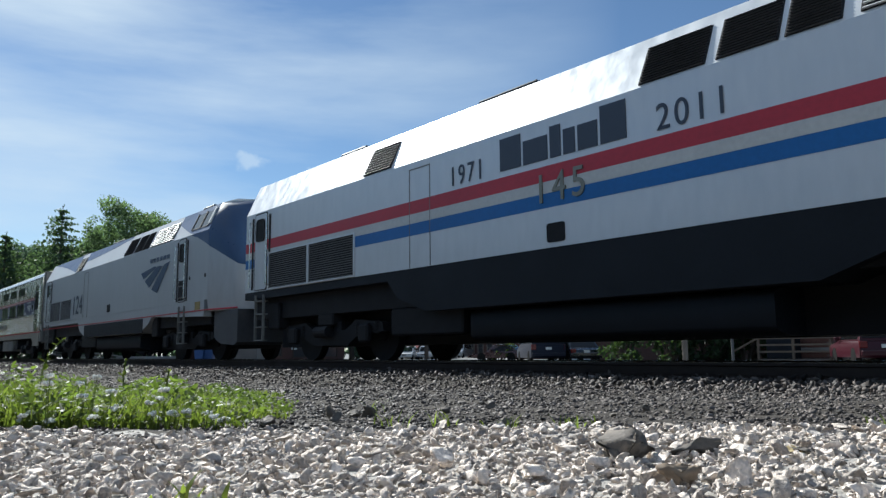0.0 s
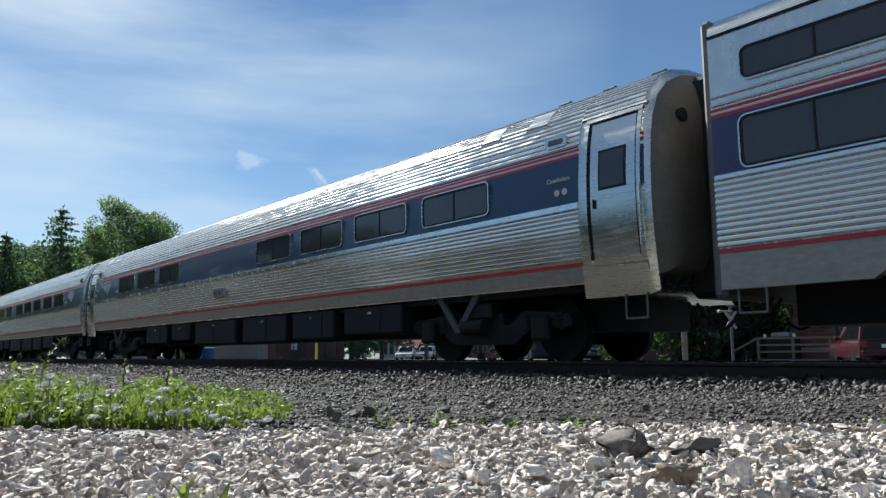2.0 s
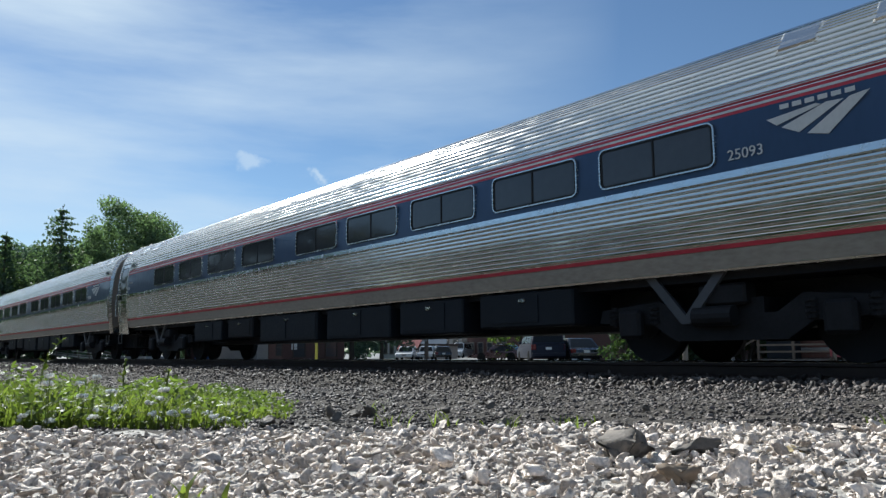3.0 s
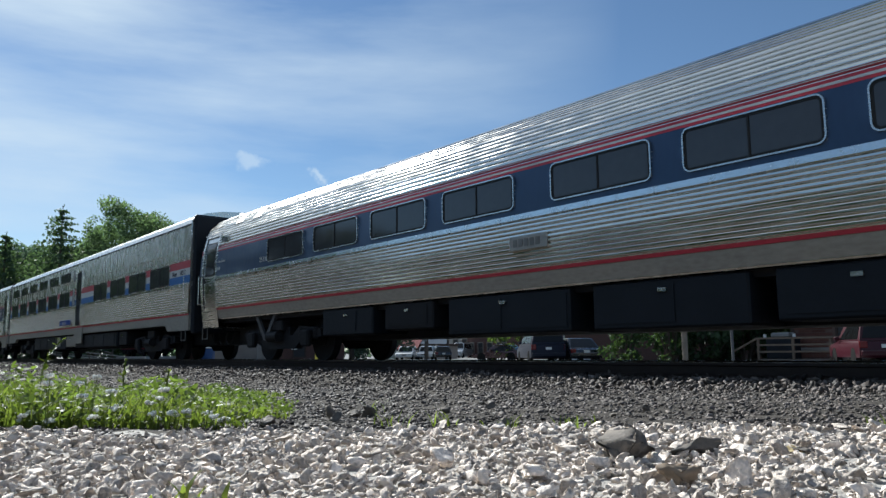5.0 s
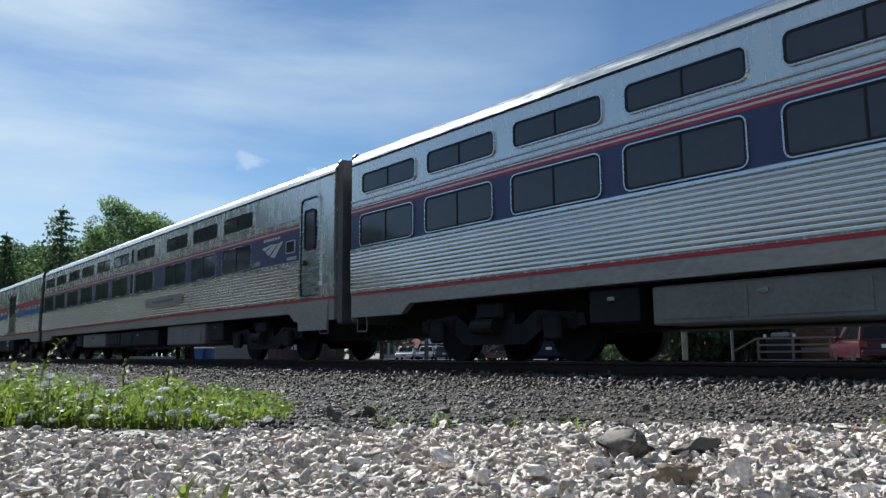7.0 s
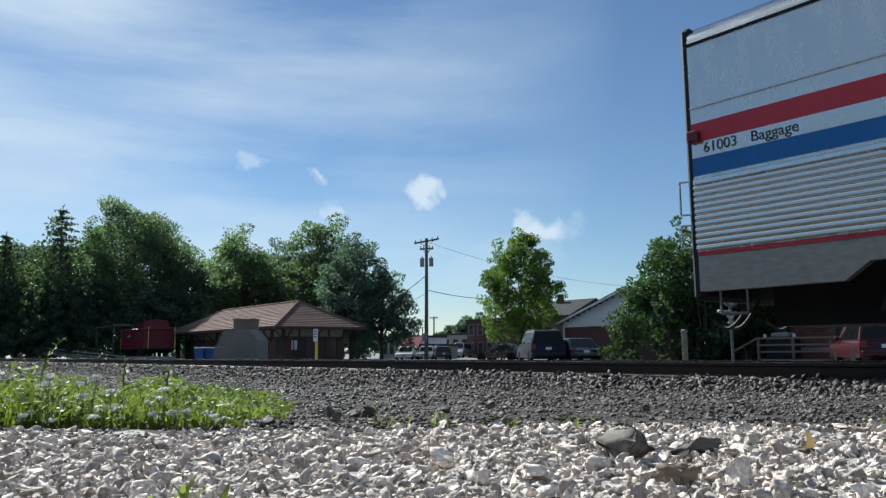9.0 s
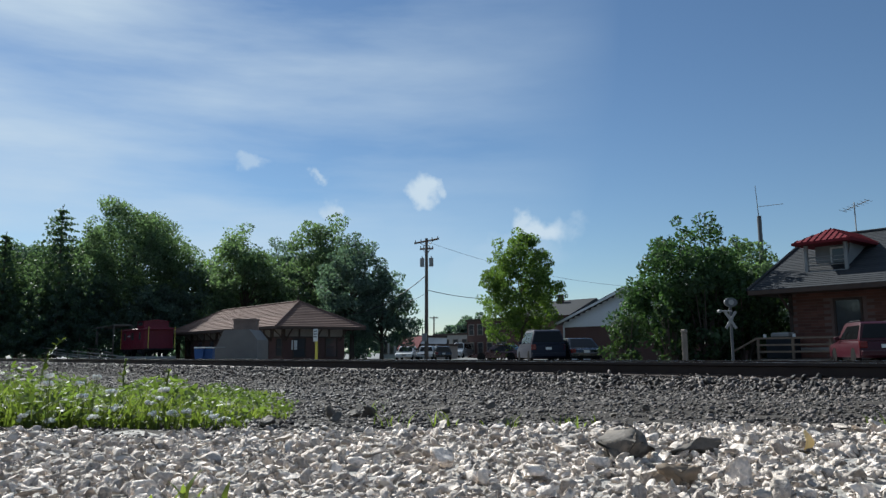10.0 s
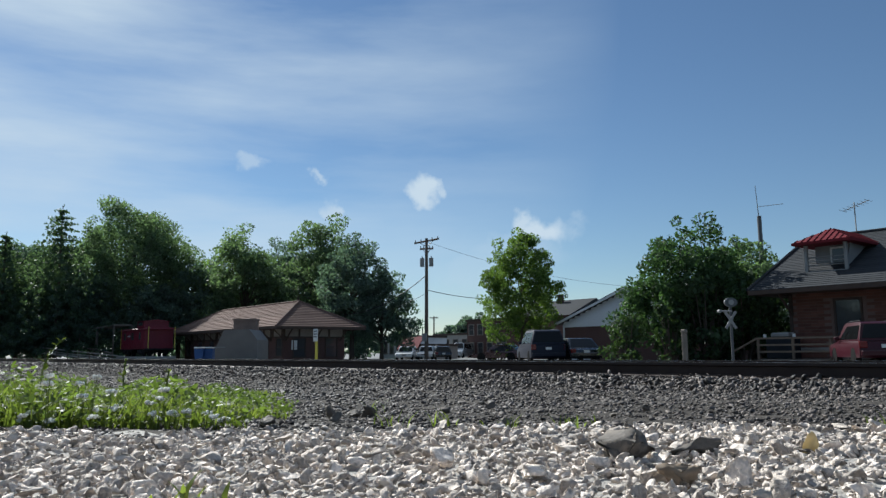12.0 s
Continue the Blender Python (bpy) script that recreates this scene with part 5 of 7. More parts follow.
def flower(seed, h):
    rng = random.Random(seed)
    f = thing("wildflower", "white umbel wildflower on a thin green stem", "flower", "white flowers in the grass")
    part("stem", rod(bmesh.new(), (0, 0, 0), (0.004, 0.002, h), 0.0018, 0.0011, 6), STALK, f)
    bm = bmesh.new()
    wide = rng.uniform(0.009, 0.015)
    for i in range(24):
        a, q = rng.uniform(0, 6.28), math.sqrt(rng.random()) * wide
        p = Vector((0.004 + q * math.cos(a), 0.002 + q * math.sin(a), h + rng.uniform(-0.003, 0.003) - q * q * 10))
        bmesh.ops.create_icosphere(bm, subdivisions=1, radius=rng.uniform(0.003, 0.0055), matrix=Matrix.Translation(p))
    part("flower_head", bm, PETAL, f, "flat white flower head")
    for i in range(2):
        z = h * (0.35 + 0.25 * i)
        lf = prism(bmesh.new(), [(0, 0), (0.02, 0.004), (0.035, 0.0), (0.02, -0.004)], z, z + 0.001, "z")
        bmesh.ops.rotate(lf, verts=lf.verts, cent=(0, 0, z), matrix=Matrix.Rotation(i * 2.1 + seed, 3, "Z"))
        part("leaf", lf, GRASS, f)
    return f


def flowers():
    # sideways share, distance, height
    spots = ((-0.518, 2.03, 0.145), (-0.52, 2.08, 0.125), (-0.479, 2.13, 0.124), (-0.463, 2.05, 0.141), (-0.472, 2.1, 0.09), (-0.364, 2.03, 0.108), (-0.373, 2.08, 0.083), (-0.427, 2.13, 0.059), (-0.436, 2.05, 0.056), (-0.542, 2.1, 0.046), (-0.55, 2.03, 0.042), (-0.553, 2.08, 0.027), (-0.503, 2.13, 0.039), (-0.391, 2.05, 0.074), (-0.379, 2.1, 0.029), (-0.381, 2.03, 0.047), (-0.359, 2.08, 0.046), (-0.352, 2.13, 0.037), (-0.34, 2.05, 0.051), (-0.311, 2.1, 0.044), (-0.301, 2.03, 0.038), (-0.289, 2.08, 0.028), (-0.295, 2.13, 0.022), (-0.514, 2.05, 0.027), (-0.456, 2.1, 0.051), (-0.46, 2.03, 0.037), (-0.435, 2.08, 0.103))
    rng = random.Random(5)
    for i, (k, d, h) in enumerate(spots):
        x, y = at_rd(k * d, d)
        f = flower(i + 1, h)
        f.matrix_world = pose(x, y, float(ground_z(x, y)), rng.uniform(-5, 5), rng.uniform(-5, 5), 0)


def tall_weed(r, d, h, seed, bend=0.0):
    rng = random.Random(seed)
    x, y = at_rd(r, d)
    w = thing("weed", "tall leafy weed standing above the grass", "weed", m=pose(x, y, float(ground_z(x, y))))
    bm = bmesh.new()
    pts = [Vector((0.012 * math.sin(i * 0.9), 0, h * (i / 8 - 0.12 * (i / 8) ** 3 * (bend > 0)))) + SIDEWAYS * bend * (i / 8) ** 3 for i in range(9)]
    bm.free()
    part("stem", tube(pts, 0.0032, STALK), None, w)
    lf = bmesh.new()
    for i in range(60):
        t = rng.uniform(0.15, 1.0)
        p = pts[int(t * 7.99)].lerp(pts[int(t * 7.99) + 1], t * 7.99 % 1) + Vector((rng.uniform(-0.006, 0.006), 0, 0))
        a, L = rng.uniform(0, 6.28), rng.uniform(0.015, 0.045) * (1.25 - 0.75 * t)
        dirv = Vector((math.cos(a), math.sin(a), rng.uniform(-0.2, 0.8)))
        sd = Vector((-math.sin(a), math.cos(a), 0)) * L * 0.28
        vs = [lf.verts.new(q) for q in (p, p + dirv * L * 0.5 + sd, p + dirv * L, p + dirv * L * 0.5 - sd)]
        lf.faces.new(vs)
    part("foliage", lf, GRASS, w)


loose_stone()
rocks()
grass_patch()
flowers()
tall_weed(-1.62, 3.05, 0.35, 1, 0.085)
tall_weed(-1.28, 3.05, 0.22, 2)
tall_weed(-1.05, 2.9, 0.17, 3)


# ---- the town beyond the track ----
SHINGLE = material("brown_roof_shingle", (0.19, 0.125, 0.10), 0.9, 0, 0.2, 1.5, 25, 0.3, per_object=0.15, tint=(0.15, 0.095, 0.08), spec=0.12)
SLATE = material("dark_grey_roof_shingle", (0.050, 0.052, 0.056), 0.9, 0, 0.2, 1.2, 25, 0.3, per_object=0.14, tint=(0.038, 0.040, 0.044), spec=0.12)
RED_METAL = material("red_standing_seam_metal", (0.135, 0.020, 0.026), 0.8, 0.0, 0.12, 1.5, 15, 0.03, spec=0.1)
BRICK = material("red_brown_brick", (0.155, 0.065, 0.046), 0.9, 0, 0.25, 3, 40, 0.3, per_object=0.25, tint=(0.125, 0.056, 0.04))
MORTAR = material("brick_wall_backing", (0.16, 0.105, 0.085), 0.95, 0, 0.2, 3, 50, 0.3)
FAR_BRICK = material("distant_brick", (0.115, 0.060, 0.050), 0.9, 0, 0.25, 1.0, 9, 0.2, tint=(0.09, 0.05, 0.043))
SIDING = material("white_clapboard", (0.70, 0.71, 0.72), 0.7, 0, 0.06, 1, 15, 0.05)
CREAM = material("cream_stucco", (0.27, 0.24, 0.21), 0.85, 0, 0.12, 2, 30, 0.1)
BROWN = material("dark_brown_timber", (0.055, 0.035, 0.026), 0.75, 0, 0.25, 4, 40, 0.2)
GREY_WOOD = material("weathered_grey_timber", (0.17, 0.145, 0.12), 0.9, 0, 0.25, 4, 40, 0.3, stretch=(0.3, 1, 1))
PALE_WOOD = material("bleached_deck_timber", (0.15, 0.115, 0.085), 0.85, 0, 0.2, 4, 40, 0.2)
RAMP_WOOD = material("sun_bleached_ramp_timber", (0.40, 0.38, 0.34), 0.85, 0, 0.2, 4, 40, 0.2, per_object=0.2)
CONCRETE = material("grey_concrete", (0.36, 0.35, 0.33), 0.9, 0, 0.15, 2, 30, 0.2)
GREY_METAL = material("grey_painted_metal", (0.24, 0.24, 0.235), 0.6, 0.1, 0.1, 1.5, 20, 0.05)
SHED_METAL = material("grey_brown_shelter_metal", (0.165, 0.150, 0.138), 0.65, 0.1, 0.15, 1.5, 20, 0.08)
FLUE_BRICK = material("tan_brown_flue_brick", (0.20, 0.145, 0.12), 0.9, 0, 0.25, 3, 30, 0.3)
CABOOSE_RED = material("faded_red_caboose_paint", (0.17, 0.012, 0.028), 0.5, 0, 0.15, 1.5, 15, 0.05)
YELLOW = material("yellow_paint", (0.65, 0.55, 0.08), 0.5, 0, 0.1)
SIGN_WHITE = material("white_sign_face", (0.72, 0.72, 0.70), 0.5, 0, 0.06)
SIGN_OLD = material("weathered_pale_sign", (0.22, 0.22, 0.215), 0.6, 0, 0.15)
POLE_WOOD = material("grey_brown_pole_timber", (0.11, 0.085, 0.068), 0.9, 0, 0.25, 3, 40, 0.3, stretch=(1, 1, 0.15))
WIRE = material("black_cable", (0.015, 0.015, 0.015), 0.6, 0, 0.1)
CAR_RED = material("red_car_paint", (0.036, 0.001, 0.007), 0.4, 0.0, 0.05, 1, 10, 0.0, coat=0.15, spec=0.3)
CAR_NAVY = material("dark_blue_car_paint", (0.007, 0.010, 0.024), 0.5, 0.0, 0.05, 1, 10, 0.0, spec=0.3)
CAR_WHITE = material("white_car_paint", (0.72, 0.73, 0.74), 0.3, 0, 0.04, 1, 10, 0.0, coat=0.6)
CAR_BLACK = material("black_car_paint", (0.012, 0.012, 0.014), 0.25, 0.2, 0.05, 1, 10, 0.0, coat=0.8)
CAR_MAROON = material("dark_maroon_car_paint", (0.055, 0.018, 0.022), 0.28, 0.3, 0.05, 1, 10, 0.0, coat=0.8)
CAR_SILVER = material("silver_car_paint", (0.48, 0.49, 0.50), 0.3, 0.6, 0.04, 1, 10, 0.0, coat=0.6)
CAR_GLASS = material("black_tinted_car_glass", (0.008, 0.009, 0.010), 0.12, 0, 0.05, spec=0.25)
LAMP_RED = material("red_lamp_lens", (0.13, 0.012, 0.014), 0.15, 0, 0.05)
LAMP_CLEAR = material("clear_lamp_lens", (0.7, 0.7, 0.72), 0.15, 0.2, 0.05)
TYRE = material("black_tyre", (0.018, 0.018, 0.018), 0.95, 0, 0.15, spec=0.02)
BLUE_PLASTIC = material("blue_plastic_bin", (0.02, 0.07, 0.22), 0.5, 0, 0.1)
# LEAF_DARK and LEAF_MID are paled and greyed to carry distance haze
LEAF_DARK = leaf_material("haze_paled_deep_leaves", (0.102, 0.138, 0.122), (0.140, 0.182, 0.152), 0.45, (1.2, 1.45, 0.9), 0.06)
LEAF_SHRUB = leaf_material("glossy_shrub_leaves", (0.050, 0.082, 0.046), (0.070, 0.110, 0.056), 0.4, (1.3, 1.6, 0.7), 0.08)
LEAF_MID = leaf_material("haze_paled_mid_leaves", (0.104, 0.138, 0.096), (0.146, 0.184, 0.120), 0.5, (1.3, 1.6, 0.8), 0.08)
LEAF_LIGHT = leaf_material("yellow_green_leaves", (0.085, 0.135, 0.045), (0.12, 0.165, 0.055))
# darker copy of the leaf colour, with the bushes' shade painted in
LEAF_SHADE = leaf_material("shade_darkened_leaves", (0.036, 0.058, 0.034), (0.052, 0.080, 0.042), 0.3, spec=0.08)
# needle colour lightened to stand for haze over the far wood
LEAF_BLUE = leaf_material("blue_green_needles", (0.055, 0.085, 0.075), (0.070, 0.100, 0.085))
BARK = material("grey_brown_bark", (0.075, 0.058, 0.045), 0.95, 0, 0.35, 3, 30, 0.6, stretch=(1, 1, 0.25))


def gz(x, y):
    return float(ground_z(x, y))


def crown_mesh(lobes, per_area, leaf, mat, seed, squash=0.8):
    """Many small leaf clumps on the shells of the lobes; each lobe is (centre, radius)."""
    rng = np.random.default_rng(seed)
    P, D = [], []
    for c, rad in lobes:
        n = int(per_area * 4 * np.pi * rad * rad)
        v = rng.normal(size=(n, 3))
        v /= np.linalg.norm(v, axis=1)[:, None]
        q = rad * (0.55 + 0.5 * rng.uniform(0, 1, n) ** 0.6) * (1 + 0.14 * np.sin(5 * v[:, 0] + seed) * np.cos(4 * v[:, 1]))
        P.append(np.array(c) + v * q[:, None] * np.array((1, 1, squash)))
        D.append(v)
    P, D = np.concatenate(P), np.concatenate(D)
    n = len(P)
    a = D + rng.normal(0, 0.8, (n, 3))
    a /= np.linalg.norm(a, axis=1)[:, None]
    t = np.cross(a, rng.normal(size=(n, 3)))
    t /= np.linalg.norm(t, axis=1)[:, None]
    b = np.cross(a, t)
    s = leaf * rng.uniform(0.55, 1.35, n)[:, None]
    V = np.stack([P - t * s, P + b * s * 0.55 + a * s * 0.15, P + t * s, P - b * s * 0.5 + a * s * 0.1], 1).reshape(-1, 3)
    F = np.arange(n * 4).reshape(-1, 4)
    return big_mesh("crown", V, F, mat)


def tree(r, d, top, half, label, mat, seed, low=0.25, leaf=0.3, dens=5.0, lobes=20, trunk_r=0.3, lobe_size=0.36, name="tree", fuller=0.25, taper=0.1, ragged=1.0):
    rng = random.Random(seed)
    x, y = at_rd(r, d)
    z0 = gz(x, y)
    h = top - 0.0082 * d - z0
    t = thing(name, label, "tree", m=pose(x, y, z0))
    cz, hz = h * (1 + low) / 2, h * (1 - low) / 2
    half = half * 1.18
    L = []
    ph = [rng.uniform(0, 6.28) for _ in range(4)]
    for i in range(int(lobes * 5.5)):
        az, u = rng.uniform(0, 6.28), rng.uniform(-1, 1)
        q = (0.35 + 0.65 * rng.random() ** 0.5) * (0.97 + ragged * (0.12 * math.sin(2 * az + ph[0]) + 0.12 * math.sin(3 * az + 4 * u + ph[1]) + 0.08 * math.sin(7 * u + 5 * az + ph[2])))
        k = rng.uniform(0.5, 1.15) * lobe_size * half * 0.66
        c = math.sqrt(1 - u * u) * (1.0 + fuller * max(0, -u) - taper * max(0, u))
        L.append(((math.cos(az) * c * q * (half - k * 0.6), math.sin(az) * c * q * (half - k * 0.6), cz + u * q * (hz - k * 0.5)), k))
    bm = bmesh.new()
    fork = h * (low + 0.12)
    rod(bm, (0, 0, -0.3), (0.05, 0, fork), trunk_r, trunk_r * 0.7, 10)
    rod(bm, (0.05, 0, fork - 0.05), (0, 0.1, h * 0.82), trunk_r * 0.68, trunk_r * 0.15, 8)
    part("trunk", bm, BARK, t)
    lb = bmesh.new()
    for c, k in L[: 26]:
        rod(lb, (0.03, 0.05, min(c[2] * 0.75, fork + rng.uniform(0, 0.25) * h)), c, trunk_r * 0.3, trunk_r * 0.06, 6)
    part("limb", lb, BARK, t)
    part("crown", crown_mesh(L, dens * 1.35, leaf, mat, seed, 0.75), mat, t)
    return t


def spruce(r, d, top, half, seed):
    rng = random.Random(seed)
    x, y = at_rd(r, d)
    t = thing("spruce", "dark blue-green spruce with drooping branches", "tree", m=pose(x, y, gz(x, y)))
    h = top - 0.0082 * d - gz(x, y)
    part("trunk", rod(bmesh.new(), (0, 0, -0.3), (0, 0, h * 0.98), 0.28, 0.04, 8), BARK, t)
    L = []
    tiers = 24
    for i in range(tiers):
        f = i / tiers
        w = half * 1.3 * (1 - f) ** 0.8
        n = 5 + int(11 * (1 - f))
        for j in range(n):
            a, reach = 6.28 * (j + rng.uniform(-0.3, 0.3)) / n + i, w * rng.uniform(0.78, 1.15)
            z = h * (0.1 + 0.88 * f) + rng.uniform(-0.2, 0.2)
            for q in (0.3, 0.62, 0.95):
                L.append(((reach * q * math.cos(a), reach * q * math.sin(a), z - 0.55 * q * q * (1.2 - f)), (0.26 + 0.5 * (1 - f)) * (1.15 - 0.45 * q)))
    L.append(((0, 0, h * 0.985), 0.16))
    part("crown", crown_mesh(L, 11, 0.17, LEAF_BLUE, seed, 0.6), LEAF_BLUE, t)


def bush(r, d, w, h, label, mat, seed, dens=14.0, leaf=0.16, n=16, depth=None):
    rng = random.Random(seed)
    x, y = at_rd(r, d)
    t = thing("bush", label, "bush", m=pose(x, y, gz(x, y)))
    L = []
    for i in range(n):
        a, q, f = rng.uniform(0, 6.28), math.sqrt(rng.random()), rng.random()
        k = rng.uniform(0.24, 0.4) * min(w, h) * 0.6
        L.append(((q * math.cos(a) * (w - k) * (1 - 0.35 * f), q * math.sin(a) * (w - k) * 0.7, k * 0.6 + f * (h - k * 1.5)), k))
    bm = bmesh.new()
    for c, k in L:
        rod(bm, (c[0] * 0.15, c[1] * 0.15, -0.05), c, 0.05, 0.015, 5)
    part("stem", bm, BARK, t)
    part("crown", crown_mesh(L, dens * 1.5, leaf, mat, seed), mat, t)


def trees():
    edge, tall, under = "dense dark green tree at the wood's edge", "tall deciduous tree with a dark green crown", "dark understorey tree in shade"
    tree(-38.2, 92, 19.2, 8.0, "broad deciduous tree with a rounded green crown", LEAF_MID, 41, 0.22, 0.17, 8, 34, 0.45, 0.26)
    tree(-32.6, 93, 15.2, 4.6, "broad deciduous tree with a rounded green crown", LEAF_MID, 40, 0.2, 0.17, 8, 24, 0.3, 0.30)
    spruce(-41.6, 81, 17.4, 6.0, 42)
    spruce(-47.6, 81, 14.4, 5.4, 43)
    tree(-46.5, 90, 15.2, 4.8, edge, LEAF_MID, 44, 0.1, 0.19, 7, 22, 0.3)
    tree(-52.0, 92, 15.4, 5.6, edge, LEAF_DARK, 45, 0.1, 0.19, 7, 22, 0.3)
    tree(-60.5, 93, 15.4, 5.6, edge, LEAF_MID, 46, 0.1, 0.22, 5, 20, 0.3)
    tree(-41.8, 86, 11.5, 4.4, under, LEAF_DARK, 47, 0.05, 0.19, 7, 20, 0.22)
    tree(-34.0, 88, 9.6, 3.8, under, LEAF_DARK, 48, 0.05, 0.19, 7, 18, 0.22)
    tree(-29.2, 90, 12.0, 3.6, under, LEAF_DARK, 49, 0.08, 0.19, 7, 18, 0.22)
    tree(-26.4, 92, 16.8, 3.0, "light green tree with a feathery crown", LEAF_LIGHT, 50, 0.1, 0.17, 4, 18, 0.22)
    tree(-23.4, 88, 15.6, 4.6, tall, LEAF_MID, 51, 0.12, 0.18, 7, 26, 0.32)
    tree(-19.4, 92, 15.4, 4.2, tall, LEAF_DARK, 39, 0.12, 0.18, 7, 24, 0.32)
    tree(-13.9, 86, 16.6, 4.4, tall, LEAF_MID, 52, 0.12, 0.17, 8, 28, 0.32)
    tree(-9.5, 78, 13.6, 3.4, "dense dark rounded tree beside the station", LEAF_DARK, 53, 0.06, 0.17, 9, 26, 0.3)
    tree(-6.5, 79, 10.2, 3.0, "dense dark rounded tree beside the station", LEAF_DARK, 54, 0.04, 0.17, 9, 24, 0.26, 0.36, "tree", 0.5)
    for i in range(13):
        r = -64 + i * 4.4
        bush(r, 97 + (i % 3) * 2.5, 4.6, 7.5 + (i * 7 % 4), "dark shaded undergrowth at the wood's edge", LEAF_DARK, 60 + i, 5, 0.3, 20)
    rng = np.random.default_rng(7)
    n = 130
    L = [((*at_rd(-100 + 90 * (i + rng.uniform()) / n, rng.uniform(104, 116)), rng.uniform(-0.5, 8.5)), rng.uniform(1.6, 2.8)) for i in range(n)]
    tagged(new("far_wood", crown_mesh(L, 3.2, 0.42, LEAF_DARK, 90)), "dense dark woodland behind the station", "woods", kind="stuff")
    # unseen wood on the near side, added to darken the train's reflections
    n = 800
    L = []
    for i in range(n):
        x = 90 - 790 * ((i + rng.uniform()) / n) ** 1.15
        west = np.interp(x, [-80, -45], [1.0, 0.0])
        L.append(((x, rng.uniform(-44, -30) + 14 * west, rng.uniform(0, 8.0 + 11.5 * west)), rng.uniform(2.0, 3.6)))
    tagged(new("near_side_wood", crown_mesh(L, 1.0, 1.0, LEAF_SHADE, 91)), "unseen woodland added to darken reflections in the train", "woods", kind="stuff")
    # young street tree by the pavement
    tree(5.85, 57, 10.2, 2.75, "young street tree with sunlit yellow-green leaves", LEAF_LIGHT, 55, 0.10, 0.10, 24.0, 60, 0.13, 0.25, "tree", 0.30, 0.30, 0.35)
    bush(4.2, 57.5, 1.2, 2.1, "yellow-green shrub at the foot of the tree", LEAF_LIGHT, 77, 16, 0.14, 8)
    # hedge and bushes beside the far platform; LEAF_SHADE carries their shade in its colour
    tree(12.9, 39.5, 7.5, 2.5, "tall overgrown shrub with a ragged green crown", LEAF_SHRUB, 56, 0.1, 0.11, 19, 26, 0.12, 0.32, "shrub_tree")
    tree(11.7, 41, 4.9, 2.1, "tall overgrown shrub with a ragged green crown", LEAF_SHRUB, 57, 0.05, 0.11, 19, 24, 0.1, 0.32, "shrub_tree")
    tree(15.6, 42, 5.8, 2.5, "overgrown shrub beside the station, darkened for shade", LEAF_SHADE, 58, 0.05, 0.18, 11, 20, 0.12, 0.34, "shrub_tree")
    tree(17.6, 46, 7.3, 2.3, "light green tree behind the station roof", LEAF_MID, 59, 0.1, 0.13, 15, 22, 0.14, 0.34)
    tree(20.6, 49, 7.6, 2.6, "light green tree behind the station roof", LEAF_MID, 37, 0.1, 0.13, 15, 22, 0.14, 0.34)
    bush(8.95, 37, 1.9, 2.5, "rounded dense green bush by the lot, darkened for shade", LEAF_SHADE, 78, 22, 0.11, 26)
    bush(11.2, 37.5, 1.8, 3.3, "dense green bush beside the deck, darkened for shade", LEAF_SHADE, 79, 20, 0.13, 26)
    bush(13.2, 38, 2.4, 4.6, "dense green bush beside the deck, darkened for shade", LEAF_SHADE, 80, 16, 0.15, 30)
    bush(15.4, 39, 2.4, 5.0, "dense green bush beside the deck, darkened for shade", LEAF_SHADE, 84, 14, 0.16, 30)
    bush(17.4, 42, 2.4, 4.6, "dense green bush beside the deck, darkened for shade", LEAF_SHADE, 85, 12, 0.17, 26)
    bush(18.9, 43.5, 1.8, 4.2, "dense green bush beside the station, darkened for shade", LEAF_SHADE, 86, 14, 0.16, 24)
    # distant street trees
    tree(1.9, 150, 6.6, 3.6, "distant dark green street tree", LEAF_DARK, 81, 0.2, 0.4, 3.5, 14, 0.2)
    tree(6.0, 150, 8.6, 4.0, "distant dark green street tree", LEAF_DARK, 82, 0.2, 0.4, 3.5, 14, 0.2)
    tree(-6.5, 120, 4.6, 2.6, "distant dark green street tree", LEAF_MID, 83, 0.2, 0.35, 4, 12, 0.2)


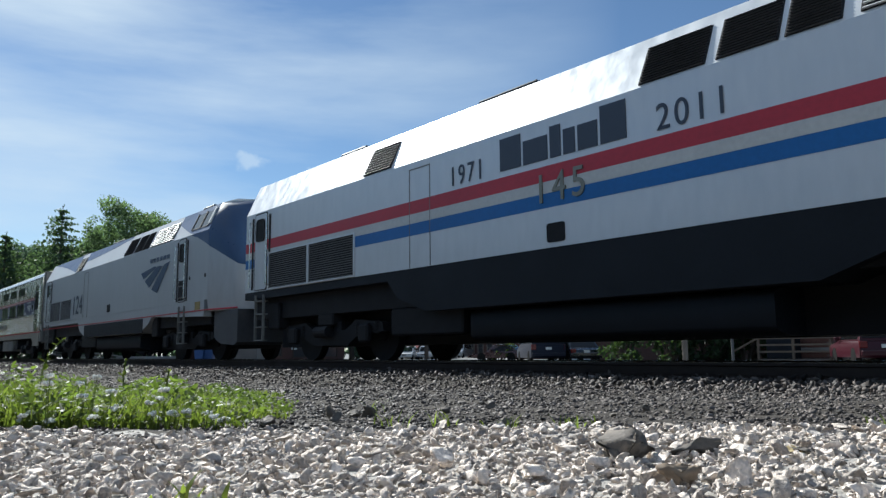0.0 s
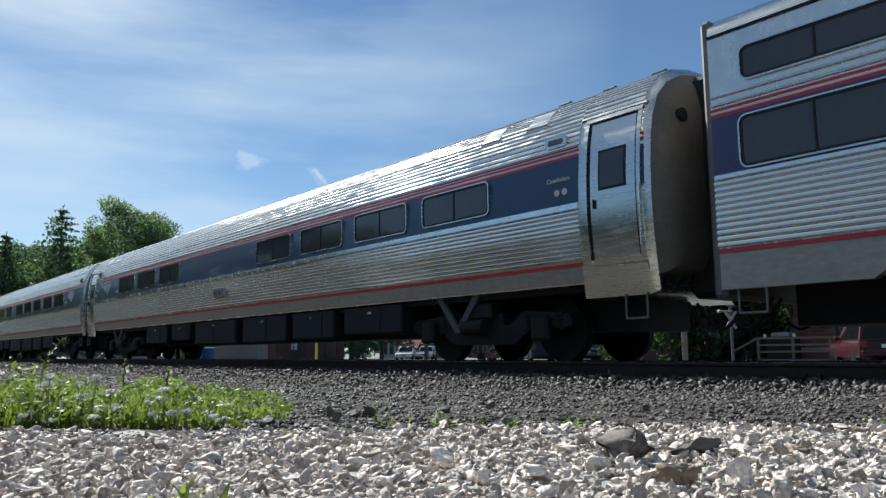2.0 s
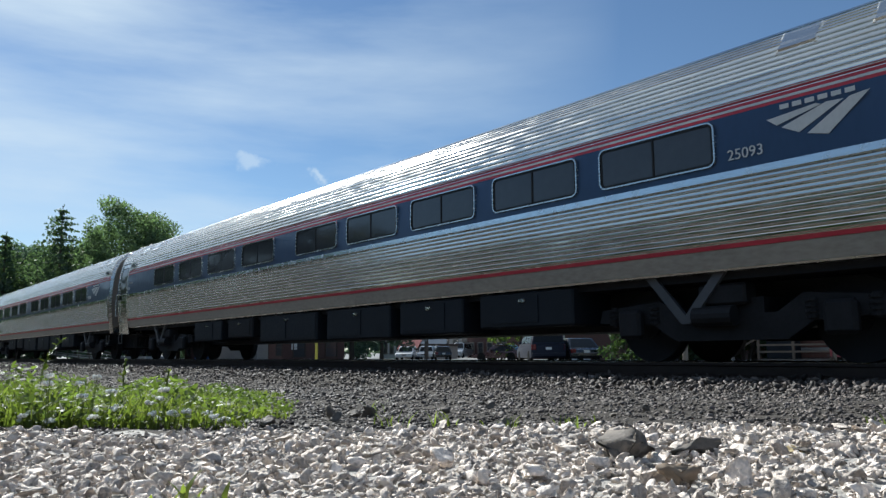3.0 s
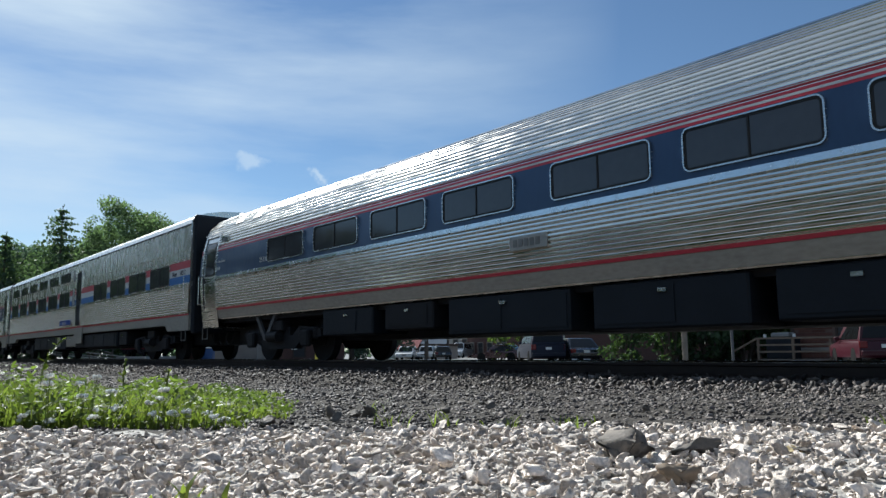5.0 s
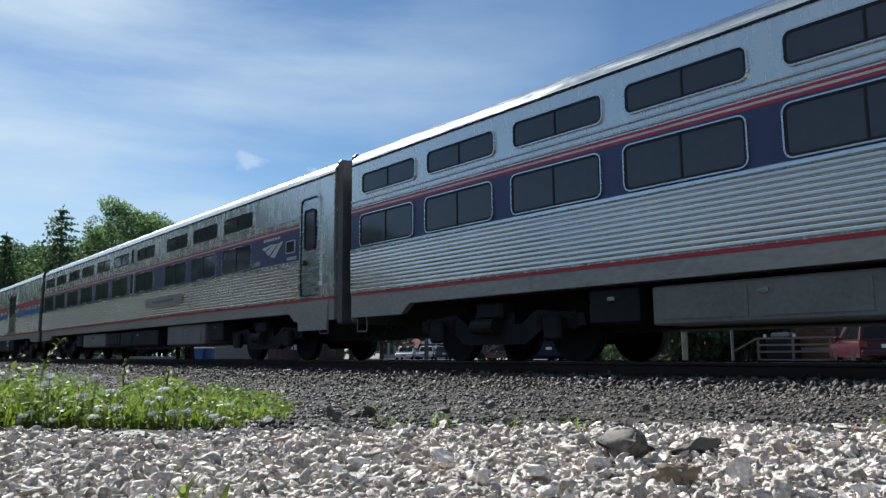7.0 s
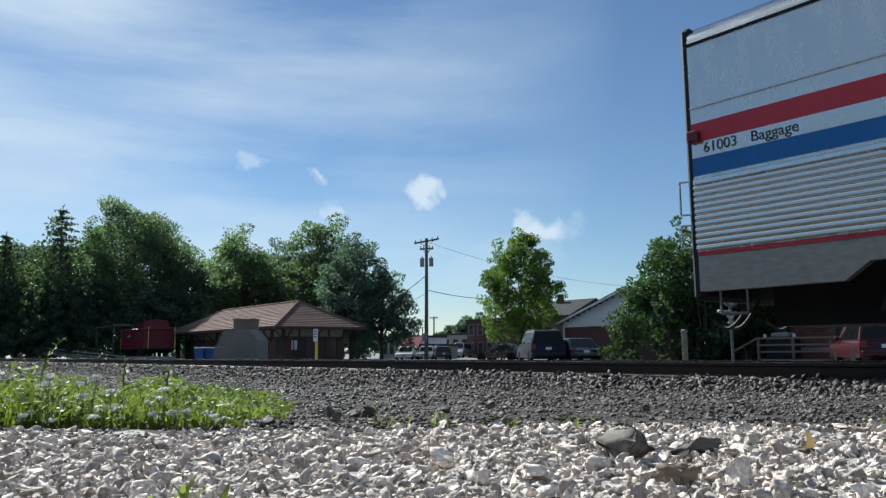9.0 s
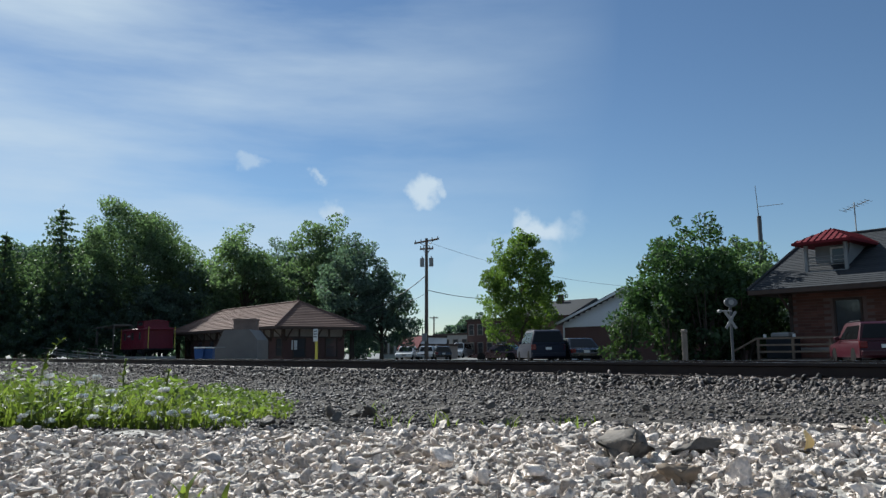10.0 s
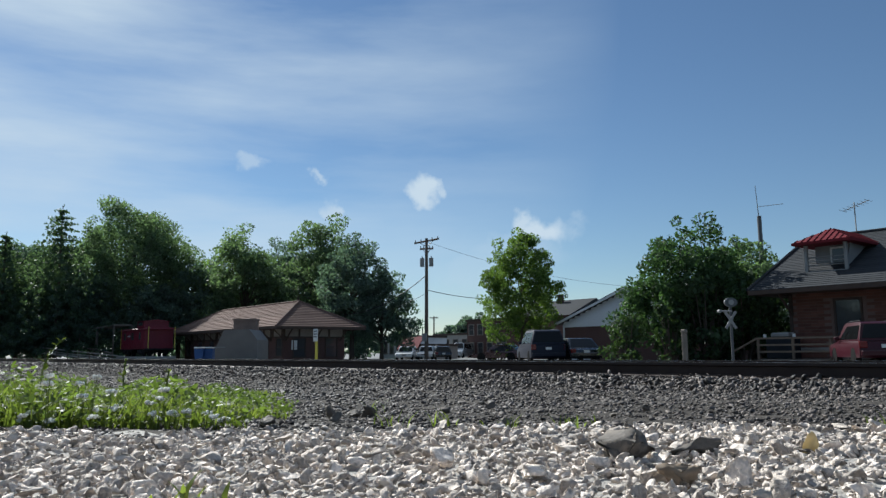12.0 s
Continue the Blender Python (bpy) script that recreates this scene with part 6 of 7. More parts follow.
def hip_roof(parent, x0, x1, y0, y1, ze, zr, inset, mat, rows, thick=0.055, overhang_name="roof"):
    """A hipped roof laid in courses of shingle, with a fascia."""
    ym = (y0 + y1) / 2
    bm = bmesh.new()
    A = [bm.verts.new(p) for p in ((x0, y0, ze), (x1, y0, ze), (x1, y1, ze), (x0, y1, ze))]
    B = [bm.verts.new(p) for p in ((x0 + inset, ym, zr), (x1 - inset, ym, zr))]
    bm.faces.new((A[0], A[1], B[1], B[0])), bm.faces.new((A[1], A[2], B[1])), bm.faces.new((A[2], A[3], B[0], B[1])), bm.faces.new((A[3], A[0], B[0])), bm.faces.new(A)
    roof = part(overhang_name, bm, mat, parent)
    for i in range(rows):
        f0, f1 = i / rows, (i + 1) / rows
        def lev(f, o):
            return (x0 + inset * f, x1 - inset * f, y0 + (ym - y0) * f, y1 + (ym - y1) * f, ze + (zr - ze) * f + o)
        a, b = lev(f0, thick + 0.005), lev(min(f1, 0.995), 0.006)
        c = bmesh.new()
        lo = [c.verts.new(p) for p in ((a[0], a[2], a[4]), (a[1], a[2], a[4]), (a[1], a[3], a[4]), (a[0], a[3], a[4]))]
        dn = [c.verts.new(p) for p in ((a[0], a[2], a[4] - thick), (a[1], a[2], a[4] - thick), (a[1], a[3], a[4] - thick), (a[0], a[3], a[4] - thick))]
        hi = [c.verts.new(p) for p in ((b[0], b[2], b[4]), (b[1], b[2], b[4]), (b[1], b[3], b[4]), (b[0], b[3], b[4]))]
        for k in range(4):
            c.faces.new((lo[k], lo[(k + 1) % 4], hi[(k + 1) % 4], hi[k])), c.faces.new((lo[k], lo[(k + 1) % 4], dn[(k + 1) % 4], dn[k]))
        part("shingle_course", c, mat, roof)
    for p, q in (((x0, y0, ze), (x0 + inset, ym, zr)), ((x1, y0, ze), (x1 - inset, ym, zr)), ((x0 + inset, ym, zr), (x1 - inset, ym, zr)), ((x1, y1, ze), (x1 - inset, ym, zr))):
        part("ridge_cap", rod(bmesh.new(), Vector(p) + Vector((0, 0, 0.04)), Vector(q) + Vector((0, 0, 0.05)), 0.09, n=6), mat, roof)
    for p, q in (((x0, y0), (x1, y0)), ((x1, y0), (x1, y1)), ((x0, y0), (x0, y1)), ((x0, y1), (x1, y1))):
        part("fascia", bx(min(p[0], q[0]) - 0.03, max(p[0], q[0]) + 0.03, min(p[1], q[1]) - 0.03, max(p[1], q[1]) + 0.03, ze - 0.2, ze), BROWN, roof)
    return roof


def sash(parent, x0, x1, y, z0, z1, mat, facing="y", door=False):
    """A framed opening with glass standing in a wall facing -y (or +x)."""
    def b(a0, a1, o0, o1, c0, c1):
        return bx(a0, a1, y + o0, y + o1, c0, c1) if facing == "y" else bx(y - o1, y - o0, a0, a1, c0, c1)
    fr = bmesh.new()
    for q in ((x0 - 0.09, x1 + 0.09, z1, z1 + 0.1), (x0 - 0.09, x0, z0, z1), (x1, x1 + 0.09, z0, z1), (x0 - 0.12, x1 + 0.12, z0 - 0.08, z0)):
        if facing == "y":
            box(fr, q[0], q[1], y - 0.06, y + 0.03, q[2], q[3])
        else:
            box(fr, y - 0.03, y + 0.06, q[0], q[1], q[2], q[3])
    w = part("door" if door else "window", fr, mat, parent)
    part("pane", b(x0, x1, -0.01, 0.02, z0, z1), GLASS, w)
    part("glazing_bar", b(x0, x1, -0.03, 0.0, (z0 + z1) / 2 - 0.025, (z0 + z1) / 2 + 0.025), mat, w)
    return w


def bracket(parent, x, y, z, out=1.1):
    bm = bmesh.new()
    rod(bm, (x, y, z - 1.0), (x, y - out, z - 0.05), 0.06, n=6)
    rod(bm, (x, y, z - 0.06), (x, y - out, z - 0.06), 0.06, n=6)
    rod(bm, (x, y - 0.03, z - 1.1), (x, y - 0.03, z), 0.06, n=6)
    part("bracket", bm, BROWN, parent, "timber eave bracket")


def station_left():
    s = thing("station_building", "low brick station with a brown hipped shingle roof", "building", m=pose(-0.5, 0, -0.5))
    x0, x1, y0, y1, ze = -77.0, -53.4, 27.4, 35.8, 2.78
    hip_roof(s, x0, x1, y0, y1, ze, 5.05, 4.0, SHINGLE, 15)
    wx0, wx1, wy0, wy1 = x0 + 1.3, x1 - 1.3, y0 + 1.3, y1 - 1.3
    part("wall", bx(wx0, wx1, wy0, wy1, -0.6, 2.0), FAR_BRICK, s, "dark brick wall")
    part("frieze", bx(wx0 + 0.02, wx1 - 0.02, wy0 + 0.02, wy1 - 0.02, 2.0, 2.62), CREAM, s, "pale stucco frieze")
    part("string_course", bx(wx0 - 0.05, wx1 + 0.05, wy0 - 0.05, wy1 + 0.05, 1.93, 2.02), BROWN, s)
    for i in range(14):
        x = wx0 + 0.1 + i * (wx1 - wx0 - 0.2) / 13
        part("timber_stud", bx(x - 0.07, x + 0.07, wy0 - 0.04, wy0 + 0.03, 2.02, 2.62), BROWN, s)
    for i in range(5):
        y = wy0 + 0.1 + i * (wy1 - wy0 - 0.2) / 4
        part("timber_stud", bx(wx1 - 0.03, wx1 + 0.04, y - 0.07, y + 0.07, 2.02, 2.62), BROWN, s)
    for x in (-74.5, -71.6, -68.8, -66.0, -63.2, -60.4, -57.6, -55.2):
        sash(s, x - 0.5, x + 0.4, wy0, 0.5, 1.85, BROWN)
        bracket(s, x + 0.9, wy0, 2.7)
    for y in (30.2, 33.2):
        sash(s, y - 0.5, y + 0.5, wx1, 0.4, 1.85, BROWN, "x")
    for y in (29.0, 31.7, 34.1):
        bm = rod(bmesh.new(), (wx1, y, 1.7), (wx1 + 1.1, y, 2.68), 0.06, n=6)
        part("bracket", bm, BROWN, s)
    part("finial", rod(bmesh.new(), (x1 - 4.0, 31.5, 5.0), (x1 - 4.0, 31.5, 5.6), 0.07, 0.02, 8), BROWN, s)
    # notice on the wall
    part("wall_notice", bx(wx1 + 0.0, wx1 + 0.03, 29.5, 30.0, 0.95, 1.7), SIGN_WHITE, s, "small white notice")
    n = thing("signboard", "white sign on a yellow post", "sign", m=pose(0, 0, -0.45))
    x, y = at_rd(-9.25, 55)
    g = gz(x, y)
    part("post", bx(x - 0.07, x + 0.07, y - 0.07, y + 0.07, g, 1.6), YELLOW, n)
    part("board", bx(x - 0.3, x + 0.3, y - 0.1, y - 0.07, 1.45, 2.35), SIGN_WHITE, n)
    b = bmesh.new()
    for z in (2.15, 1.95, 1.75):
        box(b, x - 0.22, x + 0.22, y - 0.105, y - 0.1, z, z + 0.07)
    part("writing_bar", b, DARK_TEXT, n, "plain bars of unreadable lettering")


def grey_shed():
    s = thing("equipment_shelter", "grey metal shelter with sloped shoulders beside the track", "shelter", m=pose(0, 0, -0.42))
    x0, y0 = at_rd(-13.75, 50.5)
    z = gz(x0, y0)
    pts = [(-1.5, z), (-1.5, z + 1.35), (-1.42, z + 1.5), (-0.95, 2.15), (0.75, 2.2), (1.3, 1.5), (1.3, z)]
    bm = prism(bmesh.new(), pts, 0, 3.2, "y")
    m = Matrix.Translation((x0, y0, 0)) @ Matrix.Rotation(math.atan2(SIDEWAYS.y, SIDEWAYS.x), 4, "Z")
    bm.transform(m)
    part("shell", bm, SHED_METAL, s)
    bk = bx(-1.25, 0.35, 3.4, 4.2, z, 3.0)
    box(bk, -1.32, 0.42, 3.33, 4.27, 2.86, 2.95)
    bk.transform(m)
    solid("brick_flue", bk, FLUE_BRICK, "squat brick flue standing behind the shelter", "flue", m=pose(0, 0, -0.35))
    r = bx(-1.56, -0.8, -0.04, 0.0, 1.0, 1.06)
    r.transform(m)
    part("rim", r, GREY_METAL, s)
    for k, (dr, dd) in enumerate(((-17.35, 54), (-16.75, 54.3))):
        x, y = at_rd(dr, dd)
        b = thing("waste_bin", "blue plastic wheeled bin with a pale lid", "bin", "bins by the shelter", m=pose(x, y, gz(x, y), 0, 0, -40))
        part("bin_body", prism(bmesh.new(), [(-0.26, 0.0), (0.26, 0.0), (0.33, 1.0), (-0.33, 1.0)], -0.3, 0.3), BLUE_PLASTIC, b)
        part("lid", bx(-0.36, 0.36, -0.35, 0.35, 1.0, 1.1, bevel=0.03), SIGN_WHITE, b)


def caboose():
    x, y = at_rd(-29.6, 75.5)
    c = thing("caboose", "faded red wooden caboose on display", "caboose", m=pose(x, y, 0.0))
    part("body", bx(-3.6, 3.4, -1.4, 1.4, 0.7, 2.6, bevel=0.04), CABOOSE_RED, c)
    part("roof", prism(bmesh.new(), [(-1.55, 2.56), (-1.0, 2.74), (0, 2.82), (1.0, 2.74), (1.55, 2.56)], -4.1, 4.1), CABOOSE_RED, c)
    part("cupola", bx(0.6, 2.6, -1.2, 1.2, 2.7, 3.4, bevel=0.03), CABOOSE_RED, c)
    part("cupola_roof", prism(bmesh.new(), [(-1.4, 3.38), (0, 3.55), (1.4, 3.38)], 0.4, 2.8), CABOOSE_RED, c)
    for i in range(14):
        part("board_batten", bx(-3.5 + i * 0.5, -3.46 + i * 0.5, -1.43, -1.39, 0.75, 2.7), CABOOSE_RED, c)
    for a in (-2.4, 0.0, 2.2):
        part("window", bx(a - 0.3, a + 0.3, -1.43, -1.4, 1.6, 2.3), GLASS, c)
    part("cupola_window", bx(1.0, 2.2, -1.23, -1.2, 2.95, 3.28), GLASS, c)
    bars(c, -1.6, -0.7, 1.9, 0.18, SIGN_WHITE, -1.41, 3)
    for e in (-1, 1):
        part("platform", bx(min(e * 3.5, e * 4.3), max(e * 3.5, e * 4.3), -1.3, 1.3, 0.62, 0.75), BLACK, c)
        for yy in (-1.25, 1.25):
            part("handrail", rod(bmesh.new(), (e * 4.2, yy, 0.7), (e * 4.2, yy, 2.8), 0.035, n=6), YELLOW, c, "yellow handrail")
        make_bogie(c, e * 2.3, 0.42, 1.5)
    solid("plinth", bx(-4.4, 4.8, -1.6, 1.2, -0.9, 0.5), CONCRETE, "low concrete plinth under the caboose", "plinth", m=pose(x, y, -0.5))
    # boarded ramp and canopy beside it
    rp = thing("timber_ramp", "bleached timber ramp with railings", "ramp", m=pose(0, 0, -0.6))
    a, b = Vector((*at_rd(-42.0, 78), 1.1)), Vector((*at_rd(-31.2, 74), 0.05))
    side = Vector((0.6, 0.75, 0)) * 1.2
    for i in range(24):
        p0, p1 = a.lerp(b, i / 24), a.lerp(b, (i + 0.8) / 24)
        bm = bmesh.new()
        vs = [bm.verts.new(q) for q in (p0, p1, p1 + side, p0 + side)]
        ws = [bm.verts.new(q - Vector((0, 0, 0.06))) for q in (p0, p1, p1 + side, p0 + side)]
        bm.faces.new(vs), bm.faces.new(ws)
        for k in range(4):
            bm.faces.new((vs[k], vs[(k + 1) % 4], ws[(k + 1) % 4], ws[k]))
        part("plank", bm, RAMP_WOOD, rp)
        if i % 3 == 0:
            part("post", rod(bmesh.new(), p0 - Vector((0, 0, 0.9)), p0 + Vector((0, 0, 0.55)), 0.05, n=6), PALE_WOOD, rp)
    for o in (0.55, 0.25):
        part("rail", rod(bmesh.new(), a + Vector((0, 0, o)), b + Vector((0, 0, o)), 0.045, n=6), RAMP_WOOD, rp)
    cn = thing("platform_canopy", "grey open shelter roof on posts", "shelter", m=pose(0, 0, -0.6))
    a, b = Vector((*at_rd(-39.0, 81), 3.45)), Vector((*at_rd(-34.5, 79.0), 3.95))
    bm = bmesh.new()
    sd = Vector((0.6, 0.75, 0)) * 2
    vs = [bm.verts.new(q) for q in (a, b, b + sd, a + sd)]
    ws = [bm.verts.new(q - Vector((0, 0, 0.16))) for q in (a, b, b + sd, a + sd)]
    bm.faces.new(vs), bm.faces.new(ws)
    for k in range(4):
        bm.faces.new((vs[k], vs[(k + 1) % 4], ws[(k + 1) % 4], ws[k]))
    part("roof", bm, GREY_WOOD, cn)
    for q in (a, b, a.lerp(b, 0.5), a + sd, b + sd):
        part("post", bx(q.x - 0.06, q.x + 0.06, q.y - 0.06, q.y + 0.06, -0.4, q.z - 0.15), GREY_WOOD, cn)
    part("deck_edge", rod(bmesh.new(), Vector((a.x, a.y, 1.7)), Vector((b.x + 3, b.y - 1, 0.95)), 0.09, n=6), GREY_WOOD, cn)


def station_right():
    s = thing("station_house", "brick station with dark shingle roof and red-roofed dormer", "building", m=pose(0, 0, -0.3))
    x0, x1, y0, y1, ze, zr = -18.5, 1.5, 34.1, 46.1, 3.2, 6.2
    hip_roof(s, x0, x1, y0, y1, ze, zr, 0.3, SLATE, 30, 0.018)
    wx0, wx1, wy0, wy1 = x0 + 1.35, x1 - 1.35, y0 + 1.35, y1 - 1.35
    back = part("wall", bx(wx0, wx1, wy0, wy1, -0.7, 3.1), MORTAR, s, "brick wall")
    part("soffit", bx(x0 + 0.05, x1 - 0.05, y0 + 0.05, y1 - 0.05, 3.0, 3.06), BROWN, s)
    # brick faces of the front, in courses
    brick = finish(bx(-0.30, 0.30, -0.018, 0.01, -0.062, 0.062), "brick", BRICK)
    rnd = random.Random(9)
    for k in range(24):
        z = -0.3 + k * 0.141
        for i in range(12):
            xx = wx0 + 0.32 + (0.31 if k % 2 else 0) + i * 0.62
            if -15.4 < xx < -13.6 and z < 2.75 or xx > -9.6:
                continue
            b = new("brick", brick)
            b.parent, b.location = back, (xx, wy0 - 0.004, z)
    sash(s, -15.05, -14.0, wy0, -0.2, 2.6, BROWN, door=True)
    sash(s, -9.6, -8.2, wy0, 0.3, 2.4, CREAM)
    for x in (wx0 + 0.1, -12.3, -7.6):
        bracket(s, x, wy0, 3.02, 1.2)
    part("water_table", bx(wx0 - 0.05, wx1 + 0.05, wy0 - 0.06, wy0, 0.35, 0.5), CREAM, s)
    part("corner_post", bx(wx0 - 0.04, wx0 + 0.12, wy0 - 0.04, wy0 + 0.1, -0.5, 2.9), BROWN, s)
    # dormer with a recessed balcony and a hipped front
    dx0, dx1, dy0 = -16.35, -14.55, 35.7
    d = part("dormer", bx(dx0 + 0.06, dx1 - 0.06, dy0 + 0.9, dy0 + 4.6, 4.0, 5.36), GREY_METAL, s, "grey dormer with an open balcony")
    part("dormer_cheek", prism(bmesh.new(), [(dy0 + 0.05, 4.1), (dy0 + 0.95, 4.55), (dy0 + 0.95, 5.36), (dy0 + 0.62, 5.36)], dx1 - 0.08, dx1, "x"), GREY_METAL, d)
    for x in (dx0, dx1):
        part("dormer_post", bx(x - 0.07, x + 0.07, dy0, dy0 + 0.14, 4.0, 5.36), GREY_METAL, d)
    part("dormer_door", bx(dx0 + 0.85, dx0 + 1.4, dy0 + 0.87, dy0 + 0.9, 4.2, 5.1), GLASS, d)
    part("dormer_frame", ring(bmesh.new(), rounded(dx0 + 0.77, dx0 + 1.48, 4.12, 5.18, 0.02), rounded(dx0 + 0.85, dx0 + 1.4, 4.2, 5.1, 0.02), dy0 + 0.84, dy0 + 0.9), SIGN_WHITE, d)
    for z in (4.3, 4.5, 4.68):
        part("balcony_rail", rod(bmesh.new(), (dx0, dy0 + 0.07, z), (dx1, dy0 + 0.07, z), 0.022, n=6), GREY_METAL, d)
    part("balcony_floor", bx(dx0 - 0.05, dx1 + 0.05, dy0 - 0.03, dy0 + 1.0, 3.92, 4.03), GREY_METAL, d)
    hx0, hx1, hy0, hy1, hm = dx0 - 0.42, dx1 + 0.42, dy0 - 0.42, dy0 + 5.2, (dx0 + dx1) / 2
    rf = bmesh.new()
    A = [rf.verts.new(p) for p in ((hx0, hy0, 5.4), (hx1, hy0, 5.4), (hx1, hy1, 5.4), (hx0, hy1, 5.4))]
    B = [rf.verts.new(p) for p in ((hm, hy0 + 1.25, 6.08), (hm, hy1, 6.08))]
    rf.faces.new((A[0], A[1], B[0])), rf.faces.new((A[1], A[2], B[1], B[0])), rf.faces.new((A[2], A[3], B[1])), rf.faces.new((A[3], A[0], B[0], B[1])), rf.faces.new(A)
    rr = part("dormer_roof", rf, RED_METAL, s, "red standing seam metal roof")
    part("dormer_fascia", bx(hx0 - 0.02, hx1 + 0.02, hy0 - 0.02, hy1, 5.28, 5.404), RED_METAL, s)
    for i in range(9):
        x = hx0 + 0.14 + i * (hx1 - hx0 - 0.28) / 8
        f = 1 - abs(x - hm) / (hx1 - hm)
        part("seam", rod(bmesh.new(), (x, hy0, 5.42), (x, hy0 + 1.25 * f, 5.42 + 0.68 * f), 0.022, n=5), RED_METAL, rr)
    for i in range(12):
        y = hy0 + 0.2 + i * 0.45
        f = min(1, (y - hy0) / 1.25)
        for e in (hx0, hx1):
            part("seam", rod(bmesh.new(), (e, y, 5.42), (e + (hm - e) * f, y, 5.42 + 0.68 * f), 0.022, n=5), RED_METAL, rr)
    an = thing("antenna", "thin roof television antenna", "antenna", m=pose(0, 0, -0.3))
    ax, ay = -16.55, 42.2
    bm = rod(bmesh.new(), (ax, ay, 5.6), (ax, ay, 8.2), 0.03, n=6)
    part("mast", bm, GREY_METAL, an)
    part("boom", rod(bmesh.new(), (ax - 0.6, ay, 7.8), (ax + 0.75, ay, 8.2), 0.02, n=6), GREY_METAL, an)
    for k in range(7):
        x = ax - 0.6 + k * 0.22
        part("element", rod(bmesh.new(), (x, ay - 0.5, 7.81 + k * 0.062), (x, ay + 0.5, 7.81 + k * 0.062), 0.012, n=5), GREY_METAL, an)
    wx, wy = at_rd(23.05, 54)
    mast = thing("radio_mast", "slim radio mast with a side arm", "antenna", m=pose(0, 0, -0.45))
    part("pole", rod(bmesh.new(), (wx, wy, gz(wx, wy)), (wx, wy, 10.2), 0.17, 0.15, 10), LOCO_PILOT, mast)
    part("whip", rod(bmesh.new(), (wx, wy, 9.5), (wx - 0.15, wy, 12.5), 0.045, 0.02, 6), GREY_METAL, mast)
    part("side_arm", rod(bmesh.new(), (wx, wy, 10.9), (wx + 1.4, wy + 0.9, 11.0), 0.02, n=6), GREY_METAL, mast)
    # deck with railing and steps
    dk = thing("timber_deck", "weathered timber deck with railing", "deck", m=pose(0, 0, -0.32))
    ddx0, ddx1, dyy = -17.6, -12.2, 33.0
    g = gz(-15, dyy)
    for i in range(16):
        part("board", bx(ddx0, ddx1, dyy + i * 0.145, dyy + i * 0.145 + 0.135, -0.02, 0.02), GREY_WOOD, dk)
    part("skirt_board", bx(ddx0, ddx1, dyy - 0.05, dyy, -0.28, -0.0), PALE_WOOD, dk)
    for x in np.arange(ddx0 + 0.05, ddx1, 1.6):
        part("post", bx(x - 0.05, x + 0.05, dyy - 0.03, dyy + 0.07, g, 0.98), PALE_WOOD, dk)
    for z in (0.35, 0.65, 0.95):
        part("rail", bx(ddx0, ddx1, dyy - 0.06, dyy - 0.02, z - 0.04, z + 0.04), PALE_WOOD, dk)
    for i in range(3):
        part("step", bx(ddx0 - 0.35 - i * 0.3, ddx0 - i * 0.3, dyy, dyy + 1.3, -0.12 - i * 0.1, -0.08 - i * 0.1), GREY_WOOD, dk)
    part("stair_rail", rod(bmesh.new(), (ddx0, dyy, 0.95), (ddx0 - 1.2, dyy, 0.35), 0.05, n=6), PALE_WOOD, dk)
    bq = thing("barbecue_cabinet", "dark covered cabinet standing on the deck", "cabinet", m=pose(0, 0, -0.32))
    part("body", bx(-17.7, -16.4, 34.0, 34.7, 0.02, 1.0, bevel=0.04), SKIRT, bq)
    part("hood", bx(-17.5, -16.6, 34.05, 34.65, 1.0, 1.22, bevel=0.06), GREY_METAL, bq)
    for x in (-17.75, -16.38):
        part("handle", bx(x - 0.05, x + 0.05, 34.0, 34.1, 0.95, 1.15), SIGN_WHITE, bq)


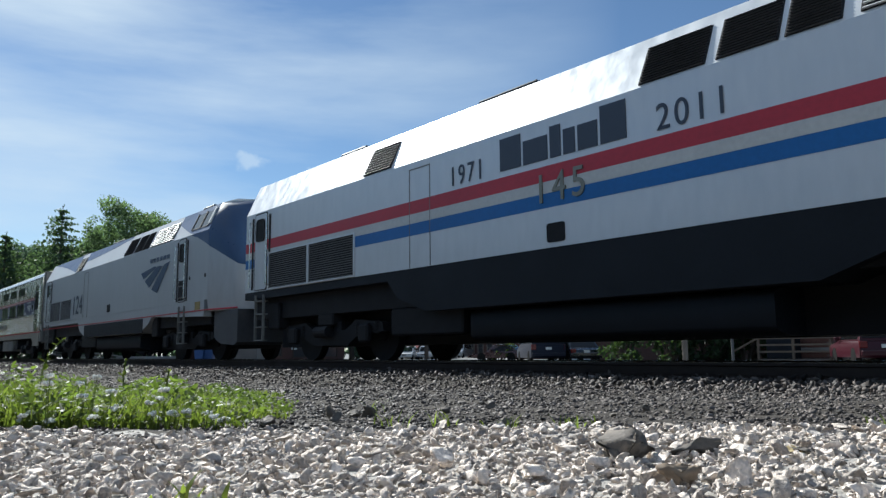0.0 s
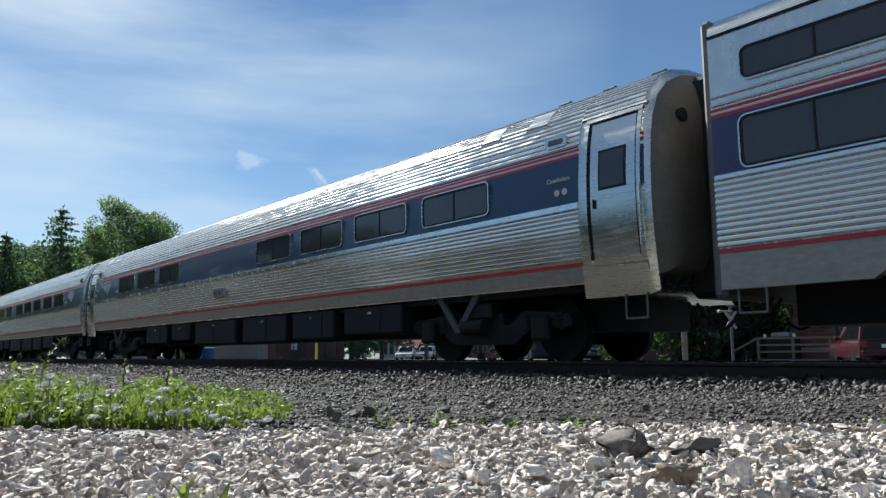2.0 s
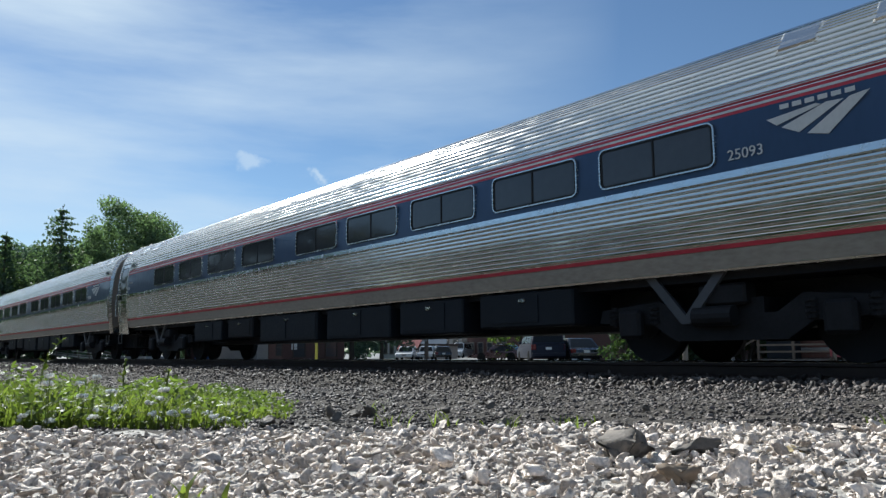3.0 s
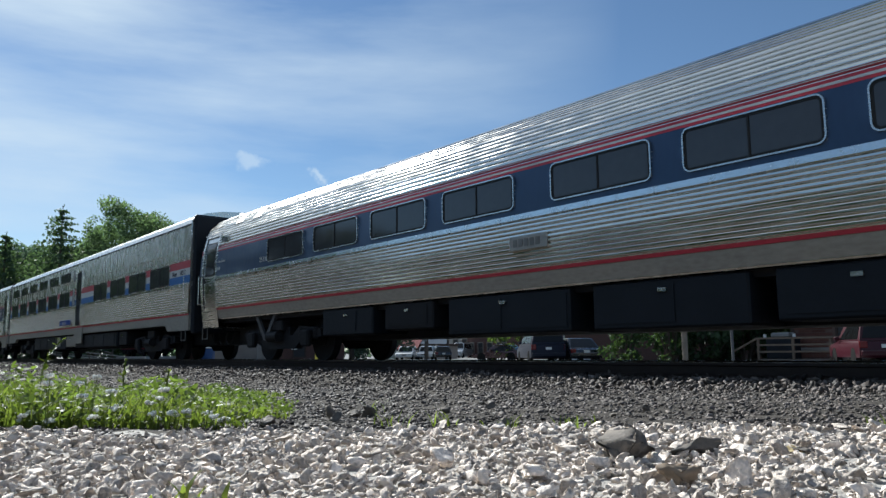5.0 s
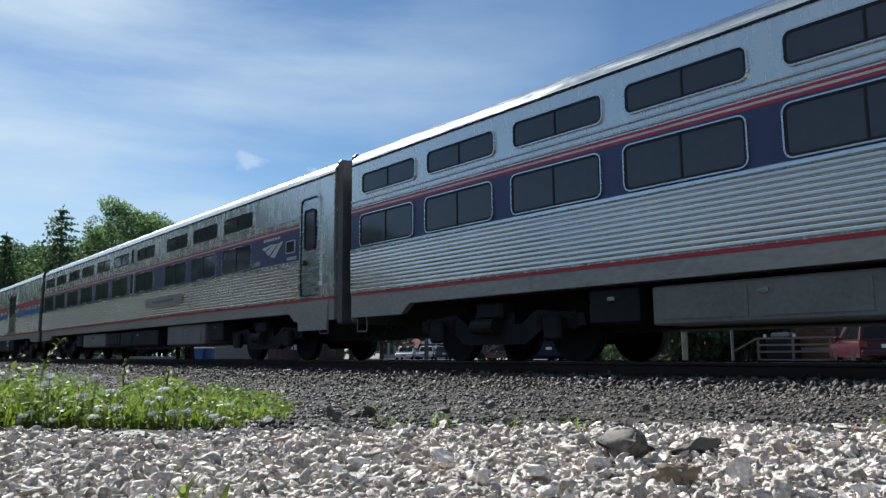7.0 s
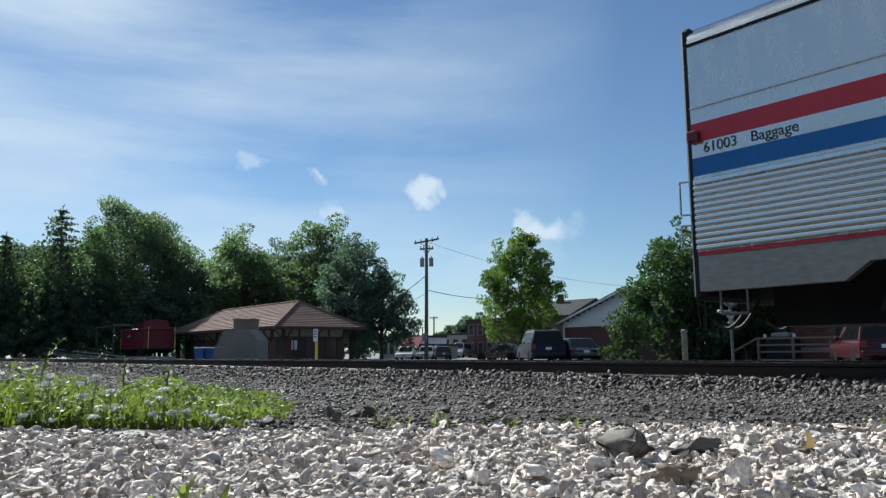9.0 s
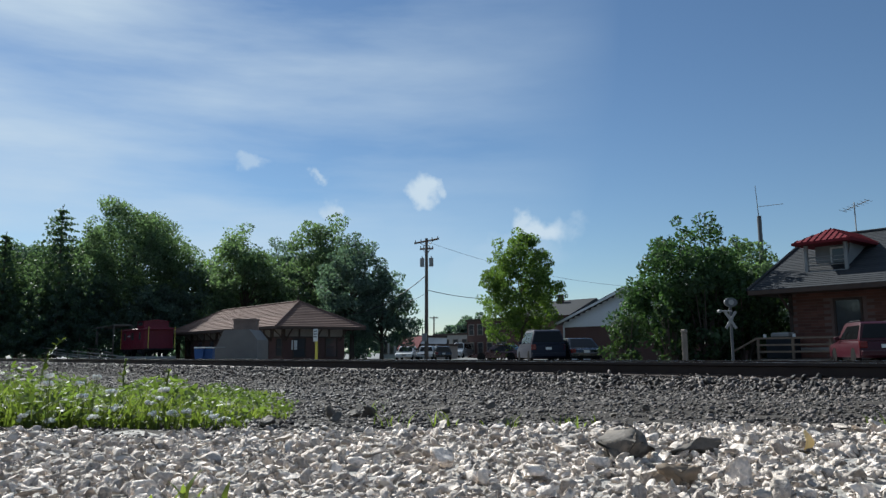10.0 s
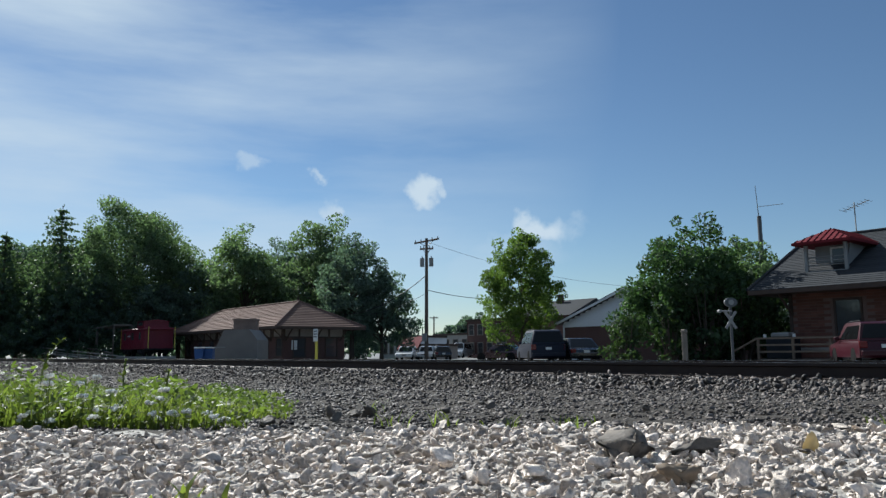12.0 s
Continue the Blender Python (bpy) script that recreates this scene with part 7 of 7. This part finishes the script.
def gable_house():
    h = thing("gabled_building", "white clapboard gabled building with brick base", "building", m=pose(0, 0, -0.42))
    xl, xr, y, yb = -38.3, -25.6, 42.9, 56
    xm, ze, zp = -32.0, 2.55, 4.75
    part("brick_base", bx(xl + 0.35, xr - 0.35, y, yb, -0.6, 2.3), FAR_BRICK, h)
    bm = prism(bmesh.new(), [(xl + 0.3, 2.3), (xr - 0.3, 2.3), (xr - 0.3, 2.5), (xm, zp - 0.1), (xl + 0.3, 2.5)], y - 0.03, yb, "y")
    gable = part("gable", bm, SIDING, h)
    for i in range(12):
        z = 2.35 + i * 0.19
        f = max(0.0, min(1.0, (z - 2.5) / (zp - 2.6)))
        a, b = xl + 0.35 + (xm - xl - 0.4) * f, xr - 0.35 - (xr - xm - 0.4) * f
        if b - a > 0.3:
            part("clapboard", prism(bmesh.new(), [(y - 0.065, z), (y - 0.04, z + 0.185), (y - 0.02, z + 0.185), (y - 0.02, z)], a, b), SIDING, gable)
    for sgn, xe in ((-1, xl), (1, xr)):
        rb = prism(bmesh.new(), [(xe - 0.1 * -sgn, ze - 0.05), (xm, zp), (xm, zp + 0.17), (xe - 0.1 * -sgn, ze + 0.12)], y - 0.45, yb + 0.4, "y")
        part("roof", rb, SLATE, h)
        fb = prism(bmesh.new(), [(xe - 0.1 * -sgn, ze - 0.12), (xm, zp - 0.07), (xm, zp + 0.1), (xe - 0.1 * -sgn, ze + 0.06)], y - 0.5, y - 0.45, "y")
        part("barge_board", fb, SIDING, h, "white barge board")
    part("gable_vent", rod(bmesh.new(), (xm, y - 0.08, 3.95), (xm, y, 3.95), 0.22, n=14), DARK_TEXT, h)
    part("corner_trim", bx(xl + 0.3, xl + 0.45, y - 0.03, y, -0.5, 2.3), SIDING, h)
    a = bx(xl + 1.6, xl + 2.9, y - 0.7, y - 0.1, -0.4, 1.05)
    part("window_unit", a, SIDING, h)
    part("pane", bx(xl + 1.75, xl + 2.75, y - 0.72, y - 0.69, 0.1, 0.9), GLASS, h)
    # lower building behind
    b = thing("house", "dark roofed house behind the street tree", "building", m=pose(0, 0, -0.7))
    x, yy = at_rd(11.0, 80)
    part("wall", bx(x - 6, x + 3, yy, yy + 8, -0.5, 4.6), FAR_BRICK, b)
    part("roof", prism(bmesh.new(), [(yy - 0.4, 4.5), (yy + 4, 6.4), (yy + 8.4, 4.5)], x - 6.4, x + 3.4), SLATE, b)
    part("chimney", bx(x - 1.2, x - 0.7, yy + 3, yy + 3.5, 5.5, 7.0), FAR_BRICK, b)


def shop(name, label, r, d, w, depth, h, mat, floors, per, roof_mat=None):
    """A flat-roofed town building facing the track, with rows of windows and a cornice."""
    x, y = at_rd(r, d)
    z = gz(x, y)
    s = thing(name, label, "building", "street buildings", m=pose(x, y, z))
    part("wall", bx(-w / 2, w / 2, 0, depth, -0.5, h), mat, s)
    part("cornice", bx(-w / 2 - 0.15, w / 2 + 0.15, -0.18, depth, h, h + 0.3), roof_mat or BROWN, s)
    fh = h / floors
    for f in range(floors):
        for i in range(per):
            xx = -w / 2 + (i + 0.5) * w / per
            sash(s, xx - w / per * 0.26, xx + w / per * 0.26, -0.01, f * fh + fh * 0.25, f * fh + fh * 0.8, CREAM)
    return s


def street():
    shop("brick_shop", "two-storey red brick shop building", 6.1, 112, 8, 10, 5.4, FAR_BRICK, 2, 4)
    shop("brick_shop", "single-storey grey shop building", 1.2, 125, 9, 10, 3.6, CONCRETE, 1, 4)
    shop("brick_shop", "low red brick shop building", 9.5, 105, 5, 8, 4.0, FAR_BRICK, 1, 3)
    shop("pale_house", "small pale house beside the trees", -7.2, 105, 4.5, 8, 2.9, SIDING, 1, 3)
    d = shop("red_roofed_shop", "small shop with a red sloping roof", -4.0, 96, 3.6, 6, 1.6, CREAM, 1, 2)
    part("roof", prism(bmesh.new(), [(-0.9, 1.3), (0.3, 2.85), (0.3, 2.7), (-0.9, 1.2)], -2.1, 2.1), RED_METAL, d, "red metal roof")
    part("vent_pipe", rod(bmesh.new(), (0.2, 1.5, 2.6), (0.2, 1.5, 4.1), 0.06, n=6), BLACK, d)
    shop("long_shop", "row of low shops across the street", -2.5, 140, 14, 8, 3.2, GREY_METAL, 1, 6)


def utility_pole(r, d, top, big=True):
    x, y = at_rd(r, d)
    z = gz(x, y)
    u = thing("utility_pole", "weathered timber utility pole with crossarms" + (" and transformers" if big else ""), "utility pole", "utility poles")
    part("pole", rod(bmesh.new(), (x, y, z - 0.2), (x + 0.12, y, top), 0.19 if big else 0.15, 0.13, 10), POLE_WOOD, u)
    ax = Vector((0.8, 0.6, 0)).normalized()
    arms = ((top - 0.25, 1.15, 0.16), (top - 0.95, 0.62, 0.0)) if big else ((top - 0.3, 0.9, 0.0),)
    for za, half, rise in arms:
        c = Vector((x + 0.12, y, za))
        part("crossarm", rod(bmesh.new(), c - ax * half - Vector((0, 0, rise)), c + ax * half + Vector((0, 0, rise)), 0.085, n=6), POLE_WOOD, u)
        for k in (-0.9, -0.45, 0.45, 0.9):
            p = c + ax * half * k + Vector((0, 0, rise * k + 0.08))
            part("insulator", rod(bmesh.new(), p, p + Vector((0, 0, 0.18)), 0.05, 0.035, 8), GREY_METAL, u)
        part("brace", rod(bmesh.new(), c - ax * half * 0.6 + Vector((0, 0, -rise * 0.6)), c + Vector((0, 0, -0.55)), 0.03, n=5), GREY_METAL, u)
        part("brace", rod(bmesh.new(), c + ax * half * 0.6 + Vector((0, 0, rise * 0.6)), c + Vector((0, 0, -0.55)), 0.03, n=5), GREY_METAL, u)
    if big:
        for k in (-0.42, 0.42):
            p = Vector((x + 0.12, y, top - 2.55)) + ax * k
            t = part("transformer", rod(bmesh.new(), p, p + Vector((0, 0, 0.75)), 0.2, 0.2, 14), GREY_METAL, u, "grey transformer can")
            part("bushing", rod(bmesh.new(), p + Vector((0, 0, 0.75)), p + Vector((0, 0, 0.95)), 0.05, 0.03, 8), BROWN, t)
        part("sign_plate", bx(x - 0.3, x + 0.35, y - 0.26, y - 0.2, 1.1, 1.8), GREY_METAL, u)
    return Vector((x + 0.12, y, top))


def wire(p, q, sag, rad=0.02):
    pts = [p.lerp(q, i / 16) - Vector((0, 0, sag * i / 4 * (1 - i / 16))) for i in range(17)]
    tagged(new("wire", tube(pts, rad, WIRE)), "sagging black overhead cable between poles", "wire", "overhead wires")


def poles():
    a = utility_pole(-1.55, 67, 10.3)
    b = utility_pole(-2.0, 150, 7.2, False)
    wire(a + Vector((0, 0, -3.3)), Vector((*at_rd(-10.5, 76), 3.95)), 0.9, 0.035)
    wire(a + Vector((0, 0, -4.65)), Vector((*at_rd(7.2, 75), 5.4)), 0.35, 0.03)
    wire(a + Vector((0, 0, -0.3)), Vector((*at_rd(24, 72), 6.0)), 1.2, 0.012)
    wire(a + Vector((0, 0, -4.9)), Vector((*at_rd(-10.5, 78), 4.0)), 0.7, 0.02)


def crossing_sign():
    x, y = at_rd(10.65, 28)
    g = gz(x, y)
    s = thing("crossing_sign", "weathered crossing sign with crossed boards and lamp", "crossing sign", m=pose(x, y, -0.22, 0, 0, math.degrees(math.atan2(SIDEWAYS.y, SIDEWAYS.x))))
    part("mast", rod(bmesh.new(), (0, 0, g), (0, 0, 2.2), 0.05, n=10), LOCO_PILOT, s)
    for sg in (-1, 1):
        b = bx(-0.37, 0.37, -0.075, -0.055, -0.05, 0.05)
        b.transform(Matrix.Translation((-0.03, 0.01 * sg, 1.45)) @ Matrix.Rotation(radians(58 * sg), 4, "Y"))
        part("crossbuck_board", b, SIGN_OLD, s, "weathered pale crossed board")
    h = rod(bmesh.new(), (0.0, -0.12, 2.1), (0.0, -0.02, 2.1), 0.24, n=20)
    h.transform(Matrix.Translation((0, 0, 2.1)) @ Matrix.Diagonal((1, 1, 0.72, 1)) @ Matrix.Translation((0, 0, -2.1)))
    part("round_disc", h, LOCO_PILOT, s, "dark round bell housing")
    part("inner_disc", rod(bmesh.new(), (0.0, -0.15, 2.1), (0.0, -0.1, 2.1), 0.10, n=16), GREY_METAL, s)
    part("arm", rod(bmesh.new(), (-0.42, -0.05, 1.78), (0.05, -0.05, 1.78), 0.03, n=6), GREY_METAL, s)
    part("lamp_hood", rod(bmesh.new(), (-0.42, -0.14, 1.78), (-0.42, 0.02, 1.78), 0.06, n=12), SIGN_OLD, s)
    x, y = at_rd(8.1, 25.5)
    p = thing("bollard_post", "short weathered grey post by the track", "post")
    part("shaft", prism(bmesh.new(), rounded(x - 0.075, x + 0.075, y - 0.075, y + 0.075, 0.03), gz(x, y), 0.7, "z"), GREY_WOOD, p)
    part("cap", bx(x - 0.095, x + 0.095, y - 0.095, y + 0.095, 0.7, 0.84, bevel=0.04), GREY_WOOD, p)


def vehicle(name, label, r, d, turn, L, W, H, paint, kind="suv"):
    """A parked vehicle: lofted lower body, cabin, glass, wheels and lamps. Local x is its length, front at +x."""
    x, y = at_rd(r, d)
    v = thing(name, label, "car", "parked vehicles", m=pose(x, y, gz(x, y), 0, 0, turn))
    h = L / 2
    belt = H * 0.56
    if kind == "sedan":
        prof = [(-h, 0.45), (-h + 0.05, belt * 0.95), (-h + 0.35, belt + 0.03), (h - 1.3, belt), (h - 0.15, belt * 0.78), (h, 0.55), (h - 0.08, 0.25), (-h + 0.1, 0.25)]
        cab = [(-h + 0.3, belt), (-h + 1.15, H - 0.04), (-0.1, H), (0.3, H - 0.03), (h - 1.25, belt)]
    elif kind == "van":
        prof = [(-h, 0.4), (-h + 0.04, belt), (h - 1.0, belt), (h - 0.1, belt * 0.75), (h, 0.5), (h - 0.08, 0.28), (-h + 0.08, 0.28)]
        cab = [(-h + 0.04, belt), (-h + 0.25, H - 0.08), (-h + 0.45, H), (h - 1.9, H), (h - 0.95, belt)]
    else:
        prof = [(-h, 0.5), (-h + 0.04, belt), (h - 1.35, belt), (h - 0.2, belt * 0.88), (h, 0.6), (h - 0.08, 0.3), (-h + 0.08, 0.3)]
        cab = [(-h + 0.04, belt), (-h + 0.42, H - 0.06), (-h + 0.6, H), (h - 2.1, H), (h - 1.75, H - 0.05), (h - 1.2, belt)]
    bm = prism(bmesh.new(), prof, -W / 2, W / 2, "y")
    bmesh.ops.bevel(bm, geom=[e for e in bm.edges], offset=0.06, segments=2, affect="EDGES", profile=0.6)
    part("body", bm, paint, v, smooth=35)
    cb = bmesh.new()
    A = [cb.verts.new((a, -W / 2 + 0.03 + (b - belt) * 0.28, b)) for a, b in cab]
    B = [cb.verts.new((a, W / 2 - 0.03 - (b - belt) * 0.28, b)) for a, b in cab]
    for i in range(len(cab)):
        j = (i + 1) % len(cab)
        cb.faces.new((A[i], A[j], B[j], B[i]))
    cb.faces.new(A), cb.faces.new(B)
    bmesh.ops.bevel(cb, geom=[e for e in cb.edges], offset=0.05, segments=2, affect="EDGES", profile=0.6)
    cabin = part("cabin", cb, paint, v, smooth=35)
    # glass: sides, rear and front
    z0, z1 = belt + 0.07, H - 0.14
    for sg in (-1, 1):
        g = bmesh.new()
        y0, y1 = sg * (W / 2 - 0.03 - 0.07 * 0.28), sg * (W / 2 - 0.03 - (z1 - belt) * 0.28)
        xs = [p[0] for p in cab]
        a0, a1 = min(xs) + 0.3, max(xs) - 0.35
        t0, t1 = a0 + 0.12, a1 - (0.75 if kind != "van" else 0.7)
        if kind == "sedan":
            t0 = a0 + 0.65
        for q0, q1, u0, u1 in ((a0, a0 + (a1 - a0) * 0.33, t0, t0 + (t1 - t0) * 0.33), (a0 + (a1 - a0) * 0.36, a0 + (a1 - a0) * 0.66, t0 + (t1 - t0) * 0.36, t0 + (t1 - t0) * 0.66), (a0 + (a1 - a0) * 0.69, a1, t0 + (t1 - t0) * 0.69, t1)):
            vs = [g.verts.new(p) for p in ((q0, y0 + sg * 0.012, z0), (q1, y0 + sg * 0.012, z0), (u1, y1 + sg * 0.012, z1), (u0, y1 + sg * 0.012, z1))]
            ws = [g.verts.new(p) for p in ((q0, y0 - sg * 0.02, z0), (q1, y0 - sg * 0.02, z0), (u1, y1 - sg * 0.02, z1), (u0, y1 - sg * 0.02, z1))]
            g.faces.new(vs), g.faces.new(ws)
            for k in range(4):
                g.faces.new((vs[k], vs[(k + 1) % 4], ws[(k + 1) % 4], ws[k]))
        part("side_window", g, CAR_GLASS, cabin)
    for end, (p0, p1), nm in ((-1, (cab[0], cab[1]), "rear_window"), (1, (cab[-1], cab[-2]), "windshield")):
        g = bmesh.new()
        a, b = Vector((p0[0], 0, p0[1])), Vector((p1[0], 0, p1[1]))
        q0, q1 = a.lerp(b, 0.16), a.lerp(b, 0.93)
        o = Vector((end * 0.015, 0, 0.008))
        w0, w1 = W / 2 - 0.14, W / 2 - 0.17 - (q1.z - belt) * 0.25
        vs = [g.verts.new(p) for p in (q0 + o + Vector((0, -w0, 0)), q0 + o + Vector((0, w0, 0)), q1 + o + Vector((0, w1, 0)), q1 + o + Vector((0, -w1, 0)))]
        ws = [g.verts.new(u.co - o * 2) for u in vs]
        g.faces.new(vs), g.faces.new(ws)
        for k in range(4):
            g.faces.new((vs[k], vs[(k + 1) % 4], ws[(k + 1) % 4], ws[k]))
        part(nm, g, CAR_GLASS, cabin)
    for fx in (-h + 0.85, h - 0.85):
        for sg in (-1, 1):
            wb = rod(bmesh.new(), (fx, sg * (W / 2 - 0.2), 0.34), (fx, sg * (W / 2 + 0.005), 0.34), 0.34, n=22)
            wh = part("wheel", wb, TYRE, v, "black tyre", 40)
            part("rim", rod(bmesh.new(), (fx, sg * (W / 2), 0.34), (fx, sg * (W / 2 + 0.012), 0.34), 0.2, n=16), TYRE, wh)
    for sg in (-1, 1):
        part("tail_lamp", bx(-h - 0.015, -h + 0.12, sg * (W / 2 - 0.2) - 0.09, sg * (W / 2 - 0.2) + 0.13 * sg + 0.06, belt * 0.72, belt * 1.0, bevel=0.02), LAMP_RED, v, "red tail lamp")
        part("headlight", bx(h - 0.2, h + 0.0, sg * (W / 2 - 0.28) - 0.16, sg * (W / 2 - 0.28) + 0.16, belt * 0.62, belt * 0.78, bevel=0.02), LAMP_CLEAR, v, "clear headlight")
        part("mirror", bx(h - 1.75, h - 1.6, sg * (W / 2) - 0.02, sg * (W / 2 + 0.17), belt + 0.04, belt + 0.2, bevel=0.03), paint, v)
    part("rear_bumper", bx(-h - 0.09, -h + 0.12, -W / 2 + 0.05, W / 2 - 0.05, 0.36, 0.58, bevel=0.04), paint, v)
    part("plate_bar", bx(-h - 0.03, -h + 0.02, -0.16, 0.16, belt * 0.72, belt * 0.72 + 0.14), SIGN_WHITE, v, "plain pale plate")
    part("front_bumper", bx(h - 0.12, h + 0.06, -W / 2 + 0.05, W / 2 - 0.05, 0.3, 0.52, bevel=0.04), paint, v)
    part("grille", bx(h - 0.08, h + 0.015, -0.4, 0.4, belt * 0.55, belt * 0.75), BLACK, v)
    if kind != "sedan":
        for sg in (-1, 1):
            part("roof_rail", rod(bmesh.new(), (-h + 0.7, sg * (W / 2 - 0.3), H + 0.04), (h - 2.2, sg * (W / 2 - 0.3), H + 0.04), 0.022, n=6), BLACK, v)
    return v


def vehicles():
    # heading of the sight line, in degrees
    ahead = math.degrees(math.atan2(FLAT.y, FLAT.x))
    vehicle("parked_suv", "red sport utility car parked beside the deck", 16.55, 29.6, ahead - 14, 4.4, 1.8, 1.64, CAR_RED)
    vehicle("parked_van", "dark blue passenger van parked on the lot", 5.65, 44.5, ahead + 4, 4.8, 1.98, 1.86, CAR_NAVY, "van")
    vehicle("parked_car", "black saloon car parked by the gabled building", 7.55, 44, ahead + 8, 4.5, 1.8, 1.42, CAR_BLACK, "sedan")
    vehicle("parked_car", "dark maroon saloon car on the lot", 4.35, 58, ahead + 60, 4.2, 1.75, 1.28, CAR_MAROON, "sedan")
    vehicle("parked_suv", "white sport utility car facing the track", -4.2, 86, ahead + 172, 4.5, 1.9, 1.5, CAR_WHITE)
    vehicle("parked_suv", "silver estate car on the lot", -1.95, 87, ahead + 175, 4.5, 1.8, 1.55, CAR_SILVER)
    vehicle("parked_suv", "black sport utility car on the lot", -0.35, 86, ahead + 8, 4.6, 1.85, 1.5, CAR_BLACK)
    vehicle("parked_pickup", "pale blue work van farther down the street", 2.5, 112, ahead + 160, 5.2, 2.0, 2.2, CAR_SILVER, "van")
    vehicle("parked_car", "pale saloon car farther down the street", 0.9, 118, ahead + 175, 4.4, 1.8, 1.5, CAR_SILVER, "sedan")


station_left()
grey_shed()
caboose()
station_right()
gable_house()
street()
poles()
crossing_sign()
vehicles()
trees()


# ---- the train is made up ----
SPEED = 29.8
TRAIN = []


def train():
    a = locomotive("silver diesel locomotive with red and blue stripes", LOCO_SILVER, True)
    b = locomotive("dull silver diesel locomotive with a dark blue cab hood", LOCO_GREY, False)
    s = sleeper("stainless sleeping car with two rows of windows", "62049")
    cafe = coach("tubular stainless cafe car with a navy band", [7.75, 5.65, 3.55, 1.45, -5.1, -7.1, -9.05], (12.2, -13.09), True, "48167", -9.42, True, -11.0, -1.0)
    front = [7.58, 5.54, 3.48, 1.42, -0.60, -3.28, -5.36, -7.42, -9.48]
    rear = [8.21, 6.12, 4.05, 1.98, -0.12, -2.5, -4.6, -6.7, -8.78]
    c1 = coach("tubular stainless coach with a navy window band", front, (12.1, -13.2), False, "25093", 9.38, False, 9.86)
    c3 = coach("tubular stainless coach with a navy window band", rear, (12.5, -12.77), False, "25110", -9.2, False, 10.7, -0.95)
    d, g = diner(), baggage()
    c2 = copy_thing(c1, Matrix.Identity(4))
    s2, s3 = copy_thing(s, Matrix.Identity(4)), copy_thing(s, Matrix.Identity(4))
    for ob, x in ((a, -6.64), (b, -27.75), (s, -51.43), (cafe, -77.25), (c1, -103.1), (c2, -129.35), (c3, -155.86), (d, -182.22), (s2, -208.13), (s3, -234.18), (g, -260.3)):
        TRAIN.append((ob, x))


train()


# ---- what moves ----
# the leaf's rise and twist, in degrees: laid down, then stood up by the wind behind the train
LEAF_SWAY = ((0.0, 4, 0), (8.2, 4, 0), (8.45, 50, 5), (8.8, 96, 0), (9.1, 92, 50), (9.4, 90, 40), (9.7, 92, 15), (10.0, 91, 40), (10.3, 93, 25), (10.7, 98, 10), (10.8, 50, 5), (10.9, 4, 0), (11.45, 4, 0), (11.55, 60, 5), (11.65, 104, 20), (11.8, 108, 10), (12.0, 112, 0))
def motions():
    leaf = dry_leaf()
    walk(leaf, [(t, leaf_pose(a, w)) for t, a, w in LEAF_SWAY])
    for ob, x in TRAIN:
        walk(ob, [(t, pose(x + SPEED * t, TRACK_Y, 0)) for t in (0, 2, 4, 6, 8, 10, 12)])


motions()
